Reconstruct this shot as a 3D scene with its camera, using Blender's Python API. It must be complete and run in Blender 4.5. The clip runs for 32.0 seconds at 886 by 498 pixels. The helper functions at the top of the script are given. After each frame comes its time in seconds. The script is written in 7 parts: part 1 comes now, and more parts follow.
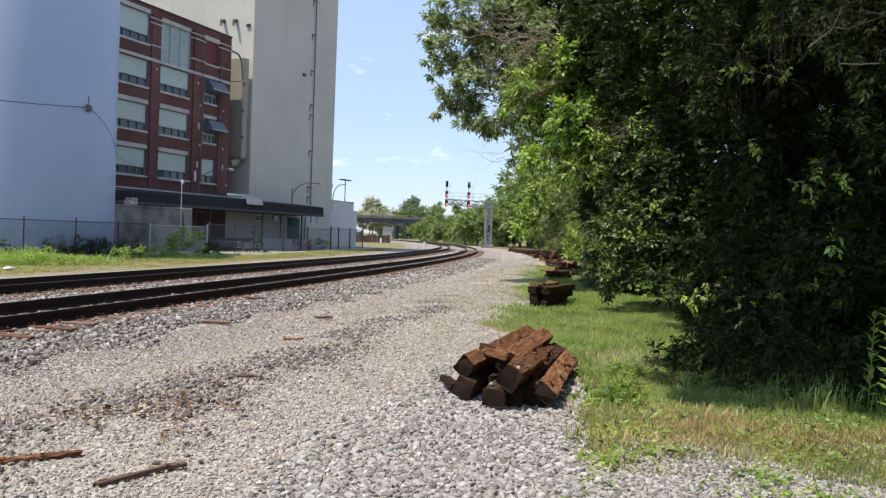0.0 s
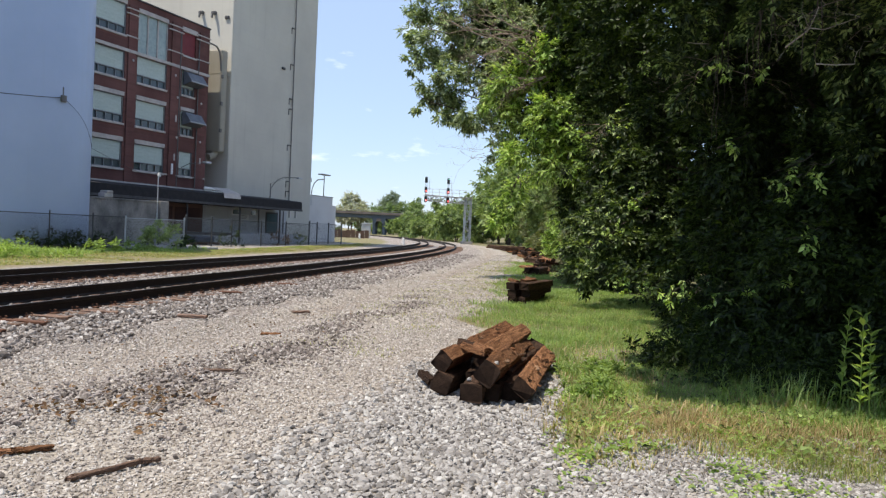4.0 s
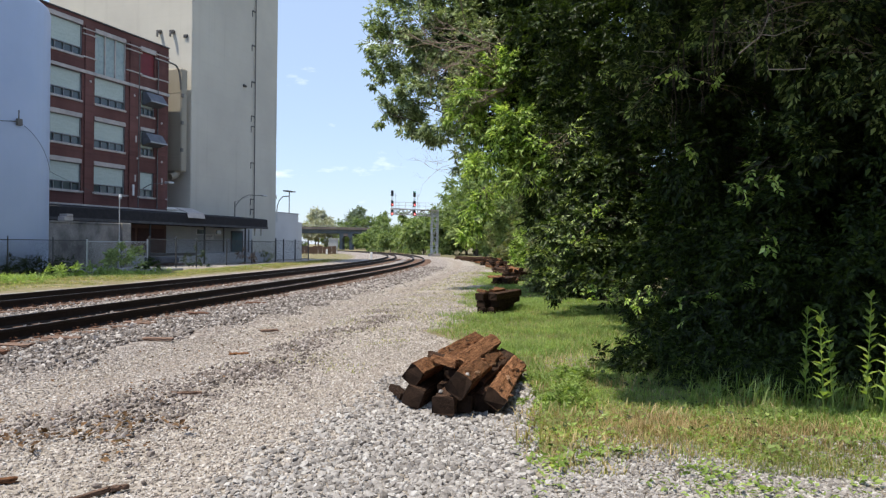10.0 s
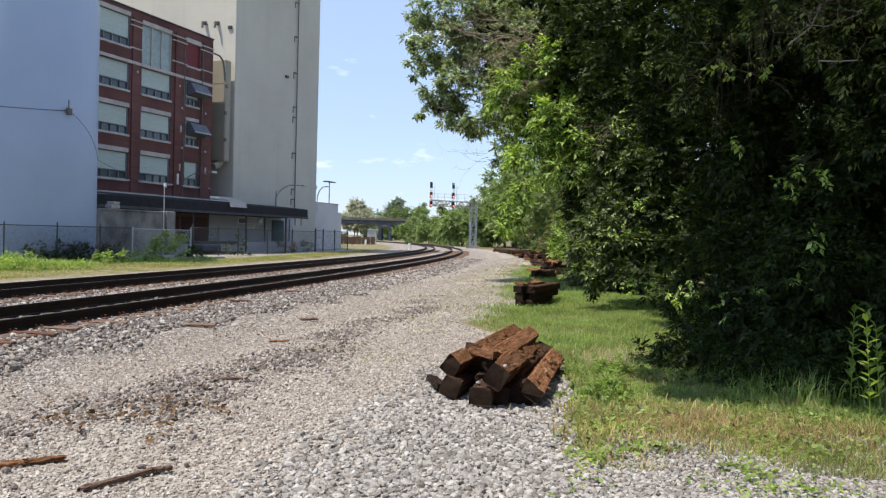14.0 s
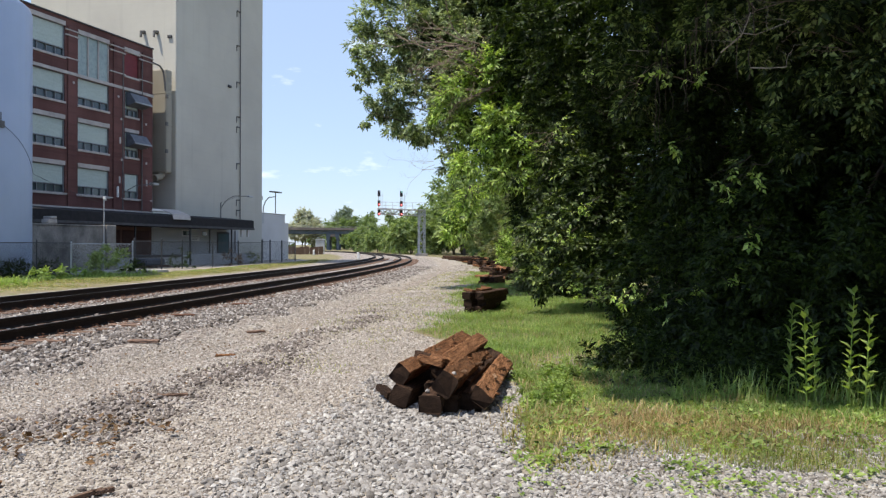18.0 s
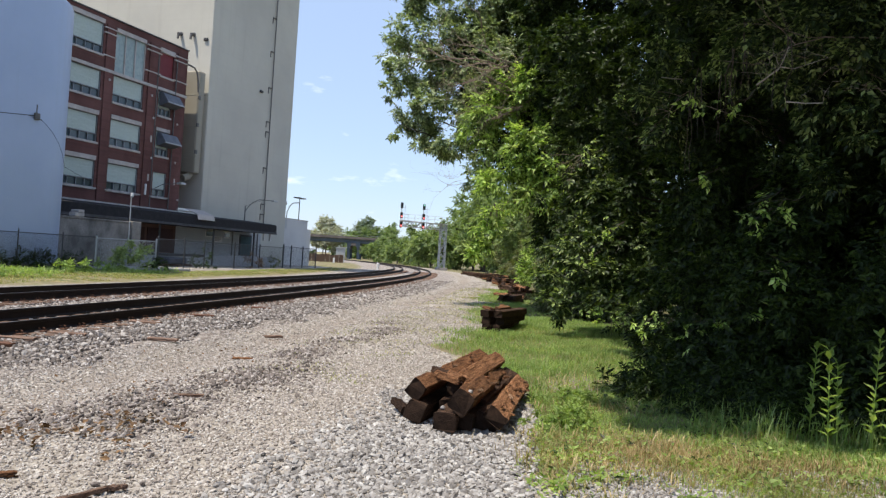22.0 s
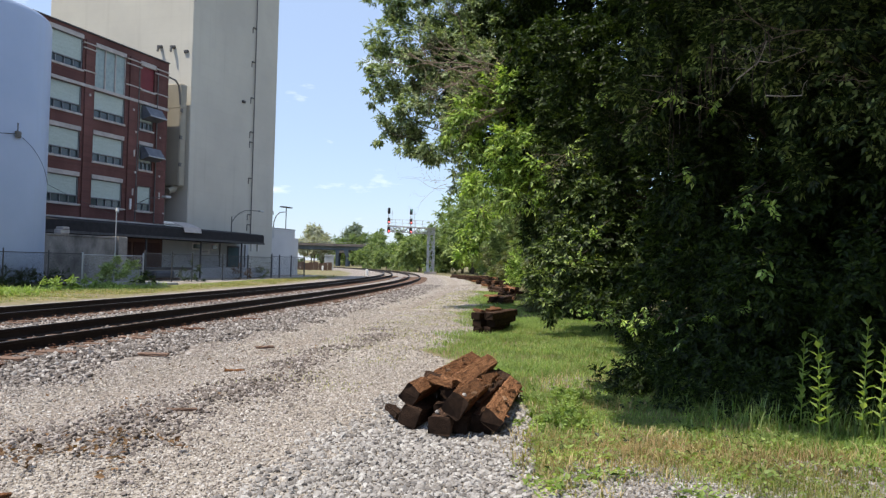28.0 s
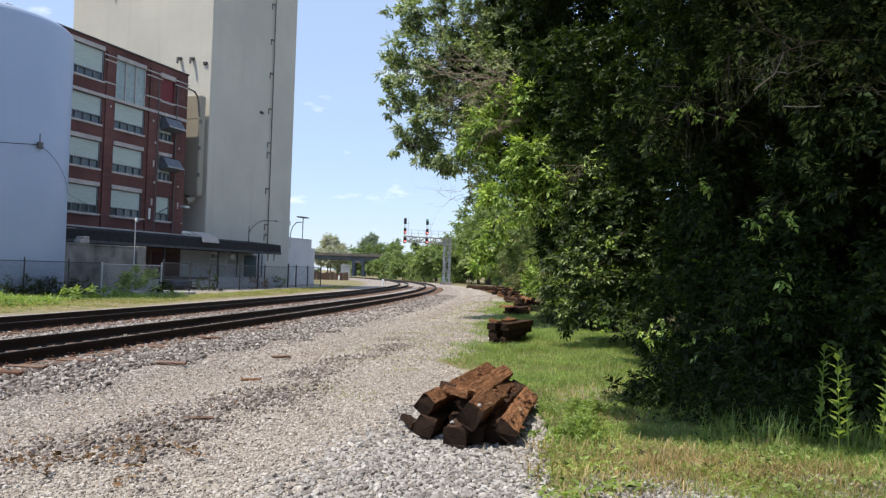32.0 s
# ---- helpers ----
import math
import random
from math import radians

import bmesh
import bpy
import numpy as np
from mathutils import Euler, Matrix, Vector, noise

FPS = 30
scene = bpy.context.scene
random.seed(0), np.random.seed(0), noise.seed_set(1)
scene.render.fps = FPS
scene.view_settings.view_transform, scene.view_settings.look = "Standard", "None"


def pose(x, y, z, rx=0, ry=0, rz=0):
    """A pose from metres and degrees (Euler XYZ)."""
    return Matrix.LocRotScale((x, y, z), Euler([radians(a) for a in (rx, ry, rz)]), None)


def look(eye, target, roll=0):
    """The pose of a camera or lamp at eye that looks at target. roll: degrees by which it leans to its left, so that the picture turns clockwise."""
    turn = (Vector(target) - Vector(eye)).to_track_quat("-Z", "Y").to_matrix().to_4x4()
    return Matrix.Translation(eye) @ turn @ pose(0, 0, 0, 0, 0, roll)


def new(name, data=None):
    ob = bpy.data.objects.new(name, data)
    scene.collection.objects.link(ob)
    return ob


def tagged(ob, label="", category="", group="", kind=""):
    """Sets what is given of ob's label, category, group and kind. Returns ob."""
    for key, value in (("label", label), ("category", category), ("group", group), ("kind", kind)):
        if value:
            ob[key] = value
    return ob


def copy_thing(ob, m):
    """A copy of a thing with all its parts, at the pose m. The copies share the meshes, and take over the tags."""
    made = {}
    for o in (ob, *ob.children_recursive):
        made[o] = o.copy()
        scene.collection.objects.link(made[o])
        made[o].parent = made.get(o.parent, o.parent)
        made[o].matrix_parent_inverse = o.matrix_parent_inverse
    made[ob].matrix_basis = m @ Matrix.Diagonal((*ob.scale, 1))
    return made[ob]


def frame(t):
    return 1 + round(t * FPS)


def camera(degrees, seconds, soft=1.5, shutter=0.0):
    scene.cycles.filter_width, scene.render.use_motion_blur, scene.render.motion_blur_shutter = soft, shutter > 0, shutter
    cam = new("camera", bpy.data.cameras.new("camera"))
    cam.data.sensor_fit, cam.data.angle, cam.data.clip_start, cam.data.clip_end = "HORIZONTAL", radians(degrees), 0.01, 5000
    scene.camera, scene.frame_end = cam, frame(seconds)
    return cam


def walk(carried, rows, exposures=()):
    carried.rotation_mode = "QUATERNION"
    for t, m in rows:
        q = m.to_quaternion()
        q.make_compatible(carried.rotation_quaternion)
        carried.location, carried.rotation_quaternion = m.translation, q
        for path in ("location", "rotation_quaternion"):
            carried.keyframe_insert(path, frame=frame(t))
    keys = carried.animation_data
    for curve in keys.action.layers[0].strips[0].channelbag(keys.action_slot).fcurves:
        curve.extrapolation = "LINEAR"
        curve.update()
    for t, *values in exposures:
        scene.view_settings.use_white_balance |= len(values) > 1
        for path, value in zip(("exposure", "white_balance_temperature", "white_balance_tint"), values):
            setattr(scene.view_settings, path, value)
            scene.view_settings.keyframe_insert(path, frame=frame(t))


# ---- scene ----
cam = camera(60.2, 32.0, soft=1.3)
EYE = 1.7
# seconds, offsets from the standing place in metres, yaw, pitch, roll (world +y runs along the brick front)
ROWS = [
    (0.0, 0.000, -0.000, -0.000, 22.74, -1.03, -2.10),
    (0.5, -0.005, 0.007, -0.002, 22.49, -1.00, -2.46),
    (1.0, -0.001, 0.013, -0.002, 22.40, -0.90, -2.23),
    (1.5, -0.011, 0.006, -0.003, 21.95, -0.55, -2.21),
    (2.0, -0.004, 0.000, -0.009, 20.64, -0.97, -2.30),
    (2.5, -0.011, 0.017, -0.011, 20.87, -1.47, -2.50),
    (4.5, 0.004, 0.006, -0.010, 21.18, -1.01, -2.64),
    (5.0, 0.012, 0.001, -0.003, 20.87, -0.57, -2.66),
    (5.5, 0.000, 0.014, -0.004, 20.62, -0.08, -2.16),
    (6.0, -0.001, 0.025, -0.011, 20.83, 0.09, -1.01),
    (6.5, 0.004, -0.003, -0.005, 20.59, -0.01, -1.21),
    (7.0, -0.007, 0.001, -0.014, 20.20, 0.12, -2.62),
    (7.5, -0.006, -0.006, -0.007, 20.24, -0.74, -2.81),
    (8.0, 0.008, -0.002, -0.018, 20.47, -1.26, -2.46),
    (8.5, 0.002, 0.025, -0.014, 20.34, -2.31, -1.77),
    (9.0, 0.005, 0.009, -0.001, 19.30, -1.43, -1.63),
    (9.5, 0.008, 0.000, 0.008, 18.41, -0.78, -1.81),
    (10.0, 0.008, 0.008, -0.007, 18.74, -0.26, -0.72),
    (10.5, 0.009, 0.019, -0.013, 18.95, -0.92, -1.15),
    (11.0, 0.020, 0.002, -0.007, 18.90, -1.15, -0.77),
    (11.5, 0.008, 0.001, -0.006, 18.99, -1.09, -0.56),
    (12.0, 0.007, 0.002, -0.004, 19.12, -0.80, -0.99),
    (12.5, 0.012, -0.008, -0.007, 19.94, -0.27, -0.96),
    (13.0, -0.013, -0.004, -0.015, 20.47, -1.24, -1.05),
    (13.5, -0.020, -0.009, -0.019, 22.71, -1.55, -1.56),
    (14.0, -0.002, 0.001, -0.015, 21.61, -0.92, -1.49),
    (14.5, 0.011, -0.001, -0.016, 20.81, -0.27, -1.21),
    (15.0, 0.032, -0.018, -0.016, 19.48, -0.16, -1.17),
    (15.5, 0.020, 0.003, -0.009, 18.14, -0.08, -1.07),
    (17.5, 0.041, 0.002, -0.006, 17.37, -0.21, -0.38),
    (18.0, 0.030, -0.002, -0.009, 17.79, -0.28, -0.27),
    (18.5, 0.012, 0.000, -0.005, 18.10, -0.39, -1.14),
    (19.0, 0.013, -0.012, 0.004, 18.43, -0.32, -1.82),
    (19.5, 0.022, -0.001, -0.001, 18.88, 0.69, -2.13),
    (20.0, 0.025, -0.002, 0.012, 19.41, 0.52, -2.13),
    (20.5, 0.009, 0.003, 0.028, 18.64, 1.65, -1.62),
    (21.0, -0.010, 0.012, 0.019, 18.42, 1.80, -3.36),
    (21.5, -0.013, -0.000, 0.008, 18.59, 1.18, -2.32),
    (22.0, -0.014, -0.007, 0.006, 19.26, 0.78, -3.65),
    (22.5, -0.006, -0.010, 0.012, 19.56, 0.97, -4.43),
    (23.0, 0.000, 0.005, 0.013, 19.74, 1.48, -3.66),
    (23.5, -0.006, -0.009, 0.010, 19.70, 1.85, -3.50),
    (24.0, 0.000, -0.019, 0.001, 19.46, 1.57, -2.11),
    (24.5, -0.011, -0.043, -0.006, 19.18, 0.87, -1.80),
    (25.0, -0.006, -0.028, -0.012, 19.12, 0.29, -1.33),
    (25.5, 0.001, -0.032, -0.025, 19.44, 2.73, 0.16),
    (27.5, -0.001, -0.019, 0.009, 18.29, 1.60, -0.46),
    (28.0, -0.008, -0.027, 0.014, 18.43, 1.09, -1.54),
    (28.5, -0.013, -0.014, 0.007, 18.78, 0.86, -1.83),
    (29.0, 0.001, -0.041, 0.013, 19.10, 0.99, -1.85),
    (29.5, 0.005, -0.034, 0.012, 19.21, 1.31, -2.06),
    (30.0, 0.007, -0.019, 0.014, 19.16, 1.50, -1.99),
    (30.5, -0.001, -0.039, 0.019, 18.98, 1.61, -1.97),
    (31.0, -0.005, -0.032, 0.019, 19.30, 1.80, -1.79),
    (31.5, -0.002, -0.034, 0.014, 19.50, 1.83, -1.69),
    (32.0, 0.002, -0.045, 0.014, 19.63, 1.83, -1.72),
]
walk(cam, [(t, pose(x, y, EYE + z, 90 + pitch, roll, yaw)) for t, x, y, z, yaw, pitch, roll in ROWS],
     exposures=[(0.0, 0.23), (32.0, 0.20)])

# ---- daylight ----
SUN_AZ, SUN_EL = 137.0, 64.5  # degrees left of +y, degrees up
world = bpy.data.worlds.new("sky")
scene.world = world
world.use_nodes = True
wn, wl = world.node_tree.nodes, world.node_tree.links
bg = wn["Background"]
sky = wn.new("ShaderNodeTexSky")
sky.sky_type, sky.sun_disc = "NISHITA", False
sky.sun_elevation, sky.sun_rotation = radians(SUN_EL), radians(-SUN_AZ)
sky.air_density, sky.dust_density, sky.ozone_density = 1.0, 0.35, 2.5
# thin fair-weather cloud low over the horizon
tc = wn.new("ShaderNodeTexCoord")
mp = wn.new("ShaderNodeMapping")
mp.inputs["Scale"].default_value = (5.0, 5.0, 16.0)
cn = wn.new("ShaderNodeTexNoise")
cn.inputs["Scale"].default_value, cn.inputs["Detail"].default_value, cn.inputs["Roughness"].default_value = 1.6, 6.0, 0.55
cr = wn.new("ShaderNodeMapRange")
cr.inputs["From Min"].default_value, cr.inputs["From Max"].default_value = 0.60, 0.76
cr.inputs["To Max"].default_value = 0.7
cm = wn.new("ShaderNodeMix")
cm.data_type = "RGBA"
cm.inputs["B"].default_value = (9.5, 9.8, 10.2, 1)
wl.new(tc.outputs["Generated"], mp.inputs["Vector"])
wl.new(mp.outputs["Vector"], cn.inputs["Vector"])
wl.new(cn.outputs["Fac"], cr.inputs["Value"])
wl.new(cr.outputs["Result"], cm.inputs["Factor"])
hz = wn.new("ShaderNodeMix")
hz.data_type = "RGBA"
hz.inputs["Factor"].default_value = 0.55
hz.inputs["B"].default_value = (4.25, 5.35, 7.6, 1)
wl.new(sky.outputs["Color"], hz.inputs["A"])
wl.new(hz.outputs["Result"], cm.inputs["A"])
wl.new(cm.outputs["Result"], bg.inputs["Color"])
bg.inputs["Strength"].default_value = 0.14

lamp = bpy.data.lights.new("sun", "SUN")
lamp.energy, lamp.angle, lamp.color = 5.0, radians(0.55), (1.0, 0.91, 0.77)
sun = new("sun", lamp)
sa, se = radians(SUN_AZ), radians(SUN_EL)
sun_dir = Vector((-math.sin(sa) * math.cos(se), math.cos(sa) * math.cos(se), math.sin(se)))
sun.matrix_world = look(sun_dir * 200, (0, 0, 0))


# ---- materials ----
def material(name, rough=0.8, metal=0.0, spec=0.3):
    m = bpy.data.materials.new(name)
    m.use_nodes = True
    b = m.node_tree.nodes["Principled BSDF"]
    b.inputs["Roughness"].default_value, b.inputs["Metallic"].default_value = rough, metal
    b.inputs["Specular IOR Level"].default_value = spec
    return m, m.node_tree.nodes, m.node_tree.links, b


def noise_node(n, l, scale, detail=4.0, rough=0.6, vec=None, stretch=None):
    t = n.new("ShaderNodeTexNoise")
    t.inputs["Scale"].default_value, t.inputs["Detail"].default_value, t.inputs["Roughness"].default_value = scale, detail, rough
    if vec is None:
        vec = n.new("ShaderNodeTexCoord").outputs["Object"]
    if stretch:
        mpn = n.new("ShaderNodeMapping")
        mpn.inputs["Scale"].default_value = stretch
        l.new(vec, mpn.inputs["Vector"])
        vec = mpn.outputs["Vector"]
    l.new(vec, t.inputs["Vector"])
    return t.outputs["Fac"]


def ramp(n, l, fac, stops):
    r = n.new("ShaderNodeValToRGB")
    e = r.color_ramp.elements
    while len(e) < len(stops):
        e.new(0.5)
    for k, (p, c) in zip(e, stops):
        k.position, k.color = p, (*c, 1)
    l.new(fac, r.inputs["Fac"])
    return r.outputs["Color"]


def mixc(n, l, fac, a, b, mode="MIX"):
    x = n.new("ShaderNodeMix")
    x.data_type, x.blend_type = "RGBA", mode
    for sock, v in (("Factor", fac), ("A", a), ("B", b)):
        if isinstance(v, (int, float)):
            x.inputs[sock].default_value = v
        elif isinstance(v, tuple):
            x.inputs[sock].default_value = (*v, 1)
        else:
            l.new(v, x.inputs[sock])
    return x.outputs["Result"]


def relief(n, l, b, height, strength=0.4, dist=0.02):
    bp = n.new("ShaderNodeBump")
    bp.inputs["Strength"].default_value, bp.inputs["Distance"].default_value = strength, dist
    l.new(height, bp.inputs["Height"])
    l.new(bp.outputs["Normal"], b.inputs["Normal"])


def mottled(name, c1, c2, c3=None, scale=3.0, fine=60.0, rough=0.8, metal=0.0, spec=0.3, bump=0.25, dist=0.01, stretch=None, vary=0.0):
    """Two-scale colour variation with fine relief."""
    m, n, l, b = material(name, rough, metal, spec)
    big = noise_node(n, l, scale, 5, 0.62, None, stretch)
    small = noise_node(n, l, fine, 3, 0.6)
    base = ramp(n, l, big, [(0.32, c1), (0.68, c2)])
    dark = tuple(v * 0.72 for v in (c3 or c1))
    col = mixc(n, l, ramp(n, l, small, [(0.45, (0, 0, 0)), (0.75, (0.6, 0.6, 0.6))]), base, dark)
    if vary:
        oi = n.new("ShaderNodeObjectInfo")
        col = mixc(n, l, 1.0, col, ramp(n, l, oi.outputs["Random"], [(0.0, (1 - vary,) * 3), (1.0, (1 + vary,) * 3)]), "MULTIPLY")
    l.new(col, b.inputs["Base Color"])
    relief(n, l, b, small, bump, dist)
    return m


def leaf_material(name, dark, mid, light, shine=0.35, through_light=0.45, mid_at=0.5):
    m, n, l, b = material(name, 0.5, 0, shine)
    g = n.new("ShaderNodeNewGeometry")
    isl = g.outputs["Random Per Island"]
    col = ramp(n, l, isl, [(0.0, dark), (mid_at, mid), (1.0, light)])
    # Patchy noise puts lit and shaded clumps into the leaf colour.
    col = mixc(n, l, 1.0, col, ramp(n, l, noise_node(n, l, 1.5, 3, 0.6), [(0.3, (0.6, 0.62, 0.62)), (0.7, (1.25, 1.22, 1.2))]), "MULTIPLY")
    l.new(col, b.inputs["Base Color"])
    tr = n.new("ShaderNodeBsdfTranslucent")
    bright = mixc(n, l, 1.0, col, (1.5, 1.55, 0.7), "MULTIPLY")
    l.new(bright, tr.inputs["Color"])
    ms = n.new("ShaderNodeMixShader")
    ms.inputs["Fac"].default_value = through_light
    l.new(b.outputs["BSDF"], ms.inputs[1])
    l.new(tr.outputs["BSDF"], ms.inputs[2])
    l.new(ms.outputs["Shader"], n["Material Output"].inputs["Surface"])
    return m


def stone_material(name, stops, rough=0.85):
    m, n, l, b = material(name, rough, 0, 0.25)
    g = n.new("ShaderNodeNewGeometry")
    col = ramp(n, l, g.outputs["Random Per Island"], stops)
    col = mixc(n, l, ramp(n, l, noise_node(n, l, 45, 4, 0.65), [(0.35, (0, 0, 0)), (0.7, (0.55, 0.55, 0.55))]), col, (0.3, 0.27, 0.24))
    l.new(col, b.inputs["Base Color"])
    relief(n, l, b, noise_node(n, l, 120, 4, 0.7), 0.5, 0.004)
    return m


def ground_material():
    """One sheet: road gravel (R), grass and soil (G), dark ballast (B), sandy fines (A)."""
    m, n, l, b = material("ground", 0.92, 0, 0.15)
    at = n.new("ShaderNodeAttribute")
    at.attribute_name = "zone"
    sep = n.new("ShaderNodeSeparateColor")
    l.new(at.outputs["Color"], sep.inputs["Color"])
    co = n.new("ShaderNodeTexCoord").outputs["Object"]
    edge = noise_node(n, l, 1.6, 6, 0.7, co)

    def mask(sock, lo=0.35, hi=0.65):
        a = n.new("ShaderNodeMath")
        a.operation = "ADD"
        l.new(sock, a.inputs[0])
        s = n.new("ShaderNodeMath")
        s.operation = "MULTIPLY_ADD"
        l.new(edge, s.inputs[0])
        s.inputs[1].default_value, s.inputs[2].default_value = 1.3, -0.65
        l.new(s.outputs["Value"], a.inputs[1])
        r = n.new("ShaderNodeMapRange")
        r.inputs["From Min"].default_value, r.inputs["From Max"].default_value = lo, hi
        l.new(a.outputs["Value"], r.inputs["Value"])
        return r.outputs["Result"]

    vor = n.new("ShaderNodeTexVoronoi")
    vor.inputs["Scale"].default_value = 24.0
    l.new(co, vor.inputs["Vector"])
    grey = ramp(n, l, vor.outputs["Color"], [(0.1, (0.20, 0.175, 0.15)), (0.5, (0.34, 0.305, 0.27)), (0.9, (0.50, 0.465, 0.425))])
    straw = ramp(n, l, noise_node(n, l, 9, 5, 0.7, co), [(0.3, (0.26, 0.225, 0.18)), (0.7, (0.37, 0.33, 0.275))])
    road = mixc(n, l, ramp(n, l, noise_node(n, l, 0.8, 5, 0.65, co), [(0.42, (0, 0, 0)), (0.62, (0.75, 0.75, 0.75))]), grey, straw)
    vor2 = n.new("ShaderNodeTexVoronoi")
    vor2.inputs["Scale"].default_value = 15.0
    l.new(co, vor2.inputs["Vector"])
    dark = ramp(n, l, vor2.outputs["Color"], [(0.1, (0.15, 0.125, 0.11)), (0.5, (0.27, 0.235, 0.21)), (0.9, (0.42, 0.385, 0.355))])
    soil = ramp(n, l, noise_node(n, l, 2.3, 6, 0.7, co), [(0.28, (0.10, 0.13, 0.045)), (0.46, (0.17, 0.175, 0.075)), (0.58, (0.26, 0.22, 0.13)), (0.74, (0.36, 0.29, 0.21))])
    soil = mixc(n, l, ramp(n, l, noise_node(n, l, 0.45, 5, 0.6, co), [(0.4, (0, 0, 0)), (0.62, (0.7, 0.7, 0.7))]), soil, (0.22, 0.175, 0.115))
    sand = ramp(n, l, noise_node(n, l, 6, 6, 0.7, co), [(0.3, (0.20, 0.165, 0.135)), (0.7, (0.35, 0.305, 0.26))])
    col = mixc(n, l, mask(sep.outputs["Blue"]), road, dark)
    col = mixc(n, l, mask(at.outputs["Alpha"]), col, sand)
    col = mixc(n, l, mask(sep.outputs["Green"]), col, soil)
    l.new(col, b.inputs["Base Color"])
    relief(n, l, b, vor.outputs["Distance"], 0.8, 0.03)
    return m


M_GROUND = ground_material()
M_STONE = stone_material("pale_gravel", [(0.0, (0.10, 0.093, 0.09)), (0.3, (0.255, 0.242, 0.235)), (0.75, (0.385, 0.37, 0.36)), (1.0, (0.53, 0.52, 0.505))])
M_BALLAST = stone_material("track_ballast", [(0.0, (0.06, 0.048, 0.045)), (0.4, (0.165, 0.142, 0.13)), (0.75, (0.31, 0.28, 0.262)), (1.0, (0.58, 0.55, 0.53))])
M_OLDSTONE = stone_material("dark_old_stones", [(0.0, (0.055, 0.042, 0.038)), (0.45, (0.16, 0.132, 0.12)), (0.8, (0.29, 0.25, 0.235)), (1.0, (0.52, 0.48, 0.46))])
M_ROADSTONE = stone_material("worn_road_gravel", [(0.0, (0.19, 0.16, 0.138)), (0.35, (0.345, 0.305, 0.272)), (0.75, (0.47, 0.43, 0.395)), (1.0, (0.62, 0.59, 0.56))])
M_RAIL = mottled("rusty_rail_steel", (0.016, 0.012, 0.010), (0.032, 0.021, 0.016), rough=0.75, metal=0.2, scale=6, fine=80)
M_RAILTOP = mottled("worn_rail_head", (0.14, 0.13, 0.125), (0.25, 0.24, 0.23), rough=0.42, metal=0.9, scale=4, fine=40, bump=0.05)
M_TIE = mottled("weathered_tie_wood", (0.10, 0.062, 0.045), (0.20, 0.13, 0.095), rough=0.95, scale=5, fine=50, stretch=(6, 1, 6), bump=0.6, dist=0.02)


def worn_timber(name, pale, mid, dark, vary=0.35):
    """Split, weathered timber: long grain along y, dark checks and crumbling patches."""
    m, n, l, b = material(name, 0.95, 0, 0.1)
    co = n.new("ShaderNodeTexCoord").outputs["Object"]
    grain = noise_node(n, l, 3.2, 6, 0.7, co, (16, 1.0, 16))
    fine = noise_node(n, l, 9.0, 5, 0.75, co, (18, 2.0, 18))
    rot = noise_node(n, l, 5.0, 5, 0.7, co)
    col = ramp(n, l, grain, [(0.30, dark), (0.45, mid), (0.72, pale)])
    col = mixc(n, l, ramp(n, l, fine, [(0.40, (0.75, 0.75, 0.75)), (0.52, (0, 0, 0))]), col, dark)
    col = mixc(n, l, ramp(n, l, rot, [(0.52, (0, 0, 0)), (0.70, (0.7, 0.7, 0.7))]), col, tuple(v * 0.5 for v in mid))
    oi = n.new("ShaderNodeObjectInfo")
    col = mixc(n, l, 1.0, col, ramp(n, l, oi.outputs["Random"], [(0.0, (1 - vary,) * 3), (1.0, (1 + vary,) * 3)]), "MULTIPLY")
    l.new(col, b.inputs["Base Color"])
    relief(n, l, b, mixc(n, l, 0.5, grain, rot), 1.0, 0.05)
    return m


M_OLDTIE = worn_timber("creosoted_old_tie", (0.42, 0.22, 0.115), (0.21, 0.10, 0.05), (0.026, 0.015, 0.011))
# Darker tie timber: shade in the heap and on far piles is painted in.
M_DARKTIE = worn_timber("oily_old_tie", (0.12, 0.072, 0.048), (0.05, 0.03, 0.021), (0.014, 0.010, 0.008), 0.5)
# Dark end grain, with the shade on the tie ends put into its colour.
M_ENDGRAIN = mottled("shade_darkened_end_grain", (0.015, 0.010, 0.008), (0.045, 0.028, 0.020), rough=0.95, spec=0.1, scale=9, fine=60, bump=0.8)
M_RUST = mottled("rusty_iron", (0.09, 0.045, 0.028), (0.17, 0.085, 0.055), rough=0.9, metal=0.1)

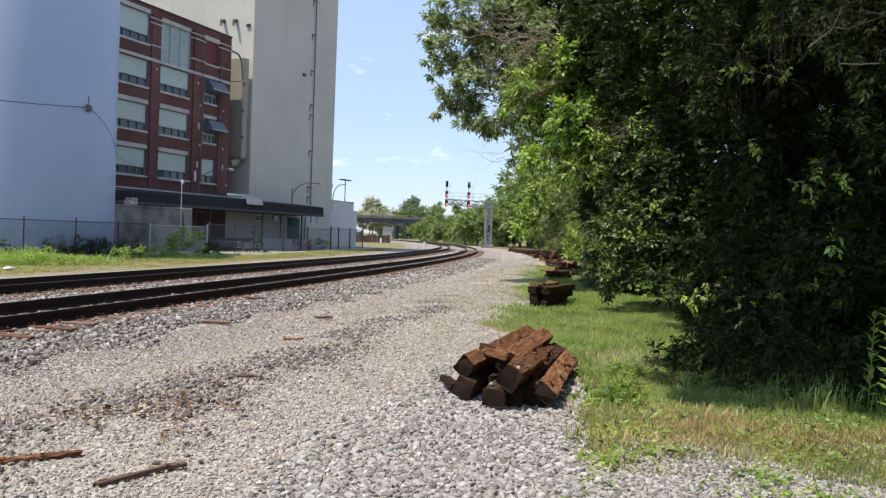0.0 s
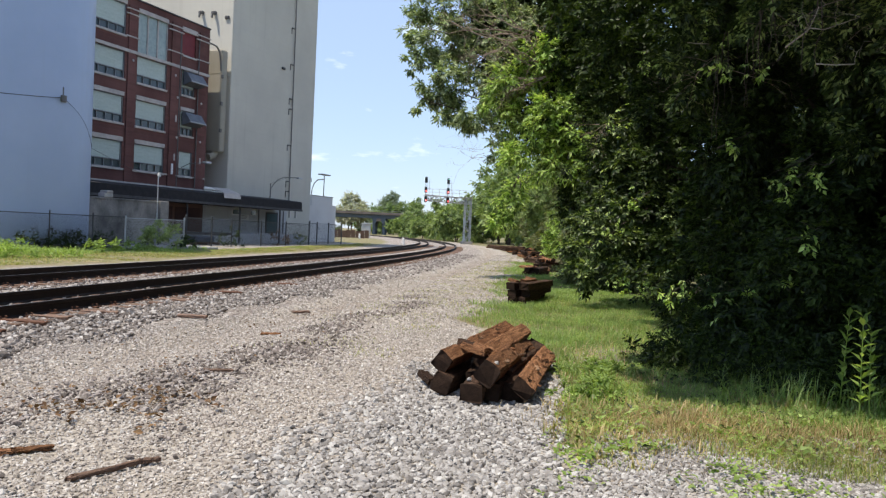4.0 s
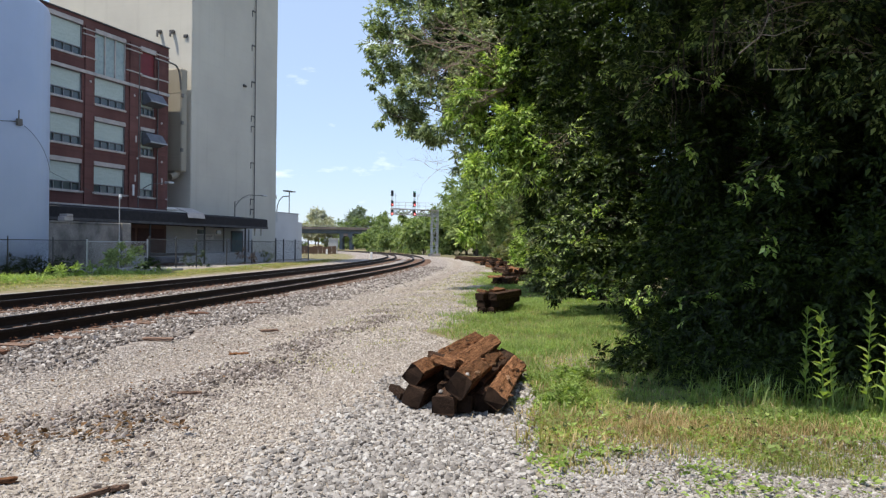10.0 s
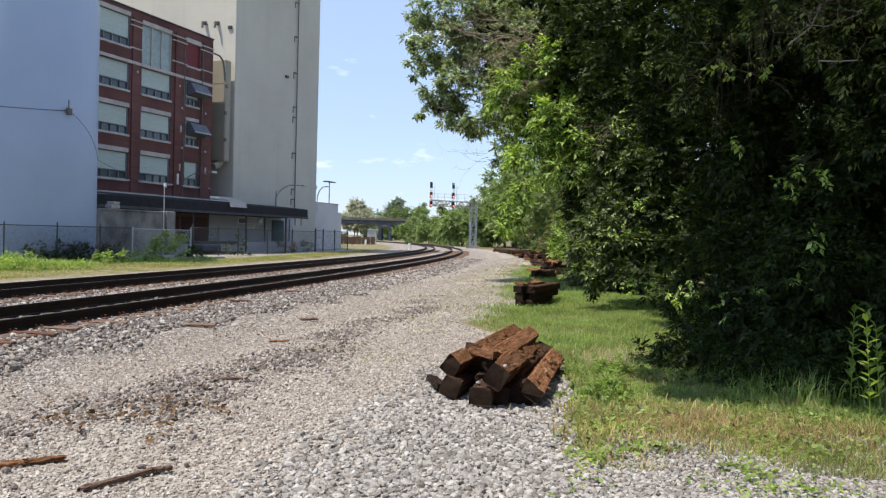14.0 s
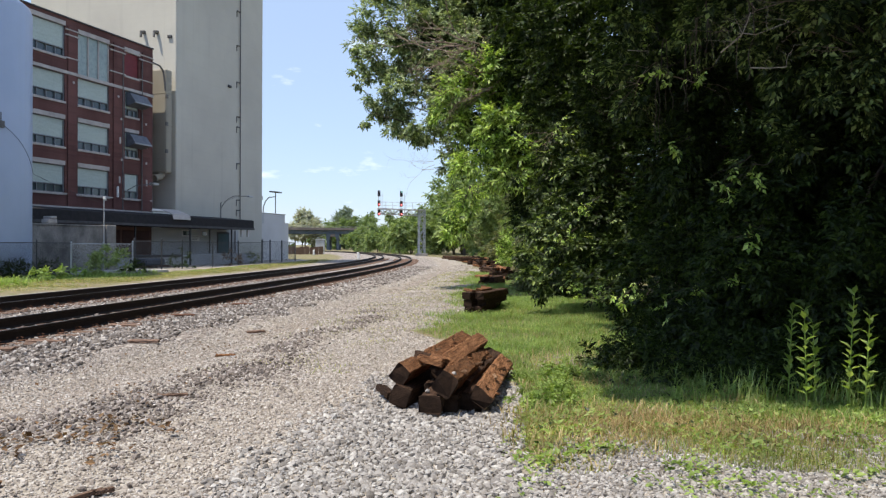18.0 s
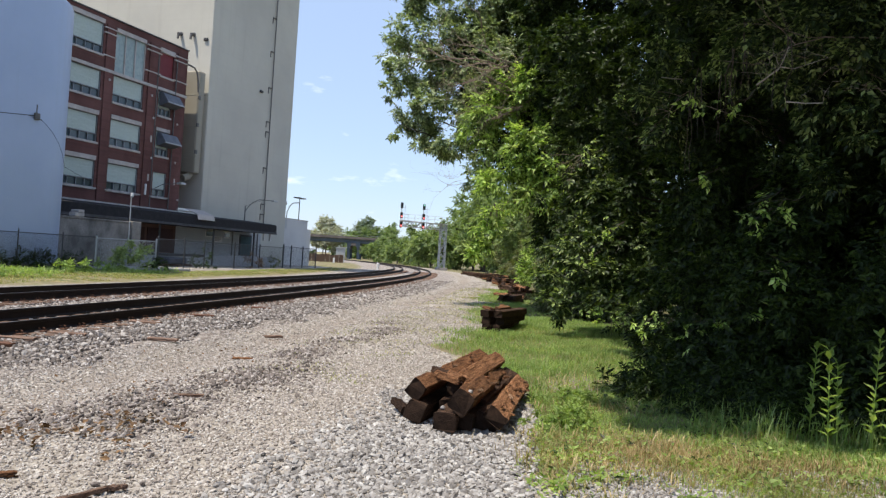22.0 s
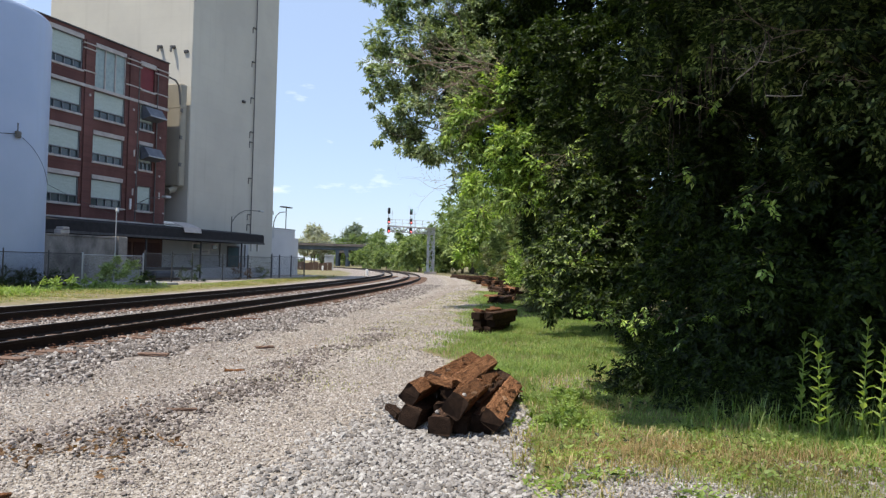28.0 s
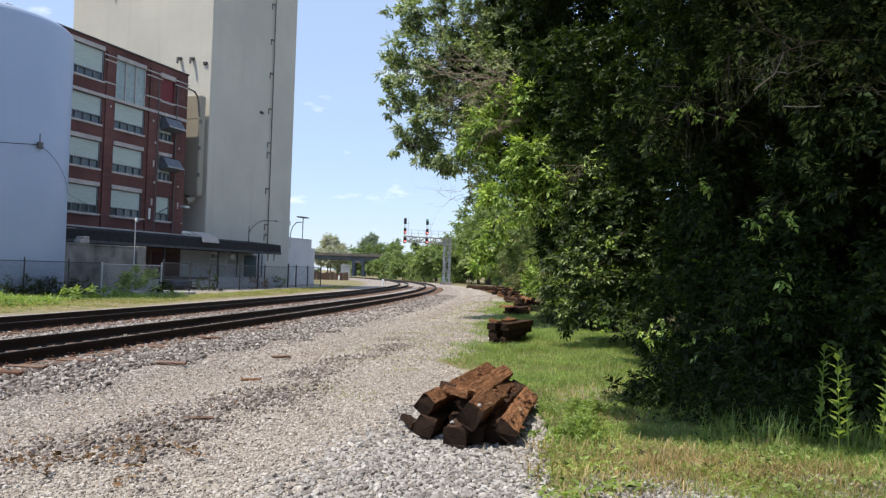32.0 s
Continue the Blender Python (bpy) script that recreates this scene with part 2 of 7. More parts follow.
# ---- mesh helpers ----
class G:
    """Collects vertices and faces of one mesh."""

    def __init__(self):
        self.v, self.f = [], []

    def add(self, verts, faces, m=None):
        k = len(self.v)
        self.v += [tuple(m @ Vector(p)) if m else tuple(p) for p in verts]
        self.f += [tuple(k + i for i in q) for q in faces]
        return self

    def box(self, lo, hi, b=0.0, m=None):
        """A box, with its edges cut off by b."""
        c = [(a + d) / 2 for a, d in zip(lo, hi)]
        h = [abs(d - a) / 2 for a, d in zip(lo, hi)]
        if b <= 0:
            vs = [(c[0] + sx * h[0], c[1] + sy * h[1], c[2] + sz * h[2]) for sz in (-1, 1) for sx, sy in ((-1, -1), (1, -1), (1, 1), (-1, 1))]
            return self.add(vs, [(3, 2, 1, 0), (4, 5, 6, 7), (0, 1, 5, 4), (1, 2, 6, 5), (2, 3, 7, 6), (3, 0, 4, 7)], m)
        b = min(b, *[0.45 * x for x in h])
        bm = bmesh.new()
        bmesh.ops.create_cube(bm, size=1)
        for v in bm.verts:
            v.co = Vector((c[0] + v.co.x * 2 * h[0], c[1] + v.co.y * 2 * h[1], c[2] + v.co.z * 2 * h[2]))
        bmesh.ops.bevel(bm, geom=bm.edges[:], offset=b, segments=1, affect="EDGES")
        bm.verts.index_update()
        self.add([v.co.copy() for v in bm.verts], [[v.index for v in q.verts] for q in bm.faces], m)
        bm.free()
        return self

    def tube(self, p0, p1, r, r2=None, n=8, caps=True):
        p0, p1 = Vector(p0), Vector(p1)
        r2 = r if r2 is None else r2
        q = (p1 - p0).to_track_quat("Z", "Y")
        ring = [Vector((math.cos(2 * math.pi * i / n), math.sin(2 * math.pi * i / n), 0)) for i in range(n)]
        vs = [p0 + q @ (d * r) for d in ring] + [p1 + q @ (d * r2) for d in ring]
        fs = [(i, (i + 1) % n, n + (i + 1) % n, n + i) for i in range(n)]
        if caps:
            fs += [tuple(range(n - 1, -1, -1)), tuple(range(n, 2 * n))]
        return self.add(vs, fs)

    def path(self, pts, r, n=6):
        for a, b in zip(pts, pts[1:]):
            self.tube(a, b, r, r, n)
        return self

    def prism(self, poly, lo, hi, axis="y"):
        """A convex outline drawn out along an axis: (x, z) for y, (y, z) for x, (x, y) for z."""
        def at(p, s):
            return {"y": (p[0], s, p[1]), "x": (s, p[0], p[1]), "z": (p[0], p[1], s)}[axis]
        n = len(poly)
        vs = [at(p, lo) for p in poly] + [at(p, hi) for p in poly]
        fs = [(i, (i + 1) % n, n + (i + 1) % n, n + i) for i in range(n)] + [tuple(range(n - 1, -1, -1)), tuple(range(n, 2 * n))]
        return self.add(vs, fs)

    def mesh(self, name, mat, smooth=False):
        me = bpy.data.meshes.new(name)
        me.from_pydata(self.v, [], self.f)
        bm = bmesh.new()
        bm.from_mesh(me)
        bmesh.ops.recalc_face_normals(bm, faces=bm.faces[:])
        bm.to_mesh(me)
        bm.free()
        if mat:
            me.materials.append(mat)
        if smooth:
            me.shade_smooth()
        return me


def part(name, g, mat, parent=None, label="", smooth=False):
    ob = new(name, g.mesh(name, mat, smooth))
    if parent:
        ob.parent = parent
    if label:
        ob["label"] = label
    return ob


def thing(name, label, category, at=(0, 0, 0), rz=0, group="", kind=""):
    ob = new(name)
    ob.matrix_world = pose(*at, 0, 0, rz)
    return tagged(ob, label, category, group, kind)


def share(ob, parent, m):
    """Another piece on the same mesh."""
    o = new(ob.name.split(".")[0], ob.data)
    o.parent = parent
    o.matrix_basis = m
    return o


def np_mesh(name, verts, faces, mat, smooth=False):
    """A large mesh from arrays: verts (n, 3), faces (k, 3 or 4)."""
    me = bpy.data.meshes.new(name)
    k, s = faces.shape
    me.vertices.add(len(verts))
    me.vertices.foreach_set("co", np.ascontiguousarray(verts, np.float32).ravel())
    me.loops.add(k * s)
    me.loops.foreach_set("vertex_index", np.ascontiguousarray(faces, np.int32).ravel())
    me.polygons.add(k)
    me.polygons.foreach_set("loop_start", np.arange(0, k * s, s, dtype=np.int32))
    me.update(calc_edges=True)
    me.materials.append(mat)
    if smooth:
        me.shade_smooth()
    else:
        me.shade_flat()
    return me


RNG = np.random.default_rng(7)


def spin(n, rng=RNG):
    """Random rotations."""
    q = rng.normal(size=(n, 4))
    q /= np.linalg.norm(q, axis=1)[:, None]
    w, x, y, z = q.T
    return np.stack([np.stack([1 - 2 * (y * y + z * z), 2 * (x * y - z * w), 2 * (x * z + y * w)], 1),
                     np.stack([2 * (x * y + z * w), 1 - 2 * (x * x + z * z), 2 * (y * z - x * w)], 1),
                     np.stack([2 * (x * z - y * w), 2 * (y * z + x * w), 1 - 2 * (x * x + y * y)], 1)], 1)


PHI = (1 + 5 ** 0.5) / 2
ICO_V = np.array([(-1, PHI, 0), (1, PHI, 0), (-1, -PHI, 0), (1, -PHI, 0), (0, -1, PHI), (0, 1, PHI), (0, -1, -PHI), (0, 1, -PHI), (PHI, 0, -1), (PHI, 0, 1), (-PHI, 0, -1), (-PHI, 0, 1)]) / 1.9
ICO_F = np.array([(0, 11, 5), (0, 5, 1), (0, 1, 7), (0, 7, 10), (0, 10, 11), (1, 5, 9), (5, 11, 4), (11, 10, 2), (10, 7, 6), (7, 1, 8), (3, 9, 4), (3, 4, 2), (3, 2, 6), (3, 6, 8), (3, 8, 9), (4, 9, 5), (2, 4, 11), (6, 2, 10), (8, 6, 7), (9, 8, 1)])


def stones(name, pts, size, mat, label):
    """Angular crushed stones at pts (n, 3), of the sizes given, half sunk."""
    n = len(pts)
    v = ICO_V[None] * (1 + RNG.normal(0, 0.24, (n, 12, 1)))
    v = v * RNG.uniform(0.55, 1.25, (n, 1, 3)) * size[:, None, None] * 0.5
    v = np.einsum("nij,nkj->nki", spin(n), v)
    v[:, :, 2] *= 0.8
    v += pts[:, None, :]
    f = ICO_F[None] + 12 * np.arange(n)[:, None, None]
    ob = new(name, np_mesh(name, v.reshape(-1, 3), f.reshape(-1, 3), mat))
    return tagged(ob, label, "gravel", kind="stuff")


# ---- the lie of the land ----
def rail_x(y):
    """The running edge of the near track's near rail, a long curve to the left."""
    yy = np.clip(y, -60, 175)
    base = ((-0.000008 * yy - 0.000344) * yy - 0.179137) * yy - 8.74877
    slope = (-0.000024 * yy - 0.000688) * yy - 0.179137
    return base + slope * (y - yy)


def rail_slope(y):
    yy = np.clip(y, -60, 175)
    return (-0.000024 * yy - 0.000688) * yy - 0.179137



def offset(x, y):
    """Distance to the left of the near rail (negative on the road's side)."""
    s = rail_slope(y)
    return (rail_x(y) - x) / np.sqrt(1 + s * s)


BED, HEAD = 0.05, 0.28  # top of the ballast and of the rails


def lift(x, y):
    """Height of the ground."""
    u = offset(x, y)
    bed = BED * np.clip((u + 2.6) / 1.4, 0, 1) * np.clip((9.0 - u) / 1.8, 0, 1)
    flat = np.clip((np.abs(u - 3.0) - 3.6) / 1.2, 0.0, 1)
    swell = flat * (0.02 * np.sin(x * 1.3 + 0.6 * y) + 0.015 * np.sin(2.1 * y - 0.7 * x))
    rise = 0.10 * np.clip((x + 1.6) / 2.5, 0, 1) * (np.abs(y) < 60)
    ditch = -0.10 * np.exp(-((u + 3.2) / 0.7) ** 2)
    return bed + swell + rise + ditch


def edge_x(y):
    """Where the road's gravel gives way to grass."""
    wob = (0.22 * np.sin(1.7 * y) + 0.16 * np.sin(3.9 * y + 1) + 0.3 * np.sin(0.61 * y + 2)) * np.clip((y - 8) / 6, 0.25, 1)
    return rail_x(y) + wob + np.interp(y, (0, 5.4, 8.2, 10, 12, 15.8, 28, 47, 120), (8.6, 8.7, 8.4, 8.2, 7.0, 6.7, 6.2, 5.9, 5.6))


def steps(*spans):
    return np.unique(np.concatenate([np.linspace(a, b, n) for a, b, n in spans]).round(3))


def build_ground():
    xs = steps((-3000, -200, 12), (-200, -60, 20), (-60, -36, 16), (-36, -16, 41), (-16, 3, 96), (3, 14, 14), (14, 200, 14), (200, 3000, 10))
    ys = steps((-3000, -100, 8), (-100, -8, 16), (-8, 2, 16), (2, 20, 91), (20, 60, 81), (60, 180, 81), (180, 500, 20), (500, 3500, 10))
    gx, gy = np.meshgrid(xs, ys)
    x, y = gx.ravel(), gy.ravel()
    z = np.where((np.abs(x) < 150) & (y < 300) & (y > -100), lift(x, y), 0.0)
    nx, ny = len(xs), len(ys)
    i = (np.arange(ny - 1)[:, None] * nx + np.arange(nx - 1)[None]).ravel()
    me = np_mesh("ground", np.stack([x, y, z], 1), np.stack([i, i + 1, i + nx + 1, i + nx], 1), M_GROUND, True)
    u = offset(x, y)
    grass = np.clip((x - edge_x(y)) / 0.9 + 0.5, 0, 1)
    grass = np.maximum(grass, np.clip((u - 7.6) / 1.5, 0, 1) * np.clip((-25.0 - x - 0.1 * y + 22) / 3, 0.0, 1))
    # tufts down the middle of the road and a worn bare patch beside the ties
    strip = 0.5 * np.exp(-((u + 5.0) / 0.6) ** 2) * np.clip((y - 8) / 6, 0, 1) * (u < 0)
    grass = np.maximum(grass, strip)
    grass = grass * (1 - 0.75 * np.exp(-((x + 1.75) / 0.5) ** 2 - ((y - 11.2) / 1.2) ** 2))
    grass = np.where((x > -1.1) & (y < 6.9), grass * (1 - 0.75 * np.clip((6.9 - y) / 0.7, 0, 1)), grass)
    ballast = np.clip((u + 2.7) / 0.5, 0, 1) * np.clip((9.3 - u) / 0.6, 0, 1)
    ballast = np.maximum(ballast, 0.6 * np.exp(-((u + 4.2) / 0.45) ** 2) * (y < 9))
    sand = 0.8 * np.exp(-((u + 3.3) / 0.6) ** 2) + 0.15 * np.exp(-((u - 9.8) / 0.7) ** 2)
    sand = np.maximum(sand, 1.1 * np.exp(-((x + 1.75) / 0.55) ** 2 - ((y - 11.2) / 1.3) ** 2))
    sand = np.maximum(sand, np.clip(0.75 * (x - edge_x(y)) + 0.4, 0, 0.55) * (y < 8.6) * (x < 4))
    yard = np.clip((-29.3 - 0.24 * np.clip(y - 36.6, 0, 60) - x) / 1.2, 0, 1) * np.clip((80 - y) / 6, 0, 1) * np.clip((y - 33.5) / 2, 0, 1)
    sand = np.where(yard > 0, 0.2, sand)
    grass = grass * (1 - yard)
    far = (y > 190) | (y < -90) | (x > 120) | (x < -120)
    grass = np.where(far, 1.0, grass)
    col = np.stack([np.ones_like(x), grass, ballast * (1 - far), sand], 1)
    at = me.attributes.new("zone", "FLOAT_COLOR", "POINT")
    at.data.foreach_set("color", col.astype(np.float32).ravel())
    tagged(new("ground", me), "gravel service road, grass and ballast beside railway tracks", "ground", kind="structure")


build_ground()


# ---- railway ----
def rail_profile():
    return [(-0.078, -0.02), (0.078, -0.02), (0.078, 0.0), (0.016, 0.025), (0.014, 0.135), (0.038, 0.148), (0.038, 0.188), (-0.038, 0.188), (-0.038, 0.148), (-0.014, 0.135), (-0.016, 0.025), (-0.078, 0.0)]


def rail_mesh(u, prof, z0, mat, y0=-25.0, y1=230.0):
    ys = np.concatenate([np.linspace(y0, 60, 70), np.linspace(63, y1, 50)])
    vs, fs, n = [], [], len(prof)
    for y in ys:
        s = rail_slope(y)
        k = 1 / math.sqrt(1 + s * s)
        for du, dz in prof:
            vs.append((rail_x(y) - (u + du) * k, y - (u + du) * k * s, z0 + dz))
    for i in range(len(ys) - 1):
        fs += [(i * n + j, i * n + (j + 1) % n, (i + 1) * n + (j + 1) % n, (i + 1) * n + j) for j in range(n)]
    fs += [tuple(range(n)), tuple(range((len(ys) - 1) * n, len(ys) * n))]
    return G().add(vs, fs)


def on_track(u, y, z):
    s = float(rail_slope(y))
    k = 1 / math.sqrt(1 + s * s)
    return pose(float(rail_x(y)) - u * k, y - u * k * s, z, 0, 0, math.degrees(math.atan(-s)))


def railway_track(u0, label):
    t = thing("railway_track", label, "railway track", group="railway tracks")
    for u in (u0, u0 + 1.51):
        r = part("rail", rail_mesh(u, rail_profile(), HEAD - 0.19, M_RAIL), M_RAIL, t)
        head = [(-0.016, 0.186), (0.018, 0.186), (0.018, 0.190), (-0.016, 0.190)]
        part("rail_head", rail_mesh(u, head, HEAD - 0.19, M_RAILTOP), M_RAILTOP, r, "worn bright running surface")
    first = None
    rnd = random.Random(int(u0 * 10))
    for i in range(150):
        y = 3.0 + 0.53 * i
        m = on_track(u0 + 0.755 + rnd.uniform(-0.05, 0.05), y, HEAD - 0.19 - 0.09) @ pose(0, 0, 0, 0, 0, rnd.uniform(-1.5, 1.5))
        if first is None:
            first = part("tie", G().box((-1.3, -0.115, -0.09), (1.3, 0.115, 0.085), 0.012), M_TIE, t)
            first.matrix_basis = m
        else:
            share(first, t, m)
    plate = None
    for i in range(90):
        y = 3.0 + 0.53 * i
        for u in (u0 - 0.12, u0 + 1.63) if i < 60 else (u0 - 0.12,):
            m = on_track(u, y, HEAD - 0.19 - 0.004)
            if plate is None:
                g = G().box((-0.07, -0.09, 0), (0.07, 0.09, 0.014), 0.004)
                for dx, dy in ((-0.03, -0.05), (-0.03, 0.05), (0.035, 0.0)):
                    g.tube((dx, dy, 0), (dx, dy, 0.05), 0.009, n=6).box((dx - 0.016, dy - 0.014, 0.045), (dx + 0.016, dy + 0.014, 0.06), 0.004)
                plate = part("tie_plate", g, M_RUST, t, "rusty tie plate with spikes")
                plate.matrix_basis = m
            else:
                share(plate, t, m)
    return t


railway_track(0.0, "near railway track of dark rusty rails on ballast")
railway_track(4.35, "far parallel railway track of dark rusty rails on ballast")


# ---- buildings ----
def brick_material():
    m, n, l, b = material("dark_red_brick", 0.9, 0, 0.2)
    co = n.new("ShaderNodeTexCoord").outputs["Object"]
    mpn = n.new("ShaderNodeMapping")
    mpn.inputs["Rotation"].default_value = (radians(90), 0, radians(90))
    l.new(co, mpn.inputs["Vector"])
    br = n.new("ShaderNodeTexBrick")
    br.inputs["Scale"].default_value = 1.0
    br.inputs["Brick Width"].default_value, br.inputs["Row Height"].default_value, br.inputs["Mortar Size"].default_value = 0.21, 0.072, 0.006
    br.inputs["Color1"].default_value, br.inputs["Color2"].default_value, br.inputs["Mortar"].default_value = (0.125, 0.062, 0.058, 1), (0.165, 0.08, 0.074, 1), (0.16, 0.10, 0.09, 1)
    l.new(mpn.outputs["Vector"], br.inputs["Vector"])
    stain = ramp(n, l, noise_node(n, l, 0.35, 6, 0.65, co, (1, 1, 0.4)), [(0.35, (0.62, 0.58, 0.56)), (0.7, (1.08, 1.04, 1.0))])
    l.new(mixc(n, l, 1.0, br.outputs["Color"], stain, "MULTIPLY"), b.inputs["Base Color"])
    relief(n, l, b, br.outputs["Fac"], -0.4, 0.008)
    return m


def painted_wall(name, light, dark, streak, seams=0.0, rough=0.85, spec=0.2):
    """Painted concrete with rain streaks and, where wanted, faint pour lines."""
    m, n, l, b = material(name, rough, 0, spec)
    co = n.new("ShaderNodeTexCoord").outputs["Object"]
    big = noise_node(n, l, 0.16, 6, 0.6, co)
    col = ramp(n, l, big, [(0.35, dark), (0.65, light)])
    run = noise_node(n, l, 1.0, 5, 0.6, co, (1.4, 1.4, 0.06))
    col = mixc(n, l, ramp(n, l, run, [(0.57, (0, 0, 0)), (0.8, (0.4, 0.4, 0.4))]), col, streak)
    spots = noise_node(n, l, 2.2, 8, 0.75, co)
    col = mixc(n, l, ramp(n, l, spots, [(0.64, (0, 0, 0)), (0.76, (0.4, 0.4, 0.4))]), col, streak)
    if seams:
        w = n.new("ShaderNodeTexWave")
        w.bands_direction, w.wave_type = "Z", "BANDS"
        w.inputs["Scale"].default_value, w.inputs["Distortion"].default_value = seams, 0.4
        l.new(co, w.inputs["Vector"])
        col = mixc(n, l, ramp(n, l, w.outputs["Fac"], [(0.0, (0.05, 0.05, 0.05)), (0.06, (0, 0, 0))]), col, streak)
    l.new(col, b.inputs["Base Color"])
    relief(n, l, b, noise_node(n, l, 9, 6, 0.6, co), 0.25, 0.01)
    return m


def glass_material(name, tint, rough=0.08):
    m, n, l, b = material(name, rough, 0.0, 0.6)
    l.new(ramp(n, l, noise_node(n, l, 0.9, 3, 0.5), [(0.3, tint), (0.7, tuple(v * 1.6 for v in tint))]), b.inputs["Base Color"])
    return m


M_BRICK = brick_material()
M_LIME = mottled("pale_limestone_trim", (0.36, 0.33, 0.31), (0.52, 0.48, 0.45), rough=0.9, scale=1.5, fine=20)
M_TOWER = painted_wall("cream_painted_concrete", (0.535, 0.515, 0.45), (0.46, 0.44, 0.39), (0.36, 0.335, 0.29), 0.26)
M_TANK = painted_wall("blue_white_painted_steel", (0.37, 0.44, 0.58), (0.31, 0.385, 0.52), (0.30, 0.34, 0.42), rough=0.42, spec=0.55)
M_TAN = painted_wall("tan_sheet_metal", (0.33, 0.31, 0.255), (0.27, 0.25, 0.205), (0.19, 0.165, 0.125))
M_WHITE = painted_wall("white_painted_block", (0.64, 0.63, 0.62), (0.52, 0.51, 0.51), (0.45, 0.44, 0.42))
M_DOCK = painted_wall("stained_concrete", (0.36, 0.335, 0.31), (0.20, 0.185, 0.175), (0.06, 0.056, 0.053))
M_DOCKWALL = mottled("blotched_dock_concrete", (0.10, 0.095, 0.09), (0.34, 0.315, 0.29), (0.12, 0.11, 0.10), rough=0.9, scale=0.9, fine=14, stretch=(1, 1, 0.7), bump=0.5)
M_DOCKDARK = painted_wall("grimy_dock_plaster", (0.42, 0.43, 0.44), (0.31, 0.32, 0.33), (0.12, 0.118, 0.115))
M_SHINGLE = mottled("dark_roof_shingle", (0.016, 0.016, 0.019), (0.030, 0.029, 0.032), rough=0.9, scale=3, fine=30, bump=0.5)
M_SHADE = mottled("pale_green_roller_blind", (0.40, 0.47, 0.43), (0.47, 0.54, 0.50), rough=0.7, scale=0.8, fine=8, stretch=(1, 1, 9))
M_SASH = mottled("weathered_window_sash", (0.16, 0.17, 0.18), (0.22, 0.23, 0.24), rough=0.6)
M_PANE = glass_material("dark_window_glass", (0.035, 0.05, 0.055))
M_PANEL = mottled("green_grey_glazing", (0.25, 0.32, 0.32), (0.36, 0.44, 0.43), rough=0.4, scale=0.7, fine=5, bump=0.1)
M_REDPANEL = mottled("dark_red_infill_panel", (0.14, 0.022, 0.028), (0.18, 0.03, 0.036), rough=0.6)
M_METAL = mottled("dull_sheet_metal", (0.30, 0.31, 0.32), (0.42, 0.43, 0.44), rough=0.5, metal=0.6, scale=2)
M_HOOD = mottled("grey_painted_hood_metal", (0.10, 0.11, 0.13), (0.16, 0.175, 0.20), rough=0.55, metal=0.2)
M_PIPE = mottled("grimy_drain_pipe", (0.10, 0.098, 0.096), (0.17, 0.165, 0.16), rough=0.7)
M_GALV = mottled("galvanised_steel", (0.42, 0.43, 0.44), (0.56, 0.57, 0.58), rough=0.5, metal=0.5, scale=6)
M_DARKMETAL = mottled("dark_weathered_steel", (0.05, 0.05, 0.055), (0.10, 0.10, 0.105), rough=0.7, metal=0.3)
M_REDSHUT = mottled("faded_red_brown_shutter", (0.06, 0.03, 0.03), (0.085, 0.045, 0.042), rough=0.8, scale=2, fine=20)
M_TEALDOOR = mottled("dark_teal_door_paint", (0.03, 0.07, 0.08), (0.045, 0.09, 0.10), rough=0.6)
M_ASPHALT = mottled("worn_yard_concrete", (0.30, 0.29, 0.28), (0.42, 0.41, 0.39), rough=0.95, scale=0.7, fine=25)
M_FLASH = mottled("chalky_pale_sheet_metal", (0.72, 0.69, 0.62), (0.82, 0.80, 0.74), rough=0.6, scale=2, fine=20)
M_PLASTICWHITE = mottled("white_plastic", (0.7, 0.7, 0.7), (0.78, 0.78, 0.78), rough=0.5)
M_BLACK = mottled("black_rubber_cable", (0.02, 0.02, 0.02), (0.035, 0.035, 0.035), rough=0.6)
FRONT = -40.0  # the plane of the brick front and of the tower's front


def window_unit(parent, y0, y1, z0, z1, glass=0.56, panes=4, name="window"):
    """A blind behind glass above, a row of small panes below, in a stone sill and lintel."""
    w = part(name, G().box((FRONT - 0.22, y0, z0), (FRONT - 0.18, y1, z1)), M_PANE, parent)
    part("blind", G().box((FRONT - 0.15, y0 + 0.06, z0 + glass), (FRONT - 0.13, y1 - 0.06, z1 - 0.04), 0.004), M_SHADE, w, "pale green lowered blind")
    g = G()
    for a, b in ((y0, y0 + 0.06), (y1 - 0.06, y1)):
        g.box((FRONT - 0.2, a, z0), (FRONT - 0.06, b, z1), 0.008)
    g.box((FRONT - 0.2, y0, z0 + glass - 0.04), (FRONT - 0.06, y1, z0 + glass + 0.03), 0.008)
    g.box((FRONT - 0.2, y0, z0), (FRONT - 0.06, y1, z0 + 0.05), 0.008)
    g.box((FRONT - 0.2, y0, z1 - 0.05), (FRONT - 0.06, y1, z1), 0.008)
    for i in range(1, panes):
        yy = y0 + (y1 - y0) * i / panes
        g.box((FRONT - 0.19, yy - 0.03, z0), (FRONT - 0.08, yy + 0.03, z0 + glass), 0.006)
    part("window_frame", g, M_SASH, w)
    part("sill", G().box((FRONT - 0.2, y0 - 0.05, z0 - 0.15), (FRONT + 0.08, y1 + 0.05, z0), 0.015), M_LIME, w, "pale limestone sill")
    return w


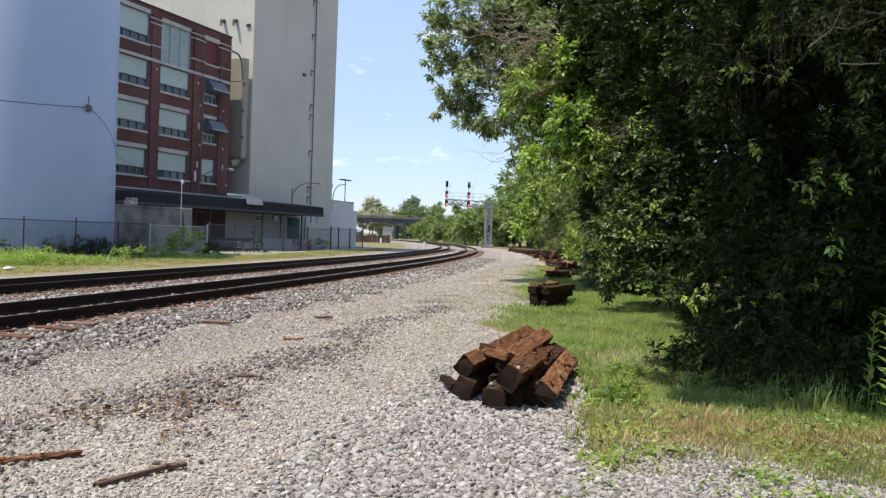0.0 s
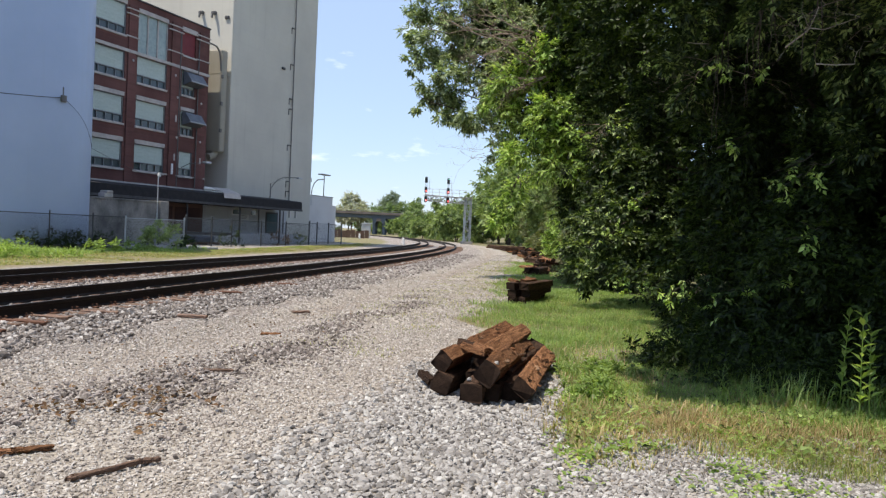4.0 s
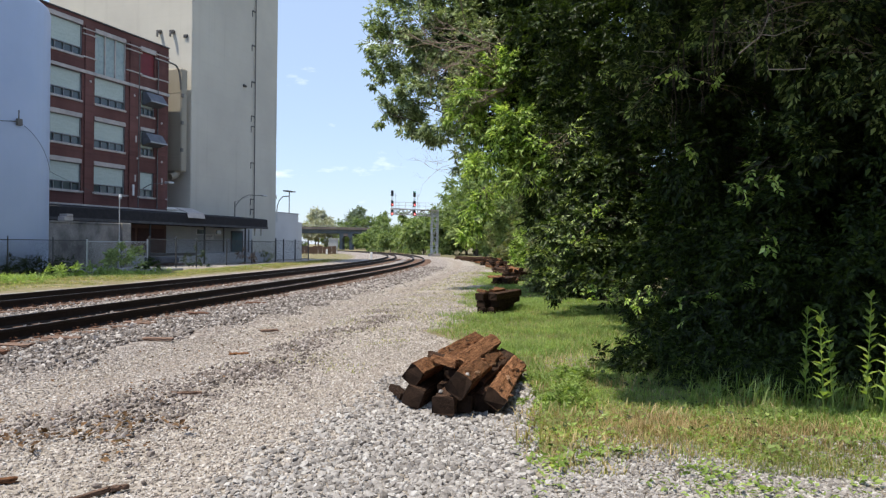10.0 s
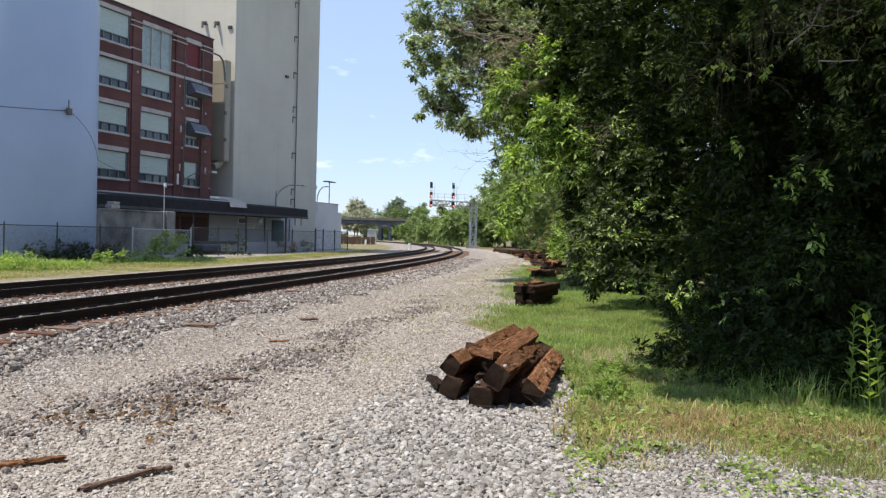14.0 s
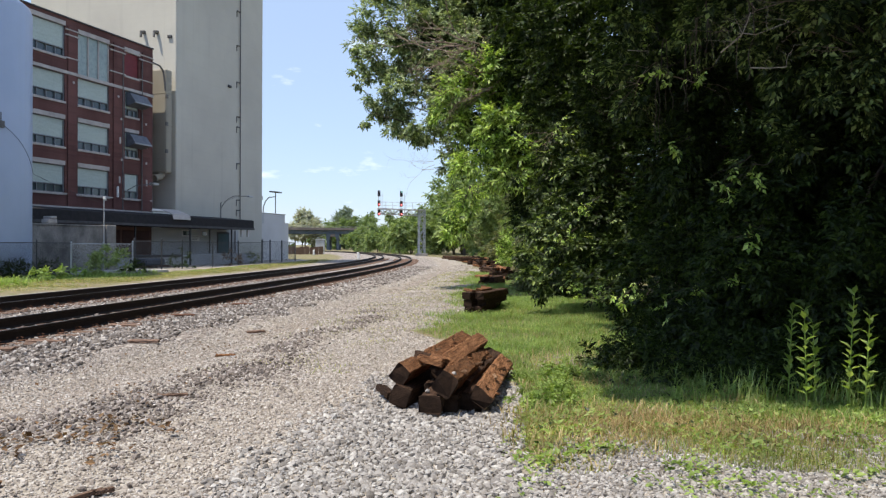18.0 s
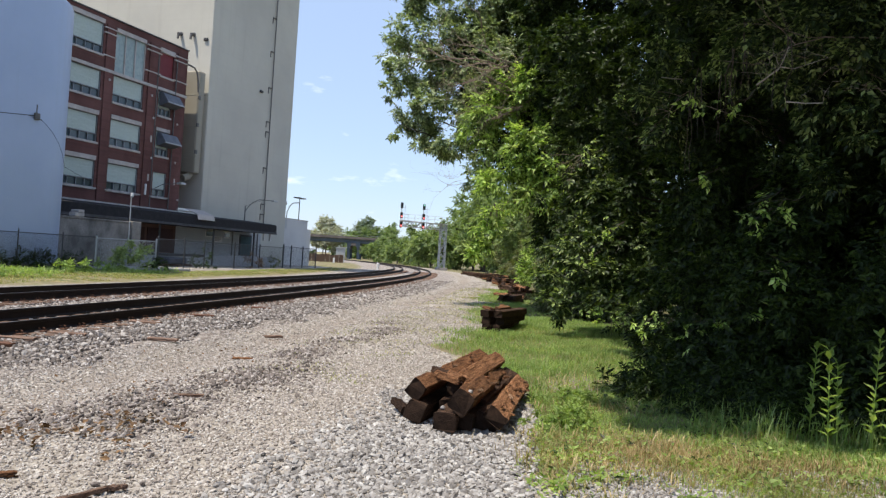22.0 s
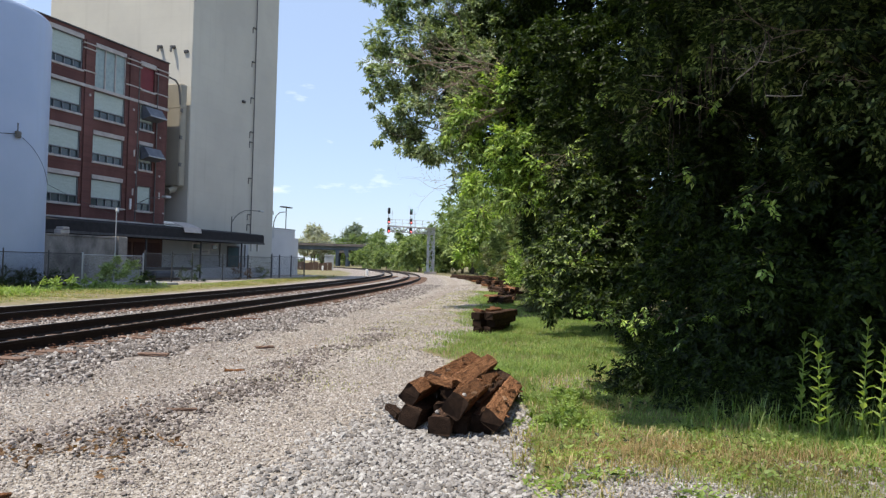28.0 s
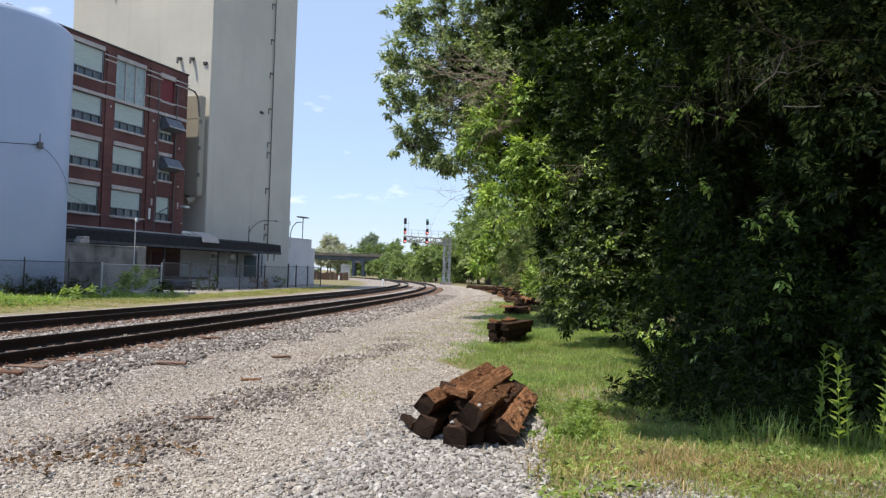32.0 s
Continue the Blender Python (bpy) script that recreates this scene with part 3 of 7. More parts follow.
def brick_building():
    t = thing("brick_building", "four-storey dark red brick mill with pale green blinds", "building")
    bays = [(34.5, 37.3, 4), (38.25, 41.25, 4), (42.4, 45.38, 4)]
    rows = [(5.1, 6.95), (8.2, 10.05), (11.25, 13.1), (14.25, 16.35)]
    top, y0, y1 = 16.9, 33.4, 50.1
    cuts = [(a, b, z0, z1) for a, b, _ in bays for z0, z1 in rows] + [(47.0, 48.5, z0, z1) for z0, z1 in rows]
    cuts = [c for c in cuts if not (abs(c[0] - 42.4) < 0.01 and c[2] > 14)] + [(42.4, 45.38, 13.36, 16.42)]
    # the front, pier by pier and spandrel by spandrel, with real openings
    g = G()
    edges = [y0, 34.5, 37.3, 38.25, 41.25, 42.4, 45.38, 47.0, 48.5, y1]
    for a, b in zip(edges, edges[1:]):
        holes = sorted((c[2], c[3]) for c in cuts if c[0] < (a + b) / 2 < c[1])
        z = 0.0
        for h0, h1 in holes + [(top, top)]:
            if h0 > z:
                g.box((FRONT - 0.35, a, z), (FRONT, b, h0))
            z = h1
    part("front_wall", g, M_BRICK, t)
    for a, b in ((41.45, 42.2), (45.75, 46.6), (48.85, 49.75)):
        part("pilaster", G().box((FRONT, a, 4.2), (FRONT + 0.10, b, 16.4), 0.01), M_BRICK, t)
    part("end_wall", G().box((-58, y1 - 0.35, 0), (FRONT - 0.36, y1 - 0.004, top - 0.02)), M_BRICK, t)
    part("rear_wall", G().box((-58.4, y0, 0), (-58.01, y1, top - 0.02)), M_BRICK, t)
    part("side_wall", G().box((-58, y0, 0), (FRONT - 0.36, y0 + 0.35, top - 0.02)), M_BRICK, t)
    part("roof", G().box((-58, y0 + 0.36, 16.2), (FRONT - 0.36, y1 - 0.36, 16.4)), M_SHINGLE, t)
    part("floor_slab", G().box((-58, y0 + 0.36, 4.0), (FRONT - 0.36, y1 - 0.36, 4.2)), M_DOCK, t)
    part("coping", G().box((FRONT - 0.4, y0, top), (FRONT + 0.08, y1 + 0.06, top + 0.10), 0.02), M_DARKMETAL, t, "dark metal parapet coping")
    for z0, z1, out in ((13.12, 13.34, 0.12), (5.0, 5.1, 0.06), (4.08, 4.2, 0.10)):
        part("belt_course", G().box((FRONT, y0, z0), (FRONT + out, y1 + 0.02, z1), 0.015), M_LIME, t, "pale limestone band")
    for a, b in ((41.25, 42.4), (45.4, 47.0), (48.5, 50.1)):
        for z in (14.2, 15.75, 16.1):
            part("stone_band", G().box((FRONT, a, z), (FRONT + 0.13, b, z + 0.09), 0.01), M_LIME, t)
    for a, b, n in bays:
        for k, (z0, z1) in enumerate(rows):
            if k == 3 and a > 42:
                continue
            window_unit(t, a, b, z0, z1, panes=n)
            if k != 2:
                part("lintel", G().box((FRONT - 0.02, a - 0.02, z1), (FRONT + 0.05, b + 0.02, z1 + 0.3), 0.012), M_LIME, t, "pale limestone lintel")
    w = part("tall_window", G().box((FRONT - 0.2, 42.4, 13.36), (FRONT - 0.12, 45.38, 16.42)), M_PANEL, t, "tall green-grey translucent glazing")
    g = G()
    for i in range(4):
        yy = 42.4 + 2.98 * i / 3
        g.box((FRONT - 0.14, yy - 0.05, 13.36), (FRONT - 0.03, yy + 0.05, 16.42), 0.008)
    part("mullion", g, M_LIME, w, "pale vertical glazing bars")
    part("lintel", G().box((FRONT - 0.02, 42.4, 16.12), (FRONT + 0.05, 45.38, 16.42), 0.012), M_LIME, t)
    window_unit(t, 47.0, 48.5, 5.1, 6.95, panes=2)
    for z0 in (8.2, 11.25):
        window_unit(t, 47.0, 48.5, z0, z0 + 1.85, panes=3)
        h = part("vent_hood", G().prism([(FRONT, z0 + 1.75), (FRONT + 0.35, z0 + 1.7), (FRONT + 0.85, z0 + 1.0), (FRONT + 0.8, z0 + 0.95), (FRONT, z0 + 0.72)], 47.15, 49.0), M_HOOD, t, "grey sheet-metal vent hood")
        part("hood_rim", G().box((FRONT + 0.78, 47.12, z0 + 0.93), (FRONT + 0.88, 49.03, z0 + 1.03), 0.01), M_METAL, h)
        part("lintel", G().box((FRONT - 0.02, 46.98, z0 + 1.85), (FRONT + 0.05, 48.52, z0 + 2.12), 0.012), M_LIME, t)
    part("infill_panel", G().box((FRONT - 0.2, 47.0, 14.25), (FRONT - 0.1, 48.5, 16.0), 0.01), M_REDPANEL, t, "dark red infill panel in a window opening")
    part("lintel", G().box((FRONT - 0.2, 46.9, 16.0), (FRONT + 0.06, 48.6, 16.35), 0.012), M_LIME, t)
    part("sill", G().box((FRONT - 0.2, 46.95, 14.1), (FRONT + 0.08, 48.55, 14.25), 0.012), M_LIME, t)
    for y in (46.68, 48.76):
        part("drain_pipe", G().path([(FRONT + 0.12, y, 4.2), (FRONT + 0.12, y, 15.7)], 0.04), M_PIPE, t)
    for y, z in ((41.9, 12.65), (46.2, 12.5), (49.5, 12.5), (46.5, 10.9), (49.2, 10.9), (46.55, 7.9), (49.25, 7.9)):
        part("anchor_plate", G().tube((FRONT, y, z), (FRONT + 0.14, y, z), 0.11, 0.09, 10), M_LIME, t, "round tie-rod anchor plate")
    for y, z in ((46.4, 9.3), (49.3, 9.3), (46.35, 6.4), (49.3, 6.4)):
        part("wall_box", G().box((FRONT, y - 0.08, z - 0.25), (FRONT + 0.14, y + 0.08, z + 0.25), 0.02), M_LIME, t)
    part("vent_pipe", G().tube((FRONT + 0.1, 46.15, 5.1), (FRONT + 0.1, 46.15, 5.9), 0.10, n=10), M_PLASTICWHITE, t, "white vent stub")
    arm = part("light_arm", G().path([(FRONT, 47.3, 5.7), (FRONT + 0.5, 47.6, 6.05), (FRONT + 1.4, 48.3, 6.2)], 0.03), M_PIPE, t)
    part("light_head", G().box((FRONT + 1.3, 48.1, 6.12), (FRONT + 1.75, 48.7, 6.3), 0.04), M_GALV, arm)
    return t


brick_building()


def grain_tower():
    t = thing("grain_elevator_tower", "tall windowless cream-painted concrete grain elevator tower", "building")
    part("tower_body", G().box((-55.2, 53.0, 0), (FRONT, 66.33, 31.5), 0.06), M_TOWER, t)
    part("roof_cap", G().box((-55.4, 52.8, 31.5), (FRONT + 0.2, 66.5, 31.9), 0.04), M_DOCK, t)
    pipe = part("downpipe", G().path([(FRONT + 0.12, 62.25, 3.9), (FRONT + 0.12, 62.2, 31.4)], 0.055), M_PIPE, t, "thin grimy downpipe up the full front")
    z = 4.8
    rnd = random.Random(3)
    while z < 31:
        part("pipe_bracket", G().box((FRONT, 61.75, z), (FRONT + 0.10, 62.3, z + 0.10), 0.01).box((FRONT, 61.72, z - 0.5), (FRONT + 0.06, 61.80, z + 0.05), 0.008), M_PIPE, pipe)
        z += rnd.choice((0.95, 3.2, 3.4))
    for y, z in ((60.6, 16.0), (59.6, 26.9)):
        part("wall_lug", G().box((FRONT, y - 0.28, z), (FRONT + 0.16, y + 0.18, z + 0.22), 0.03), M_DARKMETAL, t)
    for x, z in ((-43.16, 19.3), (-41.86, 19.2), (-50.8, 26.6), (-48.45, 26.7)):
        v = part("wall_vent", G().tube((x, 53.0, z), (x, 52.6, z - 0.1), 0.17, 0.14, 10), M_PIPE, t, "short vent spout on the wall")
        part("spout", G().tube((x, 52.62, z - 0.1), (x, 52.55, z - 0.5), 0.11, 0.09, 8), M_PIPE, v)
    for x in (-53.9, -57.9):
        part("roof_window", G().box((x - 0.7, 52.97, 26.6), (x + 0.7, 53.02, 29.0), 0.01), M_SASH, t)
    # the tan duct that runs down the gap beside the brick mill
    duct = part("duct", G().box((-41.9, 51.7, 7.4), (-39.98, 52.5, 15.8), 0.12), M_TAN, t, "tan sheet-metal duct")
    part("duct_elbow", G().path([(-40.6, 52.1, 7.7), (-40.6, 51.9, 7.15), (-40.7, 51.3, 6.95)], 0.26, 10), M_TAN, duct)
    part("duct_top", G().path([(-39.9, 50.0, 15.85), (-39.95, 50.9, 15.8), (-40.0, 51.35, 15.5), (-40.0, 51.5, 14.9), (-40.0, 51.62, 14.0)], 0.07, 8), M_PIPE, duct, "dark bent pipe at the duct's head")
    part("edge_rail", G().tube((-39.95, 51.66, 7.5), (-39.95, 51.66, 15.4), 0.05, n=6), M_TAN, duct)
    for z in (9.0, 11.2, 13.4):
        part("clamp", G().box((-40.0, 51.6, z), (-39.86, 51.85, z + 0.3), 0.02), M_PIPE, duct)
    for i in range(3):
        part("duct_seam", G().box((-41.92, 51.68, 8.6 + 2.6 * i), (-39.96, 52.52, 8.64 + 2.6 * i), 0.01), M_TAN, duct)
    part("wall_lug", G().box((-40.8, 52.85, 18.6), (-40.4, 53.0, 18.85), 0.03), M_DARKMETAL, t)
    return t


grain_tower()


def loading_canopy():
    t = thing("loading_canopy", "long dark shingled canopy over a shaded loading dock", "canopy")
    part("canopy_roof", G().prism([(FRONT + 0.12, 4.07), (-37.2, 3.84), (-36.98, 3.78), (-36.95, 3.14), (-37.1, 3.0), (FRONT + 0.12, 3.0)], 33.4, 59.9), M_SHINGLE, t)
    part("fascia", G().box((-36.99, 33.4, 2.96), (-36.90, 59.93, 3.14), 0.01), M_DARKMETAL, t)
    for z0, out in ((4.10, 0.26), (4.27, 0.12)):
        part("flashing", G().prism([(FRONT - 0.4, z0 + 0.20), (FRONT + out, z0), (FRONT + out, z0 + 0.03), (FRONT - 0.4, z0 + 0.23)], 49.95, 52.9), M_FLASH, t, "pale metal flashing strip")
    sheet = [(-39.2, 49.9), (-39.2, 52.1), (-36.98, 50.7), (-36.98, 48.6), (-36.80, 50.6), (-36.80, 48.5)]
    top = (4.45, 4.45, 3.95, 3.95, 3.58, 3.58)
    part("roof_sheet", G().add([(x, y, z) for (x, y), z in zip(sheet, top)] + [(x, y, z - 0.03) for (x, y), z in zip(sheet, top)],
                               [(0, 1, 2, 3), (3, 2, 4, 5), (6, 9, 8, 7), (9, 11, 10, 8), (0, 3, 9, 6), (3, 5, 11, 9), (1, 7, 8, 2), (2, 8, 10, 4), (5, 4, 10, 11), (0, 6, 7, 1)]), M_LIME, t, "loose pale tan roof sheet")
    for y in (44.9, 51.2, 56.9):
        part("post", G().box((-37.35, y - 0.06, 0.0), (-37.23, y + 0.06, 2.99), 0.02), M_DARKMETAL, t)
    # back wall of the dock
    part("dock_wall", G().box((FRONT + 0.004, 49.6, 0), (FRONT + 0.35, 61.6, 2.97)), M_DOCKDARK, t, "grey stained rear wall")
    part("brick_bay", G().box((FRONT + 0.004, 38.0, 0), (FRONT + 0.33, 49.59, 2.97)), M_BRICK, t, "dark red brick behind the dock")
    for a, b in ((43.2, 46.1), (46.4, 49.3)):
        part("shutter", G().box((FRONT + 0.331, a, 0.9), (FRONT + 0.38, b, 2.7), 0.01), M_REDSHUT, t, "dark red-brown dock shutter")
    d = part("door", G().box((FRONT + 0.36, 58.35, 0.9), (FRONT + 0.42, 59.95, 2.62), 0.01), M_TEALDOOR, t, "dark teal door")
    part("door_frame", G().box((FRONT + 0.35, 58.2, 0.9), (FRONT + 0.40, 60.1, 2.77), 0.01), M_DARKMETAL, d)
    for a, b in ((53.4, 54.3), (55.95, 56.7)):
        w = part("window", G().box((FRONT + 0.35, a, 2.42), (FRONT + 0.40, b, 2.78), 0.01), M_PANE, t)
        part("window_frame", G().box((FRONT + 0.34, a - 0.1, 2.32), (FRONT + 0.385, b + 0.1, 2.88), 0.01), M_WHITE, w)
    s = part("notice_board", G().box((FRONT + 0.36, 54.5, 1.95), (FRONT + 0.39, 55.65, 2.42), 0.005), M_WHITE, t, "small pale sign with unreadable lines")
    for i in range(3):
        part("text_bar", G().box((FRONT + 0.391, 54.6, 2.30 - 0.12 * i), (FRONT + 0.395, 55.5 - 0.1 * i, 2.34 - 0.12 * i)), M_PIPE, s)
    for y, z0 in ((57.1, 0.9), (61.0, 0.9)):
        part("conduit", G().tube((FRONT + 0.4, y, z0), (FRONT + 0.4, y, 2.95), 0.05, n=8), M_PIPE, t)
    part("dock_platform", G().box((FRONT + 0.35, 43.0, 0), (-37.6, 61.4, 0.85), 0.03), M_DOCKDARK, t, "raised concrete dock platform")
    part("dock_edge", G().box((-37.64, 43.0, 0.70), (-37.5, 50.6, 0.88), 0.02), M_DARKMETAL, t, "dark rubber dock bumper")
    for y in (58.3, 59.3):
        part("wall_lamp", G().box((-37.3, y - 0.09, 2.35), (-37.12, y + 0.09, 2.96), 0.03), M_WHITE, t)
    return t


loading_canopy()


def storage_tank():
    """The round white tank: its near edge is touched by the sight line at about 45 m."""
    cx, cy, r, h = -35.9, 27.7, 5.0, 13.7
    t = thing("storage_tank", "tall smooth round tank painted pale blue-white", "tank", (cx, cy, 0))
    prof = [(r, 0), (r, h - 0.35), (r - 0.06, h - 0.14), (r - 0.2, h - 0.03), (r - 0.5, h), (0.01, h + 0.25)]
    n, vs, fs = 96, [], []
    for i in range(n):
        a = 2 * math.pi * i / n
        vs += [(math.cos(a) * p, math.sin(a) * p, z) for p, z in prof]
    k = len(prof)
    for i in range(n):
        j = (i + 1) % n
        fs += [(i * k + q, j * k + q, j * k + q + 1, i * k + q + 1) for q in range(k - 1)]
    shell = part("shell", G().add(vs, fs), M_TANK, t, smooth=True)
    g = G()
    for i in range(96):
        a, b = 2 * math.pi * i / 96, 2 * math.pi * (i + 1) / 96
        p = [(math.cos(x) * rr, math.sin(x) * rr) for x in (a, b) for rr in (r + 0.001, r + 0.12)]
        g.add([(*p[0], 0), (*p[1], 0), (*p[3], 0), (*p[2], 0), (*p[0], 0.25), (*p[1], 0.25), (*p[3], 0.25), (*p[2], 0.25)],
              [(0, 1, 2, 3), (4, 5, 6, 7), (1, 2, 6, 5), (0, 3, 7, 4)])
    part("footing", g, M_DOCK, t)
    return t


storage_tank()


# ---- yard: dock wall, fences, lamps, low building ----
def concrete_dock_wall():
    t = thing("concrete_dock_wall", "stained grey concrete dock wall with a capped pier", "wall")
    part("wall_slab", G().box((-33.3, 31.0, 0), (-33.0, 37.1, 2.68), 0.02), M_DOCKWALL, t)
    part("cap", G().box((-33.36, 31.0, 2.68), (-32.95, 37.1, 2.78), 0.02), M_DOCKWALL, t)
    part("pier", G().box((-33.4, 37.1, 0), (-32.8, 37.85, 2.8), 0.03), M_DOCKWALL, t)
    part("footing", G().box((-33.45, 32.4, 0), (-32.9, 37.1, 0.25), 0.04), M_DOCKWALL, t)
    part("kerb", G().box((-32.3, 31.5, 0), (-29.6, 38.6, 0.16), 0.03), M_ASPHALT, t, "low concrete slab at the wall foot")
    part("return_wall", G().box((-36.8, 37.45, 0), (-33.42, 37.75, 2.66), 0.02), M_DOCKWALL, t)
    return t


concrete_dock_wall()
roof_box = thing("vent_box", "weathered pale vent box resting on the dock wall", "vent", (-33.15, 33.1, 2.78))
part("housing", G().box((-0.25, -0.3, 0), (0.25, 0.35, 0.25), 0.04), M_LIME, roof_box)
part("lid", G().box((-0.28, -0.15, 0.25), (0.28, 0.3, 0.4), 0.04), M_LIME, roof_box)


def wires(p, q, h, z0=0.05, gap=0.075, r=0.0035):
    """Chain-link between two posts: two sets of slanting wires."""
    p, q = np.array(p), np.array(q)
    ln = np.linalg.norm(q - p)
    d = (q - p) / ln
    g = G()
    n = int(ln / gap)
    for s in (1, -1):
        for i in range(-int(h / gap), n):
            a, b = i * gap, i * gap + h
            za, zb = z0, z0 + h
            if a < 0:
                za, a = z0 - a, 0
            if b > ln:
                zb, b = zb - (b - ln), ln
            if b - a < 0.05:
                continue
            if s < 0:
                a, b = ln - a, ln - b
            e0, e1 = p + d * a, p + d * b
            g.v += [(e0[0], e0[1], za - r), (e0[0], e0[1], za + r * 2), (e1[0], e1[1], zb + r * 2), (e1[0], e1[1], zb - r)]
            k = len(g.v)
            g.f.append((k - 4, k - 3, k - 2, k - 1))
    return g


def chain_fence(pts, h, mat, label, top_rail=True, post_r=0.03):
    t = thing("chain_link_fence", label, "fence", group="chain-link fences")
    for i, (x, y) in enumerate(pts):
        z = float(lift(np.array(x), np.array(y)))
        po = part("post", G().tube((x, y, z - 0.1), (x, y, z + h + 0.1), post_r, n=8), mat, t)
        part("cap", G().tube((x, y, z + h + 0.1), (x, y, z + h + 0.16), post_r * 1.2, post_r * 0.4, 8), mat, po)
    for a, b in zip(pts, pts[1:]):
        if top_rail:
            part("top_rail", G().tube((*a, h), (*b, h), 0.022, n=6), mat, t)
        part("mesh_panel", wires(a, b, h - 0.05), mat, t)
    return t


M_FENCE = mottled("dull_fence_wire", (0.05, 0.05, 0.055), (0.10, 0.10, 0.10), rough=0.7, metal=0.3)
chain_fence([(-30.4, y) for y in (15.2, 18.2, 21.2, 24.2, 27.0, 29.6, 31.8)], 1.72, M_FENCE, "dark chain-link fence in front of the tank")
chain_fence([(-30.4, 31.8), (-30.4, 34.1), (-30.4, 36.4)], 1.68, M_GALV, "galvanised chain-link fence end beside the dock wall", True, 0.045)
chain_fence([(-30.45, 36.6), (-32.0, 41.0), (-33.2, 44.7), (-34.4, 50.0), (-35.4, 55.0), (-36.2, 60.0)], 1.85, M_FENCE, "dark chain-link yard fence before the loading dock", True, 0.045)
chain_fence([(-36.3, 60.2), (-36.9, 62.6), (-37.9, 66.5), (-38.9, 71.0)], 1.95, M_DARKMETAL, "dark steel gate fence across the yard", True, 0.06)


def pole(name, label, at, h, r, mat):
    t = thing(name, label, "lamp", at)
    part("post", G().tube((0, 0, 0), (0, 0, h), r, r * 0.85, 10), mat, t)
    return t


cam_pole = pole("camera_pole", "slim steel pole with a small white dome", (-32.6, 36.6, 0), 4.35, 0.035, M_GALV)
part("dome", G().tube((0, 0.05, 4.30), (0, 0.05, 4.48), 0.09, 0.06, 10), M_PLASTICWHITE, cam_pole)
part("bracket", G().box((-0.05, -0.02, 4.22), (0.05, 0.16, 4.32), 0.01), M_GALV, cam_pole)


def arm_lamp(at, h, reach, label, name="street_lamp"):
    t = pole(name, label, at, h, 0.05, M_PIPE)
    pts = [(0.02, 0.0, h - 0.5), (0.05, 0.4, h - 0.05), (0.1, 1.0, h + 0.38), (0.12, 1.9, h + 0.68), (0.15, reach, h + 0.78)]
    part("arm", G().path(pts, 0.035, 8), M_PIPE, t)
    part("stay", G().path([(0, 0, h - 0.02), (0.1, reach * 0.55, h + 0.62)], 0.012, 5), M_PIPE, t)
    part("lamp_head", G().box((0.02, reach - 0.1, h + 0.70), (0.3, reach + 0.6, h + 0.84), 0.05), M_GALV, t, "flat grey lamp head")
    return t


arm_lamp((-38.0, 56.35, 3.9), 1.35, 4.1, "curved-arm lamp standing on the canopy roof")


def white_building():
    t = thing("low_building", "low white-painted block building with a flat roof", "building")
    part("front_wall", G().box((-43.3, 66.6, 0), (-43.0, 76.1, 5.0), 0.01), M_WHITE, t)
    part("north_wall", G().box((-56, 75.8, 0), (-43.31, 76.1, 5.0), 0.01), M_WHITE, t)
    part("rear_wall", G().box((-56.3, 66.6, 0), (-56.01, 76.1, 5.0), 0.01), M_WHITE, t)
    part("roof", G().box((-56, 66.6, 4.75), (-43.32, 75.78, 4.9)), M_DOCK, t)
    part("coping", G().box((-43.36, 66.6, 5.0), (-42.94, 76.16, 5.07), 0.015), M_METAL, t)
    part("side_block", G().box((-55, 76.11, 0), (-43.6, 78.0, 4.15), 0.02), M_WHITE, t)
    part("door", G().box((-43.0, 70.4, 0.1), (-42.95, 71.5, 2.3), 0.01), M_METAL, t)
    part("meter_box", G().box((-43.0, 67.3, 1.5), (-42.75, 67.7, 2.3), 0.02), M_DARKMETAL, t)
    part("conduit", G().tube((-42.93, 67.5, 2.3), (-42.93, 67.5, 4.9), 0.03, n=6), M_PIPE, t)
    return t


white_building()
rl = thing("roof_floodlight", "roof-mounted pole with a flat floodlight and curved pipe", "lamp", (-43.5, 74.9, 5.07))
part("post", G().tube((0, 0, 0), (0, 0, 2.4), 0.05, n=8), M_PIPE, rl)
part("light_head", G().box((-0.3, -0.9, 2.36), (0.3, 0.9, 2.48), 0.03), M_PIPE, rl)
part("pipe", G().path([(0, -2.6, 0), (0, -2.5, 0.7), (0, -2.1, 1.3), (0, -1.4, 1.75), (0, -0.1, 1.9)], 0.05, 8), M_PIPE, rl)
wl_ = thing("wall_light", "small bracket light high on the tower's corner", "lamp", (-40.0, 66.33, 6.4))
part("bracket", G().path([(-0.2, 0, 0), (-0.2, 0.35, 0.05), (-0.2, 0.4, -0.3)], 0.04, 6), M_PIPE, wl_)
part("meter_box", G().box((-0.7, 0.0, -2.6), (-0.1, 0.5, -1.7), 0.03), M_GALV, wl_)


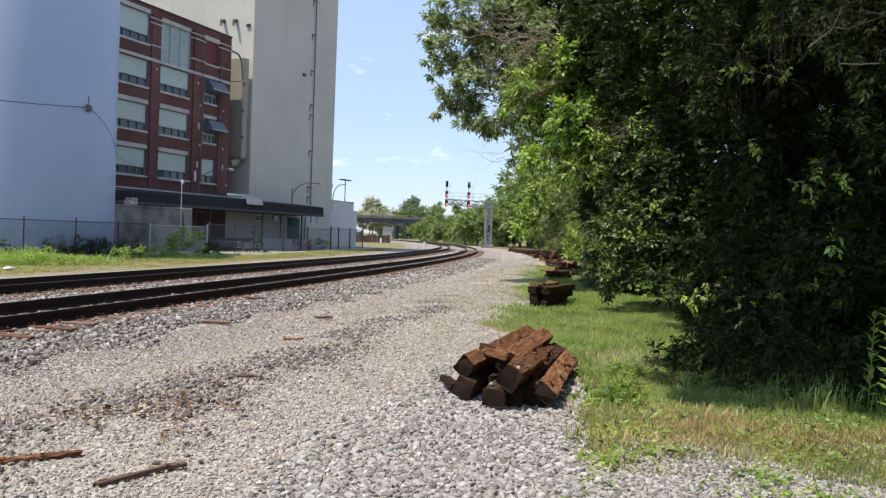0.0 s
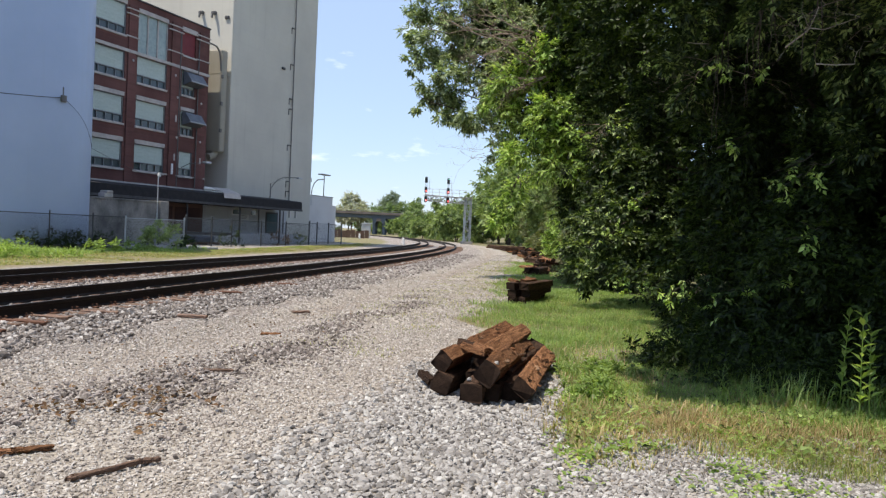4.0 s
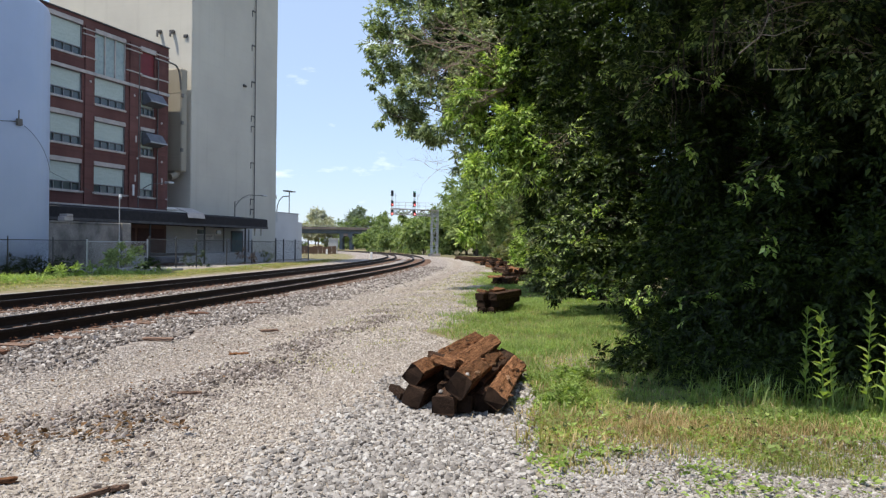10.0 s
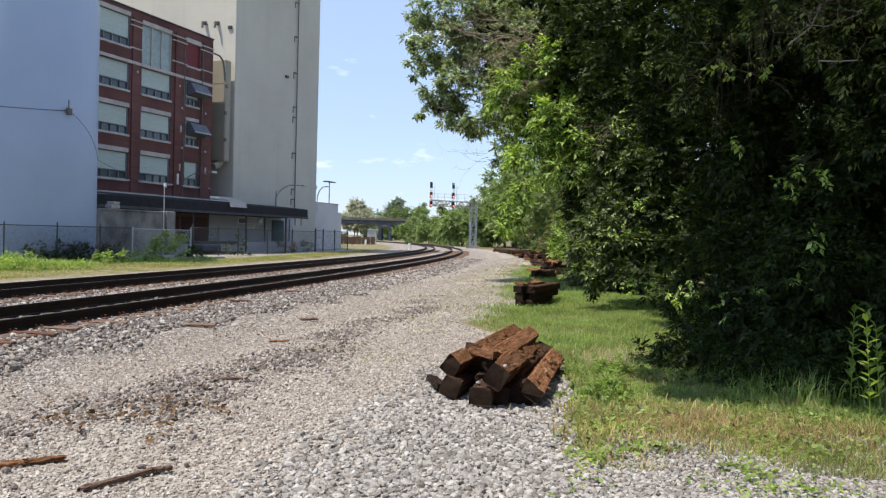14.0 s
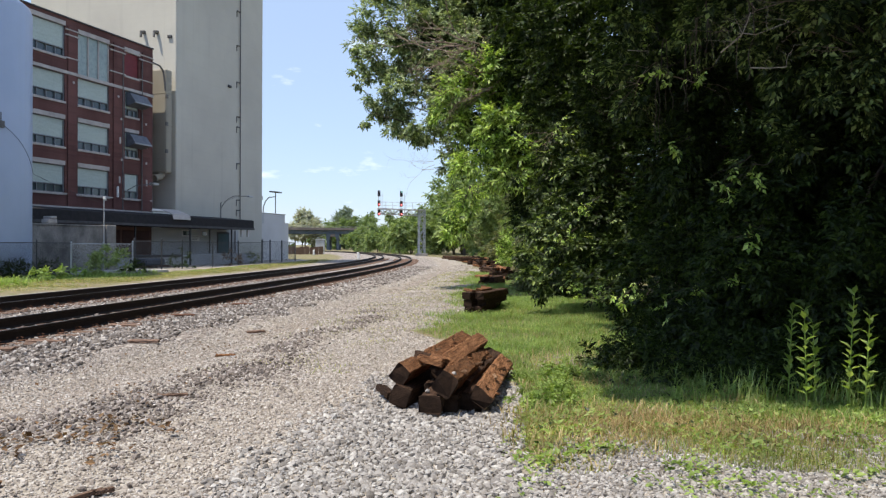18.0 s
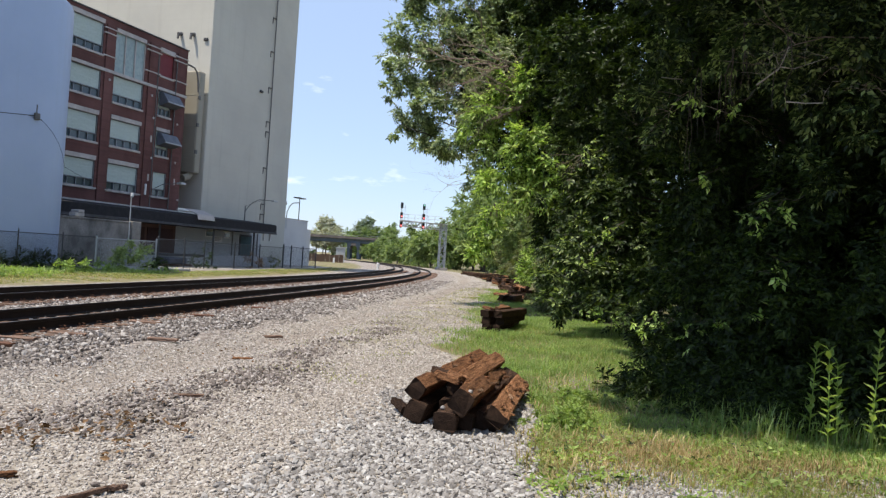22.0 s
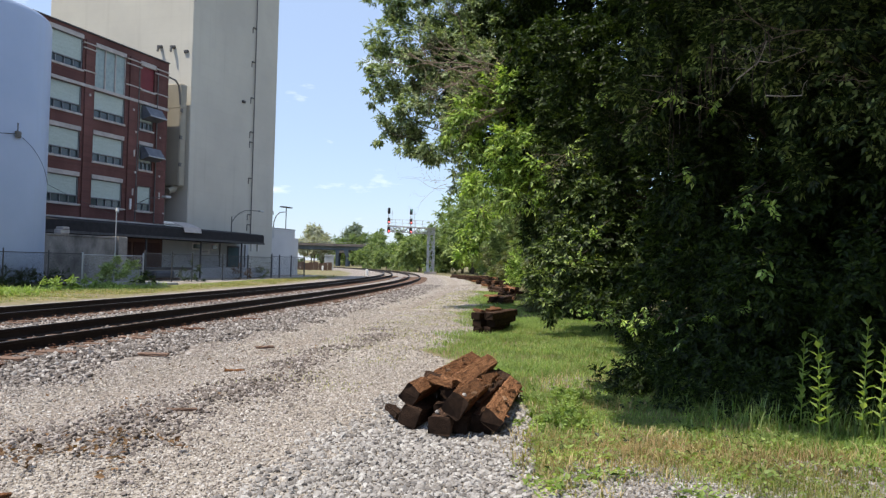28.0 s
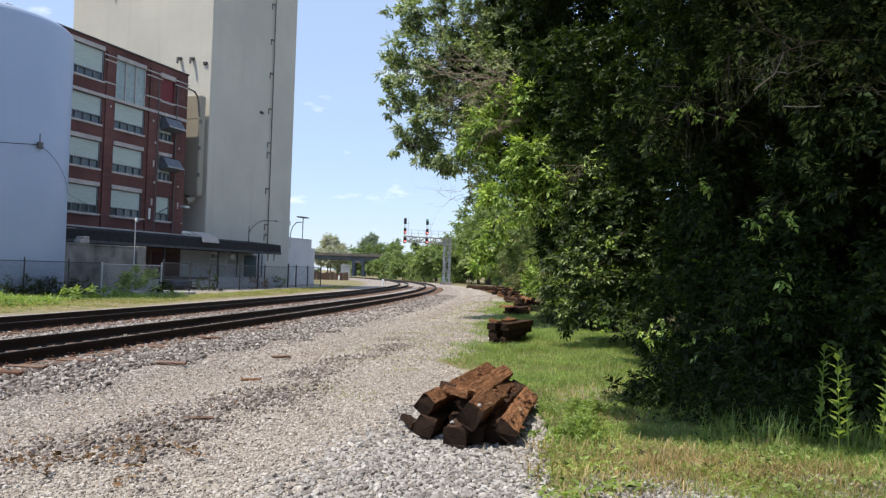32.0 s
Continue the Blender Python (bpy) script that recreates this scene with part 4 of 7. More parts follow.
# the service cable slung from the tank's bracket
def service_cable():
    t = thing("service_cable", "thin black cable slung from a bracket on the tank", "cable")
    q = Vector((-30.88, 28.0, 7.35))
    part("bracket", G().tube(q + Vector((-0.2, 0.0, -0.05)), q + Vector((0.05, 0, 0)), 0.03, n=6).box((q.x - 0.16, q.y - 0.05, q.z - 0.1), (q.x - 0.02, q.y + 0.05, q.z + 0.55), 0.02), M_PIPE, t)

    def sag(a, b, s, n=14):
        return [tuple(a.lerp(b, i / n) - Vector((0, 0, s * 4 * (i / n) * (1 - i / n)))) for i in range(n + 1)]
    part("cable", G().path(sag(q, Vector((-28.2, 5.0, 6.6)), 0.6), 0.018, 5), M_BLACK, t)
    wrap = [(-35.9 + 5.06 * math.cos(radians(d)), 27.7 + 5.06 * math.sin(radians(d)), 7.33 - 0.036 * (d - 3) - 0.0006 * (d - 3) ** 2) for d in range(3, 40, 3)]
    part("cable", G().path(wrap + sag(Vector(wrap[-1]), Vector((-39.85, 44.6, 4.6)), 0.1, 8)[1:], 0.010, 5), M_BLACK, t)
    part("junction_box", G().box((q.x - 0.02, q.y - 0.18, q.z - 0.2), (q.x + 0.12, q.y + 0.1, q.z + 0.12), 0.02), M_PIPE, t)
    return t


service_cable()


# ---- signal gantry, cabinet, overpass ----
def glow(name, colour, strength):
    m = bpy.data.materials.new(name)
    m.use_nodes = True
    b = m.node_tree.nodes["Principled BSDF"]
    b.inputs["Base Color"].default_value = (*[c * 0.3 for c in colour], 1)
    b.inputs["Emission Color"].default_value, b.inputs["Emission Strength"].default_value = (*colour, 1), strength
    return m


M_RED = glow("lit_red_lens", (1.0, 0.06, 0.05), 1.8)
M_REDHOT = glow("lit_red_lens_core", (1.0, 0.4, 0.36), 2.5)
M_GREEN = glow("lit_green_lens", (0.35, 0.9, 0.75), 1.2)
M_SIGNAL = mottled("black_signal_paint", (0.018, 0.018, 0.02), (0.03, 0.03, 0.032), rough=0.6)
M_LENSOFF = glass_material("unlit_lens", (0.03, 0.05, 0.05))


def lattice(g, a, b, wide, tall, n, r=0.05):
    """A square truss from a to b, wide across y and tall in z."""
    a, b = Vector(a), Vector(b)
    side, up = Vector((0, wide, 0)), Vector((0, 0, tall))
    if abs((b - a).normalized().z) > 0.7:
        up = Vector((tall, 0, 0))
    cs = [Vector((0, 0, 0)), side, side + up, up]
    for c in cs:
        g.tube(a + c, b + c, r, n=6)
    for i in range(n):
        p, q = a.lerp(b, i / n), a.lerp(b, (i + 1) / n)
        for c, d in ((0, 3), (1, 2), (0, 1), (3, 2)):
            if i % 2:
                c, d = d, c
            g.tube(p + cs[c], q + cs[d], r * 0.7, n=5)
        g.tube(q + cs[0], q + cs[3], r * 0.7, n=5)


def signal_gantry():
    t = thing("signal_gantry", "galvanised cantilever railway signal gantry with red lights", "railway signal", (-39.4, 112.0, 0), 33)
    # local x runs from the post (0) out over the tracks (negative)
    g = G()
    lattice(g, (-0.45, -0.45, 0.2), (-0.45, -0.45, 7.1), 0.9, 0.9, 5, 0.08)
    part("mast", g, M_GALV, t)
    part("base", G().box((-0.8, -0.8, -0.1), (0.8, 0.8, 0.4), 0.04), M_DOCK, t)
    g = G()
    lattice(g, (0.5, -0.45, 6.2), (-6.9, -0.45, 6.45), 0.9, 0.85, 9, 0.075)
    part("arm_truss", g, M_GALV, t)
    part("walkway", G().box((-7.0, -1.1, 7.12), (0.5, 0.5, 7.18), 0.01), M_GALV, t)
    g = G()
    for i in range(8):
        x = 0.4 - 1.05 * i
        g.tube((x, -1.1, 7.15), (x, -1.1, 8.2), 0.03, n=6)
    g.tube((0.4, -1.1, 8.2), (-6.95, -1.1, 8.2), 0.025, n=6).tube((0.4, -1.1, 7.7), (-6.95, -1.1, 7.7), 0.022, n=6)
    part("handrail", g, M_GALV, t)
    for x, top in ((-6.95, "off"), (-3.5, "green")):
        m = part("signal_mast", G().tube((x, -0.9, 6.0), (x, -0.9, 9.9), 0.06, n=8), M_GALV, t)
        g = G()
        for zz in (7.2, 8.2, 9.2):
            g.tube((x + 0.25, -0.7, 6.2), (x + 0.25, -0.7, 9.6), 0.02, n=5).tube((x + 0.6, -0.7, 6.2), (x + 0.6, -0.7, 9.6), 0.02, n=5)
            g.tube((x + 0.25, -0.7, zz), (x + 0.85, -0.7, zz), 0.02, n=5)
        part("ladder", g, M_GALV, m)
        for k, zc in enumerate((6.6, 8.0, 9.5)):
            h = part("signal_head", G().box((x - 0.20, -1.25, zc - 0.44), (x + 0.20, -1.05, zc + 0.44), 0.06), M_SIGNAL, t)
            for j, zz in enumerate((zc + 0.24, zc - 0.2)):
                lit = (k < 2 and j == 1)
                mat = M_RED if lit else (M_GREEN if k == 2 and j == 0 and top == "green" else M_LENSOFF)
                part("lens", G().tube((x, -1.25, zz), (x, -1.29, zz), 0.15 if lit else 0.11, n=14), mat, h)
                if lit:
                    part("lens_core", G().tube((x, -1.29, zz), (x, -1.31, zz), 0.08, n=12), M_REDHOT, h)
                part("visor", G().tube((x, -1.25, zz + 0.02), (x, -1.55, zz + 0.06), 0.16 if lit else 0.13, n=12, caps=False), M_SIGNAL, h)
    return t


signal_gantry()
cab = thing("signal_cabinet", "grey steel trackside equipment cabinet on legs", "cabinet", (-61.4, 121.0, 0.0), 25)
part("housing", G().box((-0.8, -0.6, 0.9), (0.8, 0.6, 2.5), 0.05), M_GALV, cab)
part("roof", G().prism([(-0.95, 2.5), (0.95, 2.5), (0.75, 2.72), (-0.75, 2.72)], -0.75, 0.75), M_GALV, cab)
for dx in (-0.65, 0.65):
    for dy in (-0.45, 0.45):
        part("leg", G().box((dx - 0.07, dy - 0.07, -0.1), (dx + 0.07, dy + 0.07, 0.92), 0.01), M_GALV, cab)
for i in range(2):
    part("door", G().box((-0.75 + 0.76 * i, -0.63, 1.0), (-0.02 + 0.76 * i, -0.59, 2.4), 0.02), M_GALV, cab)
for (x, y) in ((-34.9, 78.0), (-58.0, 112.0)):
    mk = thing("marker_post", "short white trackside marker post with a rounded top", "post", (x, y, 0))
    part("shaft", G().box((-0.14, -0.08, -0.05), (0.14, 0.08, 0.85), 0.04), M_PLASTICWHITE, mk)
    part("base", G().box((-0.2, -0.14, -0.05), (0.2, 0.14, 0.1), 0.03), M_DOCK, mk)
brown = thing("timber_fence", "low weathered reddish-brown board fence by the yard", "fence", (-57.6, 113.0, 0), 40)
for i in range(9):
    part("board", G().box((-6 + 0.75 * i, -0.03, 0.1), (-5.3 + 0.75 * i, 0.03, 1.25 + 0.08 * (i % 3)), 0.01), M_TIE, brown)
for i in range(3):
    part("post", G().box((-6 + 2.9 * i, 0.03, -0.1), (-5.85 + 2.9 * i, 0.18, 1.4), 0.01), M_TIE, brown)


def overpass():
    M_DECK = mottled("weathered_bridge_concrete", (0.11, 0.095, 0.088), (0.18, 0.155, 0.145), rough=0.9, scale=0.4, fine=4)
    M_GIRDER = mottled("blue_grey_bridge_girder", (0.07, 0.09, 0.115), (0.11, 0.135, 0.165), rough=0.7, scale=0.5, fine=6)
    t = thing("road_overpass", "long concrete road overpass with steel girders and piers", "bridge", (-107.0, 218.0, 0), 21.5)
    part("deck", G().box((-70, -5, 6.2), (75, 5, 6.5), 0.03), M_DECK, t)
    part("parapet", G().box((-70, -5.3, 6.2), (75, -5.0, 6.95), 0.03), M_DECK, t)
    part("parapet", G().box((-70, 5.0, 6.2), (75, 5.3, 6.95), 0.03), M_DECK, t)
    for y in (-4.2, -1.4, 1.4, 4.2):
        part("girder", G().box((-70, y - 0.2, 5.05), (75, y + 0.2, 6.2), 0.02), M_GIRDER, t)
    for x in (-48, -24, 1, 23, 48):
        p = part("pier", G().box((x - 0.7, -5, 4.2), (x + 0.7, 5, 5.05), 0.05), M_DECK, t)
        for y in (-3.6, 0, 3.6):
            part("column", G().tube((x - 1.5, y, -0.2), (x - 1.5, y, 4.2), 0.5, n=12), M_GIRDER, p)
            part("column", G().tube((x + 1.5, y, -0.2), (x + 1.5, y, 4.2), 0.5, n=12), M_GIRDER, p)
        arch = [(x + 2.0, 4.2), (x + 2.0, 5.05), (x - 2.0, 5.05), (x - 2.0, 4.2)] + [(x - 1.05 * math.cos(math.pi * i / 8), 3.3 + 1.2 * math.sin(math.pi * i / 8)) for i in range(9)]
        part("arch", G().prism(arch, -4.8, 4.8), M_GIRDER, p)
    for i in range(48):
        part("rail_post", G().box((-70 + 3 * i, -5.25, 6.95), (-69.92 + 3 * i, -5.07, 7.4)), M_GALV, t)
    part("hand_rail", G().box((-70, -5.19, 7.36), (75, -5.12, 7.41)), M_GALV, t)
    return t


overpass()


# a tarpaulined pallet load standing behind the yard fence
load = thing("covered_load", "dark blue-grey covered load on a pallet by the dock", "crate", (-36.4, 45.1, 0.02), 2)
part("cover", G().box((-0.7, -1.1, 0.16), (0.7, 1.1, 0.62), 0.12), mottled("blue_grey_tarpaulin", (0.035, 0.045, 0.065), (0.07, 0.085, 0.115), rough=0.6, scale=2, fine=12, bump=0.6, dist=0.05), load)
for i in range(3):
    part("pallet_board", G().box((-0.9, -1.45 + 1.35 * i, 0), (0.9, -1.25 + 1.35 * i, 0.16), 0.01), M_TIE, load)


# ---- plants ----
# Very dark to very pale tones carry leaf highlights and shaded gaps.
M_LEAF = leaf_material("sunlit_box_elder_leaf", (0.04, 0.08, 0.018), (0.25, 0.385, 0.08), (0.60, 0.72, 0.28), 0.45, 0.42, 0.5)
M_LEAFGREY = leaf_material("grey_green_leaf", (0.055, 0.09, 0.04), (0.20, 0.27, 0.125), (0.46, 0.53, 0.31), 0.65, 0.35)
# Mostly shade-dark tones, with a few pale ones for sun flecks.
M_LEAFMID = leaf_material("half_lit_leaf", (0.018, 0.034, 0.010), (0.045, 0.080, 0.020), (0.38, 0.48, 0.19), 0.45, 0.38, 0.62)
# Leaves coloured near black so that crowns read as deep shade.
M_LEAFSHADE = leaf_material("shade_dark_leaf", (0.011, 0.021, 0.006), (0.023, 0.043, 0.009), (0.075, 0.115, 0.024), 0.25, 0.3)
# Greyed and lightened to put distance haze into the leaf colour.
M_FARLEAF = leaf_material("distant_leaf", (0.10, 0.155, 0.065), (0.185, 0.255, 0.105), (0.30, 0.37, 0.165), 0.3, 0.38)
# Haze beyond the overpass, blued into the leaf colour.
M_HAZELEAF = leaf_material("haze_blued_leaf", (0.13, 0.175, 0.125), (0.19, 0.24, 0.175), (0.25, 0.30, 0.22), 0.3, 0.3)
M_DULLLEAF = leaf_material("dull_olive_leaf", (0.08, 0.095, 0.045), (0.14, 0.16, 0.075), (0.21, 0.22, 0.11), 0.25, 0.35)
M_SAPLING = leaf_material("pale_sapling_leaf", (0.20, 0.27, 0.10), (0.32, 0.40, 0.18), (0.44, 0.50, 0.26), 0.4, 0.4)
# Washed-out leaf colour that carries the haze over a far tree.
M_PALELEAF = leaf_material("haze_paled_leaf", (0.34, 0.36, 0.30), (0.42, 0.43, 0.37), (0.50, 0.50, 0.44), 0.2, 0.3)
M_GRASS = leaf_material("green_grass_blade", (0.15, 0.245, 0.075), (0.235, 0.345, 0.115), (0.36, 0.445, 0.20), 0.2, 0.45)
M_DRYGRASS = leaf_material("drying_grass_blade", (0.24, 0.25, 0.09), (0.42, 0.37, 0.18), (0.60, 0.47, 0.32), 0.15, 0.3)
M_WEED = leaf_material("bright_weed_leaf", (0.15, 0.235, 0.055), (0.26, 0.37, 0.10), (0.40, 0.50, 0.19), 0.35, 0.45)
M_BARK = mottled("grey_brown_bark", (0.06, 0.048, 0.038), (0.13, 0.105, 0.085), rough=0.95, scale=4, fine=30, stretch=(3, 3, 0.6), bump=0.9, dist=0.03)
M_TWIG = mottled("dead_twig_bark", (0.17, 0.125, 0.095), (0.33, 0.26, 0.205), rough=0.9)


def unit(v):
    return v / np.maximum(np.linalg.norm(v, axis=-1, keepdims=True), 1e-6)


def leaf_arrays(base, d, nrm, ln, wd, fold=0.25):
    """Folded pointed leaves: base (n, 3), direction, normal, length, half width."""
    side = unit(np.cross(d, nrm))
    nrm = unit(np.cross(side, d))
    ln, wd = ln[:, None], wd[:, None]
    mid = base + d * ln * 0.42 - nrm * wd * fold * -1
    v = np.stack([base, mid + side * wd, base + d * ln - nrm * ln * 0.12, mid - side * wd], 1)
    n = len(base)
    f = np.array([(0, 1, 2), (0, 2, 3)])[None] + 4 * np.arange(n)[:, None, None]
    return v.reshape(-1, 3), f.reshape(-1, 3)


def sprig_arrays(c, out, k, leaf, rng, droop=0.5, slim=1.0):
    """Compound sprays: k leaflets in pairs along a drooping stalk from c towards out."""
    n = len(c)
    ax = unit(out + rng.normal(0, 0.5, (n, 3)) + np.array([0, 0, -droop]) * rng.uniform(0.0, 1.1, (n, 1)))
    up = unit(np.array([0, 0, 1.0]) + 0.55 * out + rng.normal(0, 0.4, (n, 3)))
    sd = unit(np.cross(ax, up))
    size = leaf * rng.uniform(0.7, 1.3, n)
    B, D, N, L = [], [], [], []
    for j in range(k):
        s = -1 if j % 2 else 1
        if j == k - 1:
            d = ax
        else:
            d = unit(ax * 0.65 + sd * s * 0.8 + rng.normal(0, 0.15, (n, 3)))
        B.append(c + ax * (size * (0.3 + 0.45 * (j // 2)))[:, None])
        D.append(unit(d + np.array([0, 0, -0.15])))
        N.append(unit(up + rng.normal(0, 0.3, (n, 3))))
        L.append(size * rng.uniform(0.8, 1.15, n))
    B, D, N, L = (np.concatenate(q) for q in (B, D, N, L))
    return leaf_arrays(B, D, N, L, L * slim * rng.uniform(0.20, 0.31, len(L)))


def crown_points(rng, blobs, per_area):
    """Spray seats over lumpy, gappy shells: blobs are (x, y, z, rx, ry, rz)."""
    C, O = [], []
    for bx, by, bz, rx, ry, rz in blobs:
        nclump = max(4, int(per_area[0] * (rx * ry + rx * rz + ry * rz)))
        d = unit(rng.normal(size=(nclump, 3)))
        rad = rng.uniform(0.55, 1.0, (nclump, 1)) ** 0.6
        cc = np.array([bx, by, bz]) + d * rad * np.array([rx, ry, rz])
        cr = rng.uniform(0.28, 0.62, nclump) * min(1.0, (rx + ry + rz) / 7)
        m = per_area[1]
        q = rng.normal(size=(nclump, m, 3)) * np.array([1, 1, 0.75])
        q = unit(q) * rng.uniform(0.3, 1.0, (nclump, m, 1)) ** 0.5
        C.append((cc[:, None] + q * cr[:, None, None]).reshape(-1, 3))
        O.append(unit(q + 0.6 * d[:, None]).reshape(-1, 3))
    return np.concatenate(C), np.concatenate(O)


def branch(g, p, d, ln, r, depth, rng, bend=0.25, child=0.6):
    p = Vector(p)
    d = Vector(d).normalized()
    for i in range(4):
        q = p + d * ln / 4
        g.tube(p, q, r * (1 - 0.16 * i), r * (1 - 0.16 * (i + 1)), n=7 if depth > 1 else 5, caps=False)
        p = q
        if depth > 0 and i > 0:
            e = (d + Vector(rng.normal(0, 0.7, 3))).normalized()
            branch(g, p, e, ln * child, r * 0.5, depth - 1, rng, bend, child)
        d = (d + Vector(rng.normal(0, bend, 3))).normalized()


def tree(name, label, at, blobs, leaf, per_area, seed, mat, trunk_h, trunk_r, limbs, k=7, floor=0.25, lean=(0, 0), slim=1.0):
    """blobs and limb ends are in world metres."""
    rng = np.random.default_rng(seed)
    t = thing(name, label, "tree" if name == "tree" else "shrub", at)
    g = G()
    branch(g, (0, 0, -0.2), (lean[0], lean[1], 1), trunk_h, trunk_r, 0, rng, 0.08)
    part("trunk", g, M_BARK, t)
    o = np.array(at)
    for bx, by, bz, *_ in blobs[:limbs]:
        g = G()
        p = Vector((lean[0] * trunk_h * 0.5, lean[1] * trunk_h * 0.5, trunk_h * 0.55))
        q = Vector((bx, by, bz)) - Vector(at)
        branch(g, p, q - p, (q - p).length * 0.85, trunk_r * 0.22, 1, rng, 0.1, 0.22)
        part("limb", g, M_BARK, t)
    c, out = crown_points(rng, blobs, per_area)
    keep = c[:, 2] > floor + lift(c[:, 0], c[:, 1])
    v, f = sprig_arrays(c[keep] - o, out[keep], k, leaf, rng, 0.5 if slim == 1 else 0.9, slim)
    cr = new("crown", np_mesh("crown", v, f, mat))
    cr.parent = t
    return t


def ball(x, y, z, r, tall=1.0):
    return (x, y, z, r, r, r * tall)


# the tall trees that lean out over the road beyond the piles of ties
tree("tree", "tall open-crowned tree with grey-green glossy leaves", (-3.0, 28.8, 0),
     [ball(*q) for q in ((-11.4, 27.0, 10.4, 0.8), (-10.0, 27.0, 10.0, 1.0), (-10.6, 26.5, 7.3, 0.75), (-11.3, 26.5, 6.6, 0.45), (-9.6, 26.5, 6.5, 0.85), (-9.5, 27.0, 8.2, 0.9), (-8.4, 27.0, 9.4, 1.3), (-7.7, 26.0, 5.0, 0.6),
      (-9.7, 26.3, 6.0, 0.45), (-8.1, 26.5, 7.5, 1.0), (-6.7, 26.5, 8.4, 1.5), (-6.9, 27.0, 10.2, 1.6), (-12.0, 27.0, 10.1, 0.4), (-8.0, 26.2, 4.6, 0.4), (-11.8, 26.6, 8.0, 0.35), (-8.0, 26.8, 6.0, 0.8), (-10.8, 27, 12, 0.9), (-9.4, 27, 11.8, 1.1), (-8.0, 27.2, 11.6, 1.2), (-6.4, 27.2, 12.0, 1.4), (-11.6, 27, 11.8, 0.7), (-11.1, 26.6, 8.7, 0.75), (-11.8, 26.8, 9.5, 0.6), (-9.9, 26.4, 7.4, 0.8), (-10.4, 26.2, 6.3, 0.6), (-9.3, 26.2, 6.1, 0.7), (-11.1, 26.4, 8.0, 0.5), (-10.6, 27.0, 9.1, 0.9), (-9.5, 27.0, 9.3, 1.0))],
     0.13, (8.0, 17), 11, M_LEAFGREY, 8.5, 0.24, 10, lean=(-0.08, 0))
box_elder = tree("tree", "sunlit yellow-green box elder hanging over the ties", (-3.4, 26.2, 0),
     [ball(*q) for q in ((-7.7, 25.0, 6.4, 0.8), (-6.8, 25.2, 6.7, 1.0), (-5.9, 25.4, 7.1, 0.9), (-6.7, 24.5, 5.2, 0.8), (-5.9, 24.7, 5.4, 1.0), (-6.8, 23.9, 4.0, 0.55), (-6.1, 24.1, 4.3, 0.7),
      (-5.2, 24.0, 4.2, 0.8), (-4.9, 24.6, 4.8, 0.9))],
     0.17, (6.0, 14), 16, M_LEAF, 5.0, 0.16, 5, slim=0.78)
# The balls above z 12 are out of view, added to shade those below.
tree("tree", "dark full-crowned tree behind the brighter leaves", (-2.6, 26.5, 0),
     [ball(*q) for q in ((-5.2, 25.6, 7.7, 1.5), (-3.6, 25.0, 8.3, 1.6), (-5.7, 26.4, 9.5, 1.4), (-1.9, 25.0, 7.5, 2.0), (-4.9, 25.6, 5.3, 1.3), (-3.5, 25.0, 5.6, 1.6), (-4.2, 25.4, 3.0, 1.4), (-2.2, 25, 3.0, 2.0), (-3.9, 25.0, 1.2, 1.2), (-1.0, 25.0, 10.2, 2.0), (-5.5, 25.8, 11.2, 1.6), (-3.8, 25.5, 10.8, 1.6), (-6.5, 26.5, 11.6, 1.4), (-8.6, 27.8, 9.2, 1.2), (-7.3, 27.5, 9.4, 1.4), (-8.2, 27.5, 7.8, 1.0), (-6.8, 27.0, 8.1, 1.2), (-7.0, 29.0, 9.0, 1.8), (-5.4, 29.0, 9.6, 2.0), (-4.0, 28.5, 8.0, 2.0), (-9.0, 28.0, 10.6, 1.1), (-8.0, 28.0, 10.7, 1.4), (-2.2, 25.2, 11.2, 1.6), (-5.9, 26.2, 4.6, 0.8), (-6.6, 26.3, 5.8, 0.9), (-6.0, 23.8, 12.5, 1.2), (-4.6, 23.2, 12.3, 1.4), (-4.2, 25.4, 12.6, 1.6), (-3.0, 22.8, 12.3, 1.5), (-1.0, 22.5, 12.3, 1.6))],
     0.15, (5.0, 24), 17, M_LEAFSHADE, 7.0, 0.22, 3)
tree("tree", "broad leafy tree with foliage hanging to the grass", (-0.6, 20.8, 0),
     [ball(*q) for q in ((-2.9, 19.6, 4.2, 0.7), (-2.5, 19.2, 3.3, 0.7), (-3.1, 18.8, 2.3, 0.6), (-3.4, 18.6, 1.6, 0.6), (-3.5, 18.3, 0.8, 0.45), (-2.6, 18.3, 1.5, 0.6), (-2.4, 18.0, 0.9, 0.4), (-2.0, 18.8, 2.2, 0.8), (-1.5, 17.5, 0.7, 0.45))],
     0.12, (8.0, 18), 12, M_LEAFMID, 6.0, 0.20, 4)
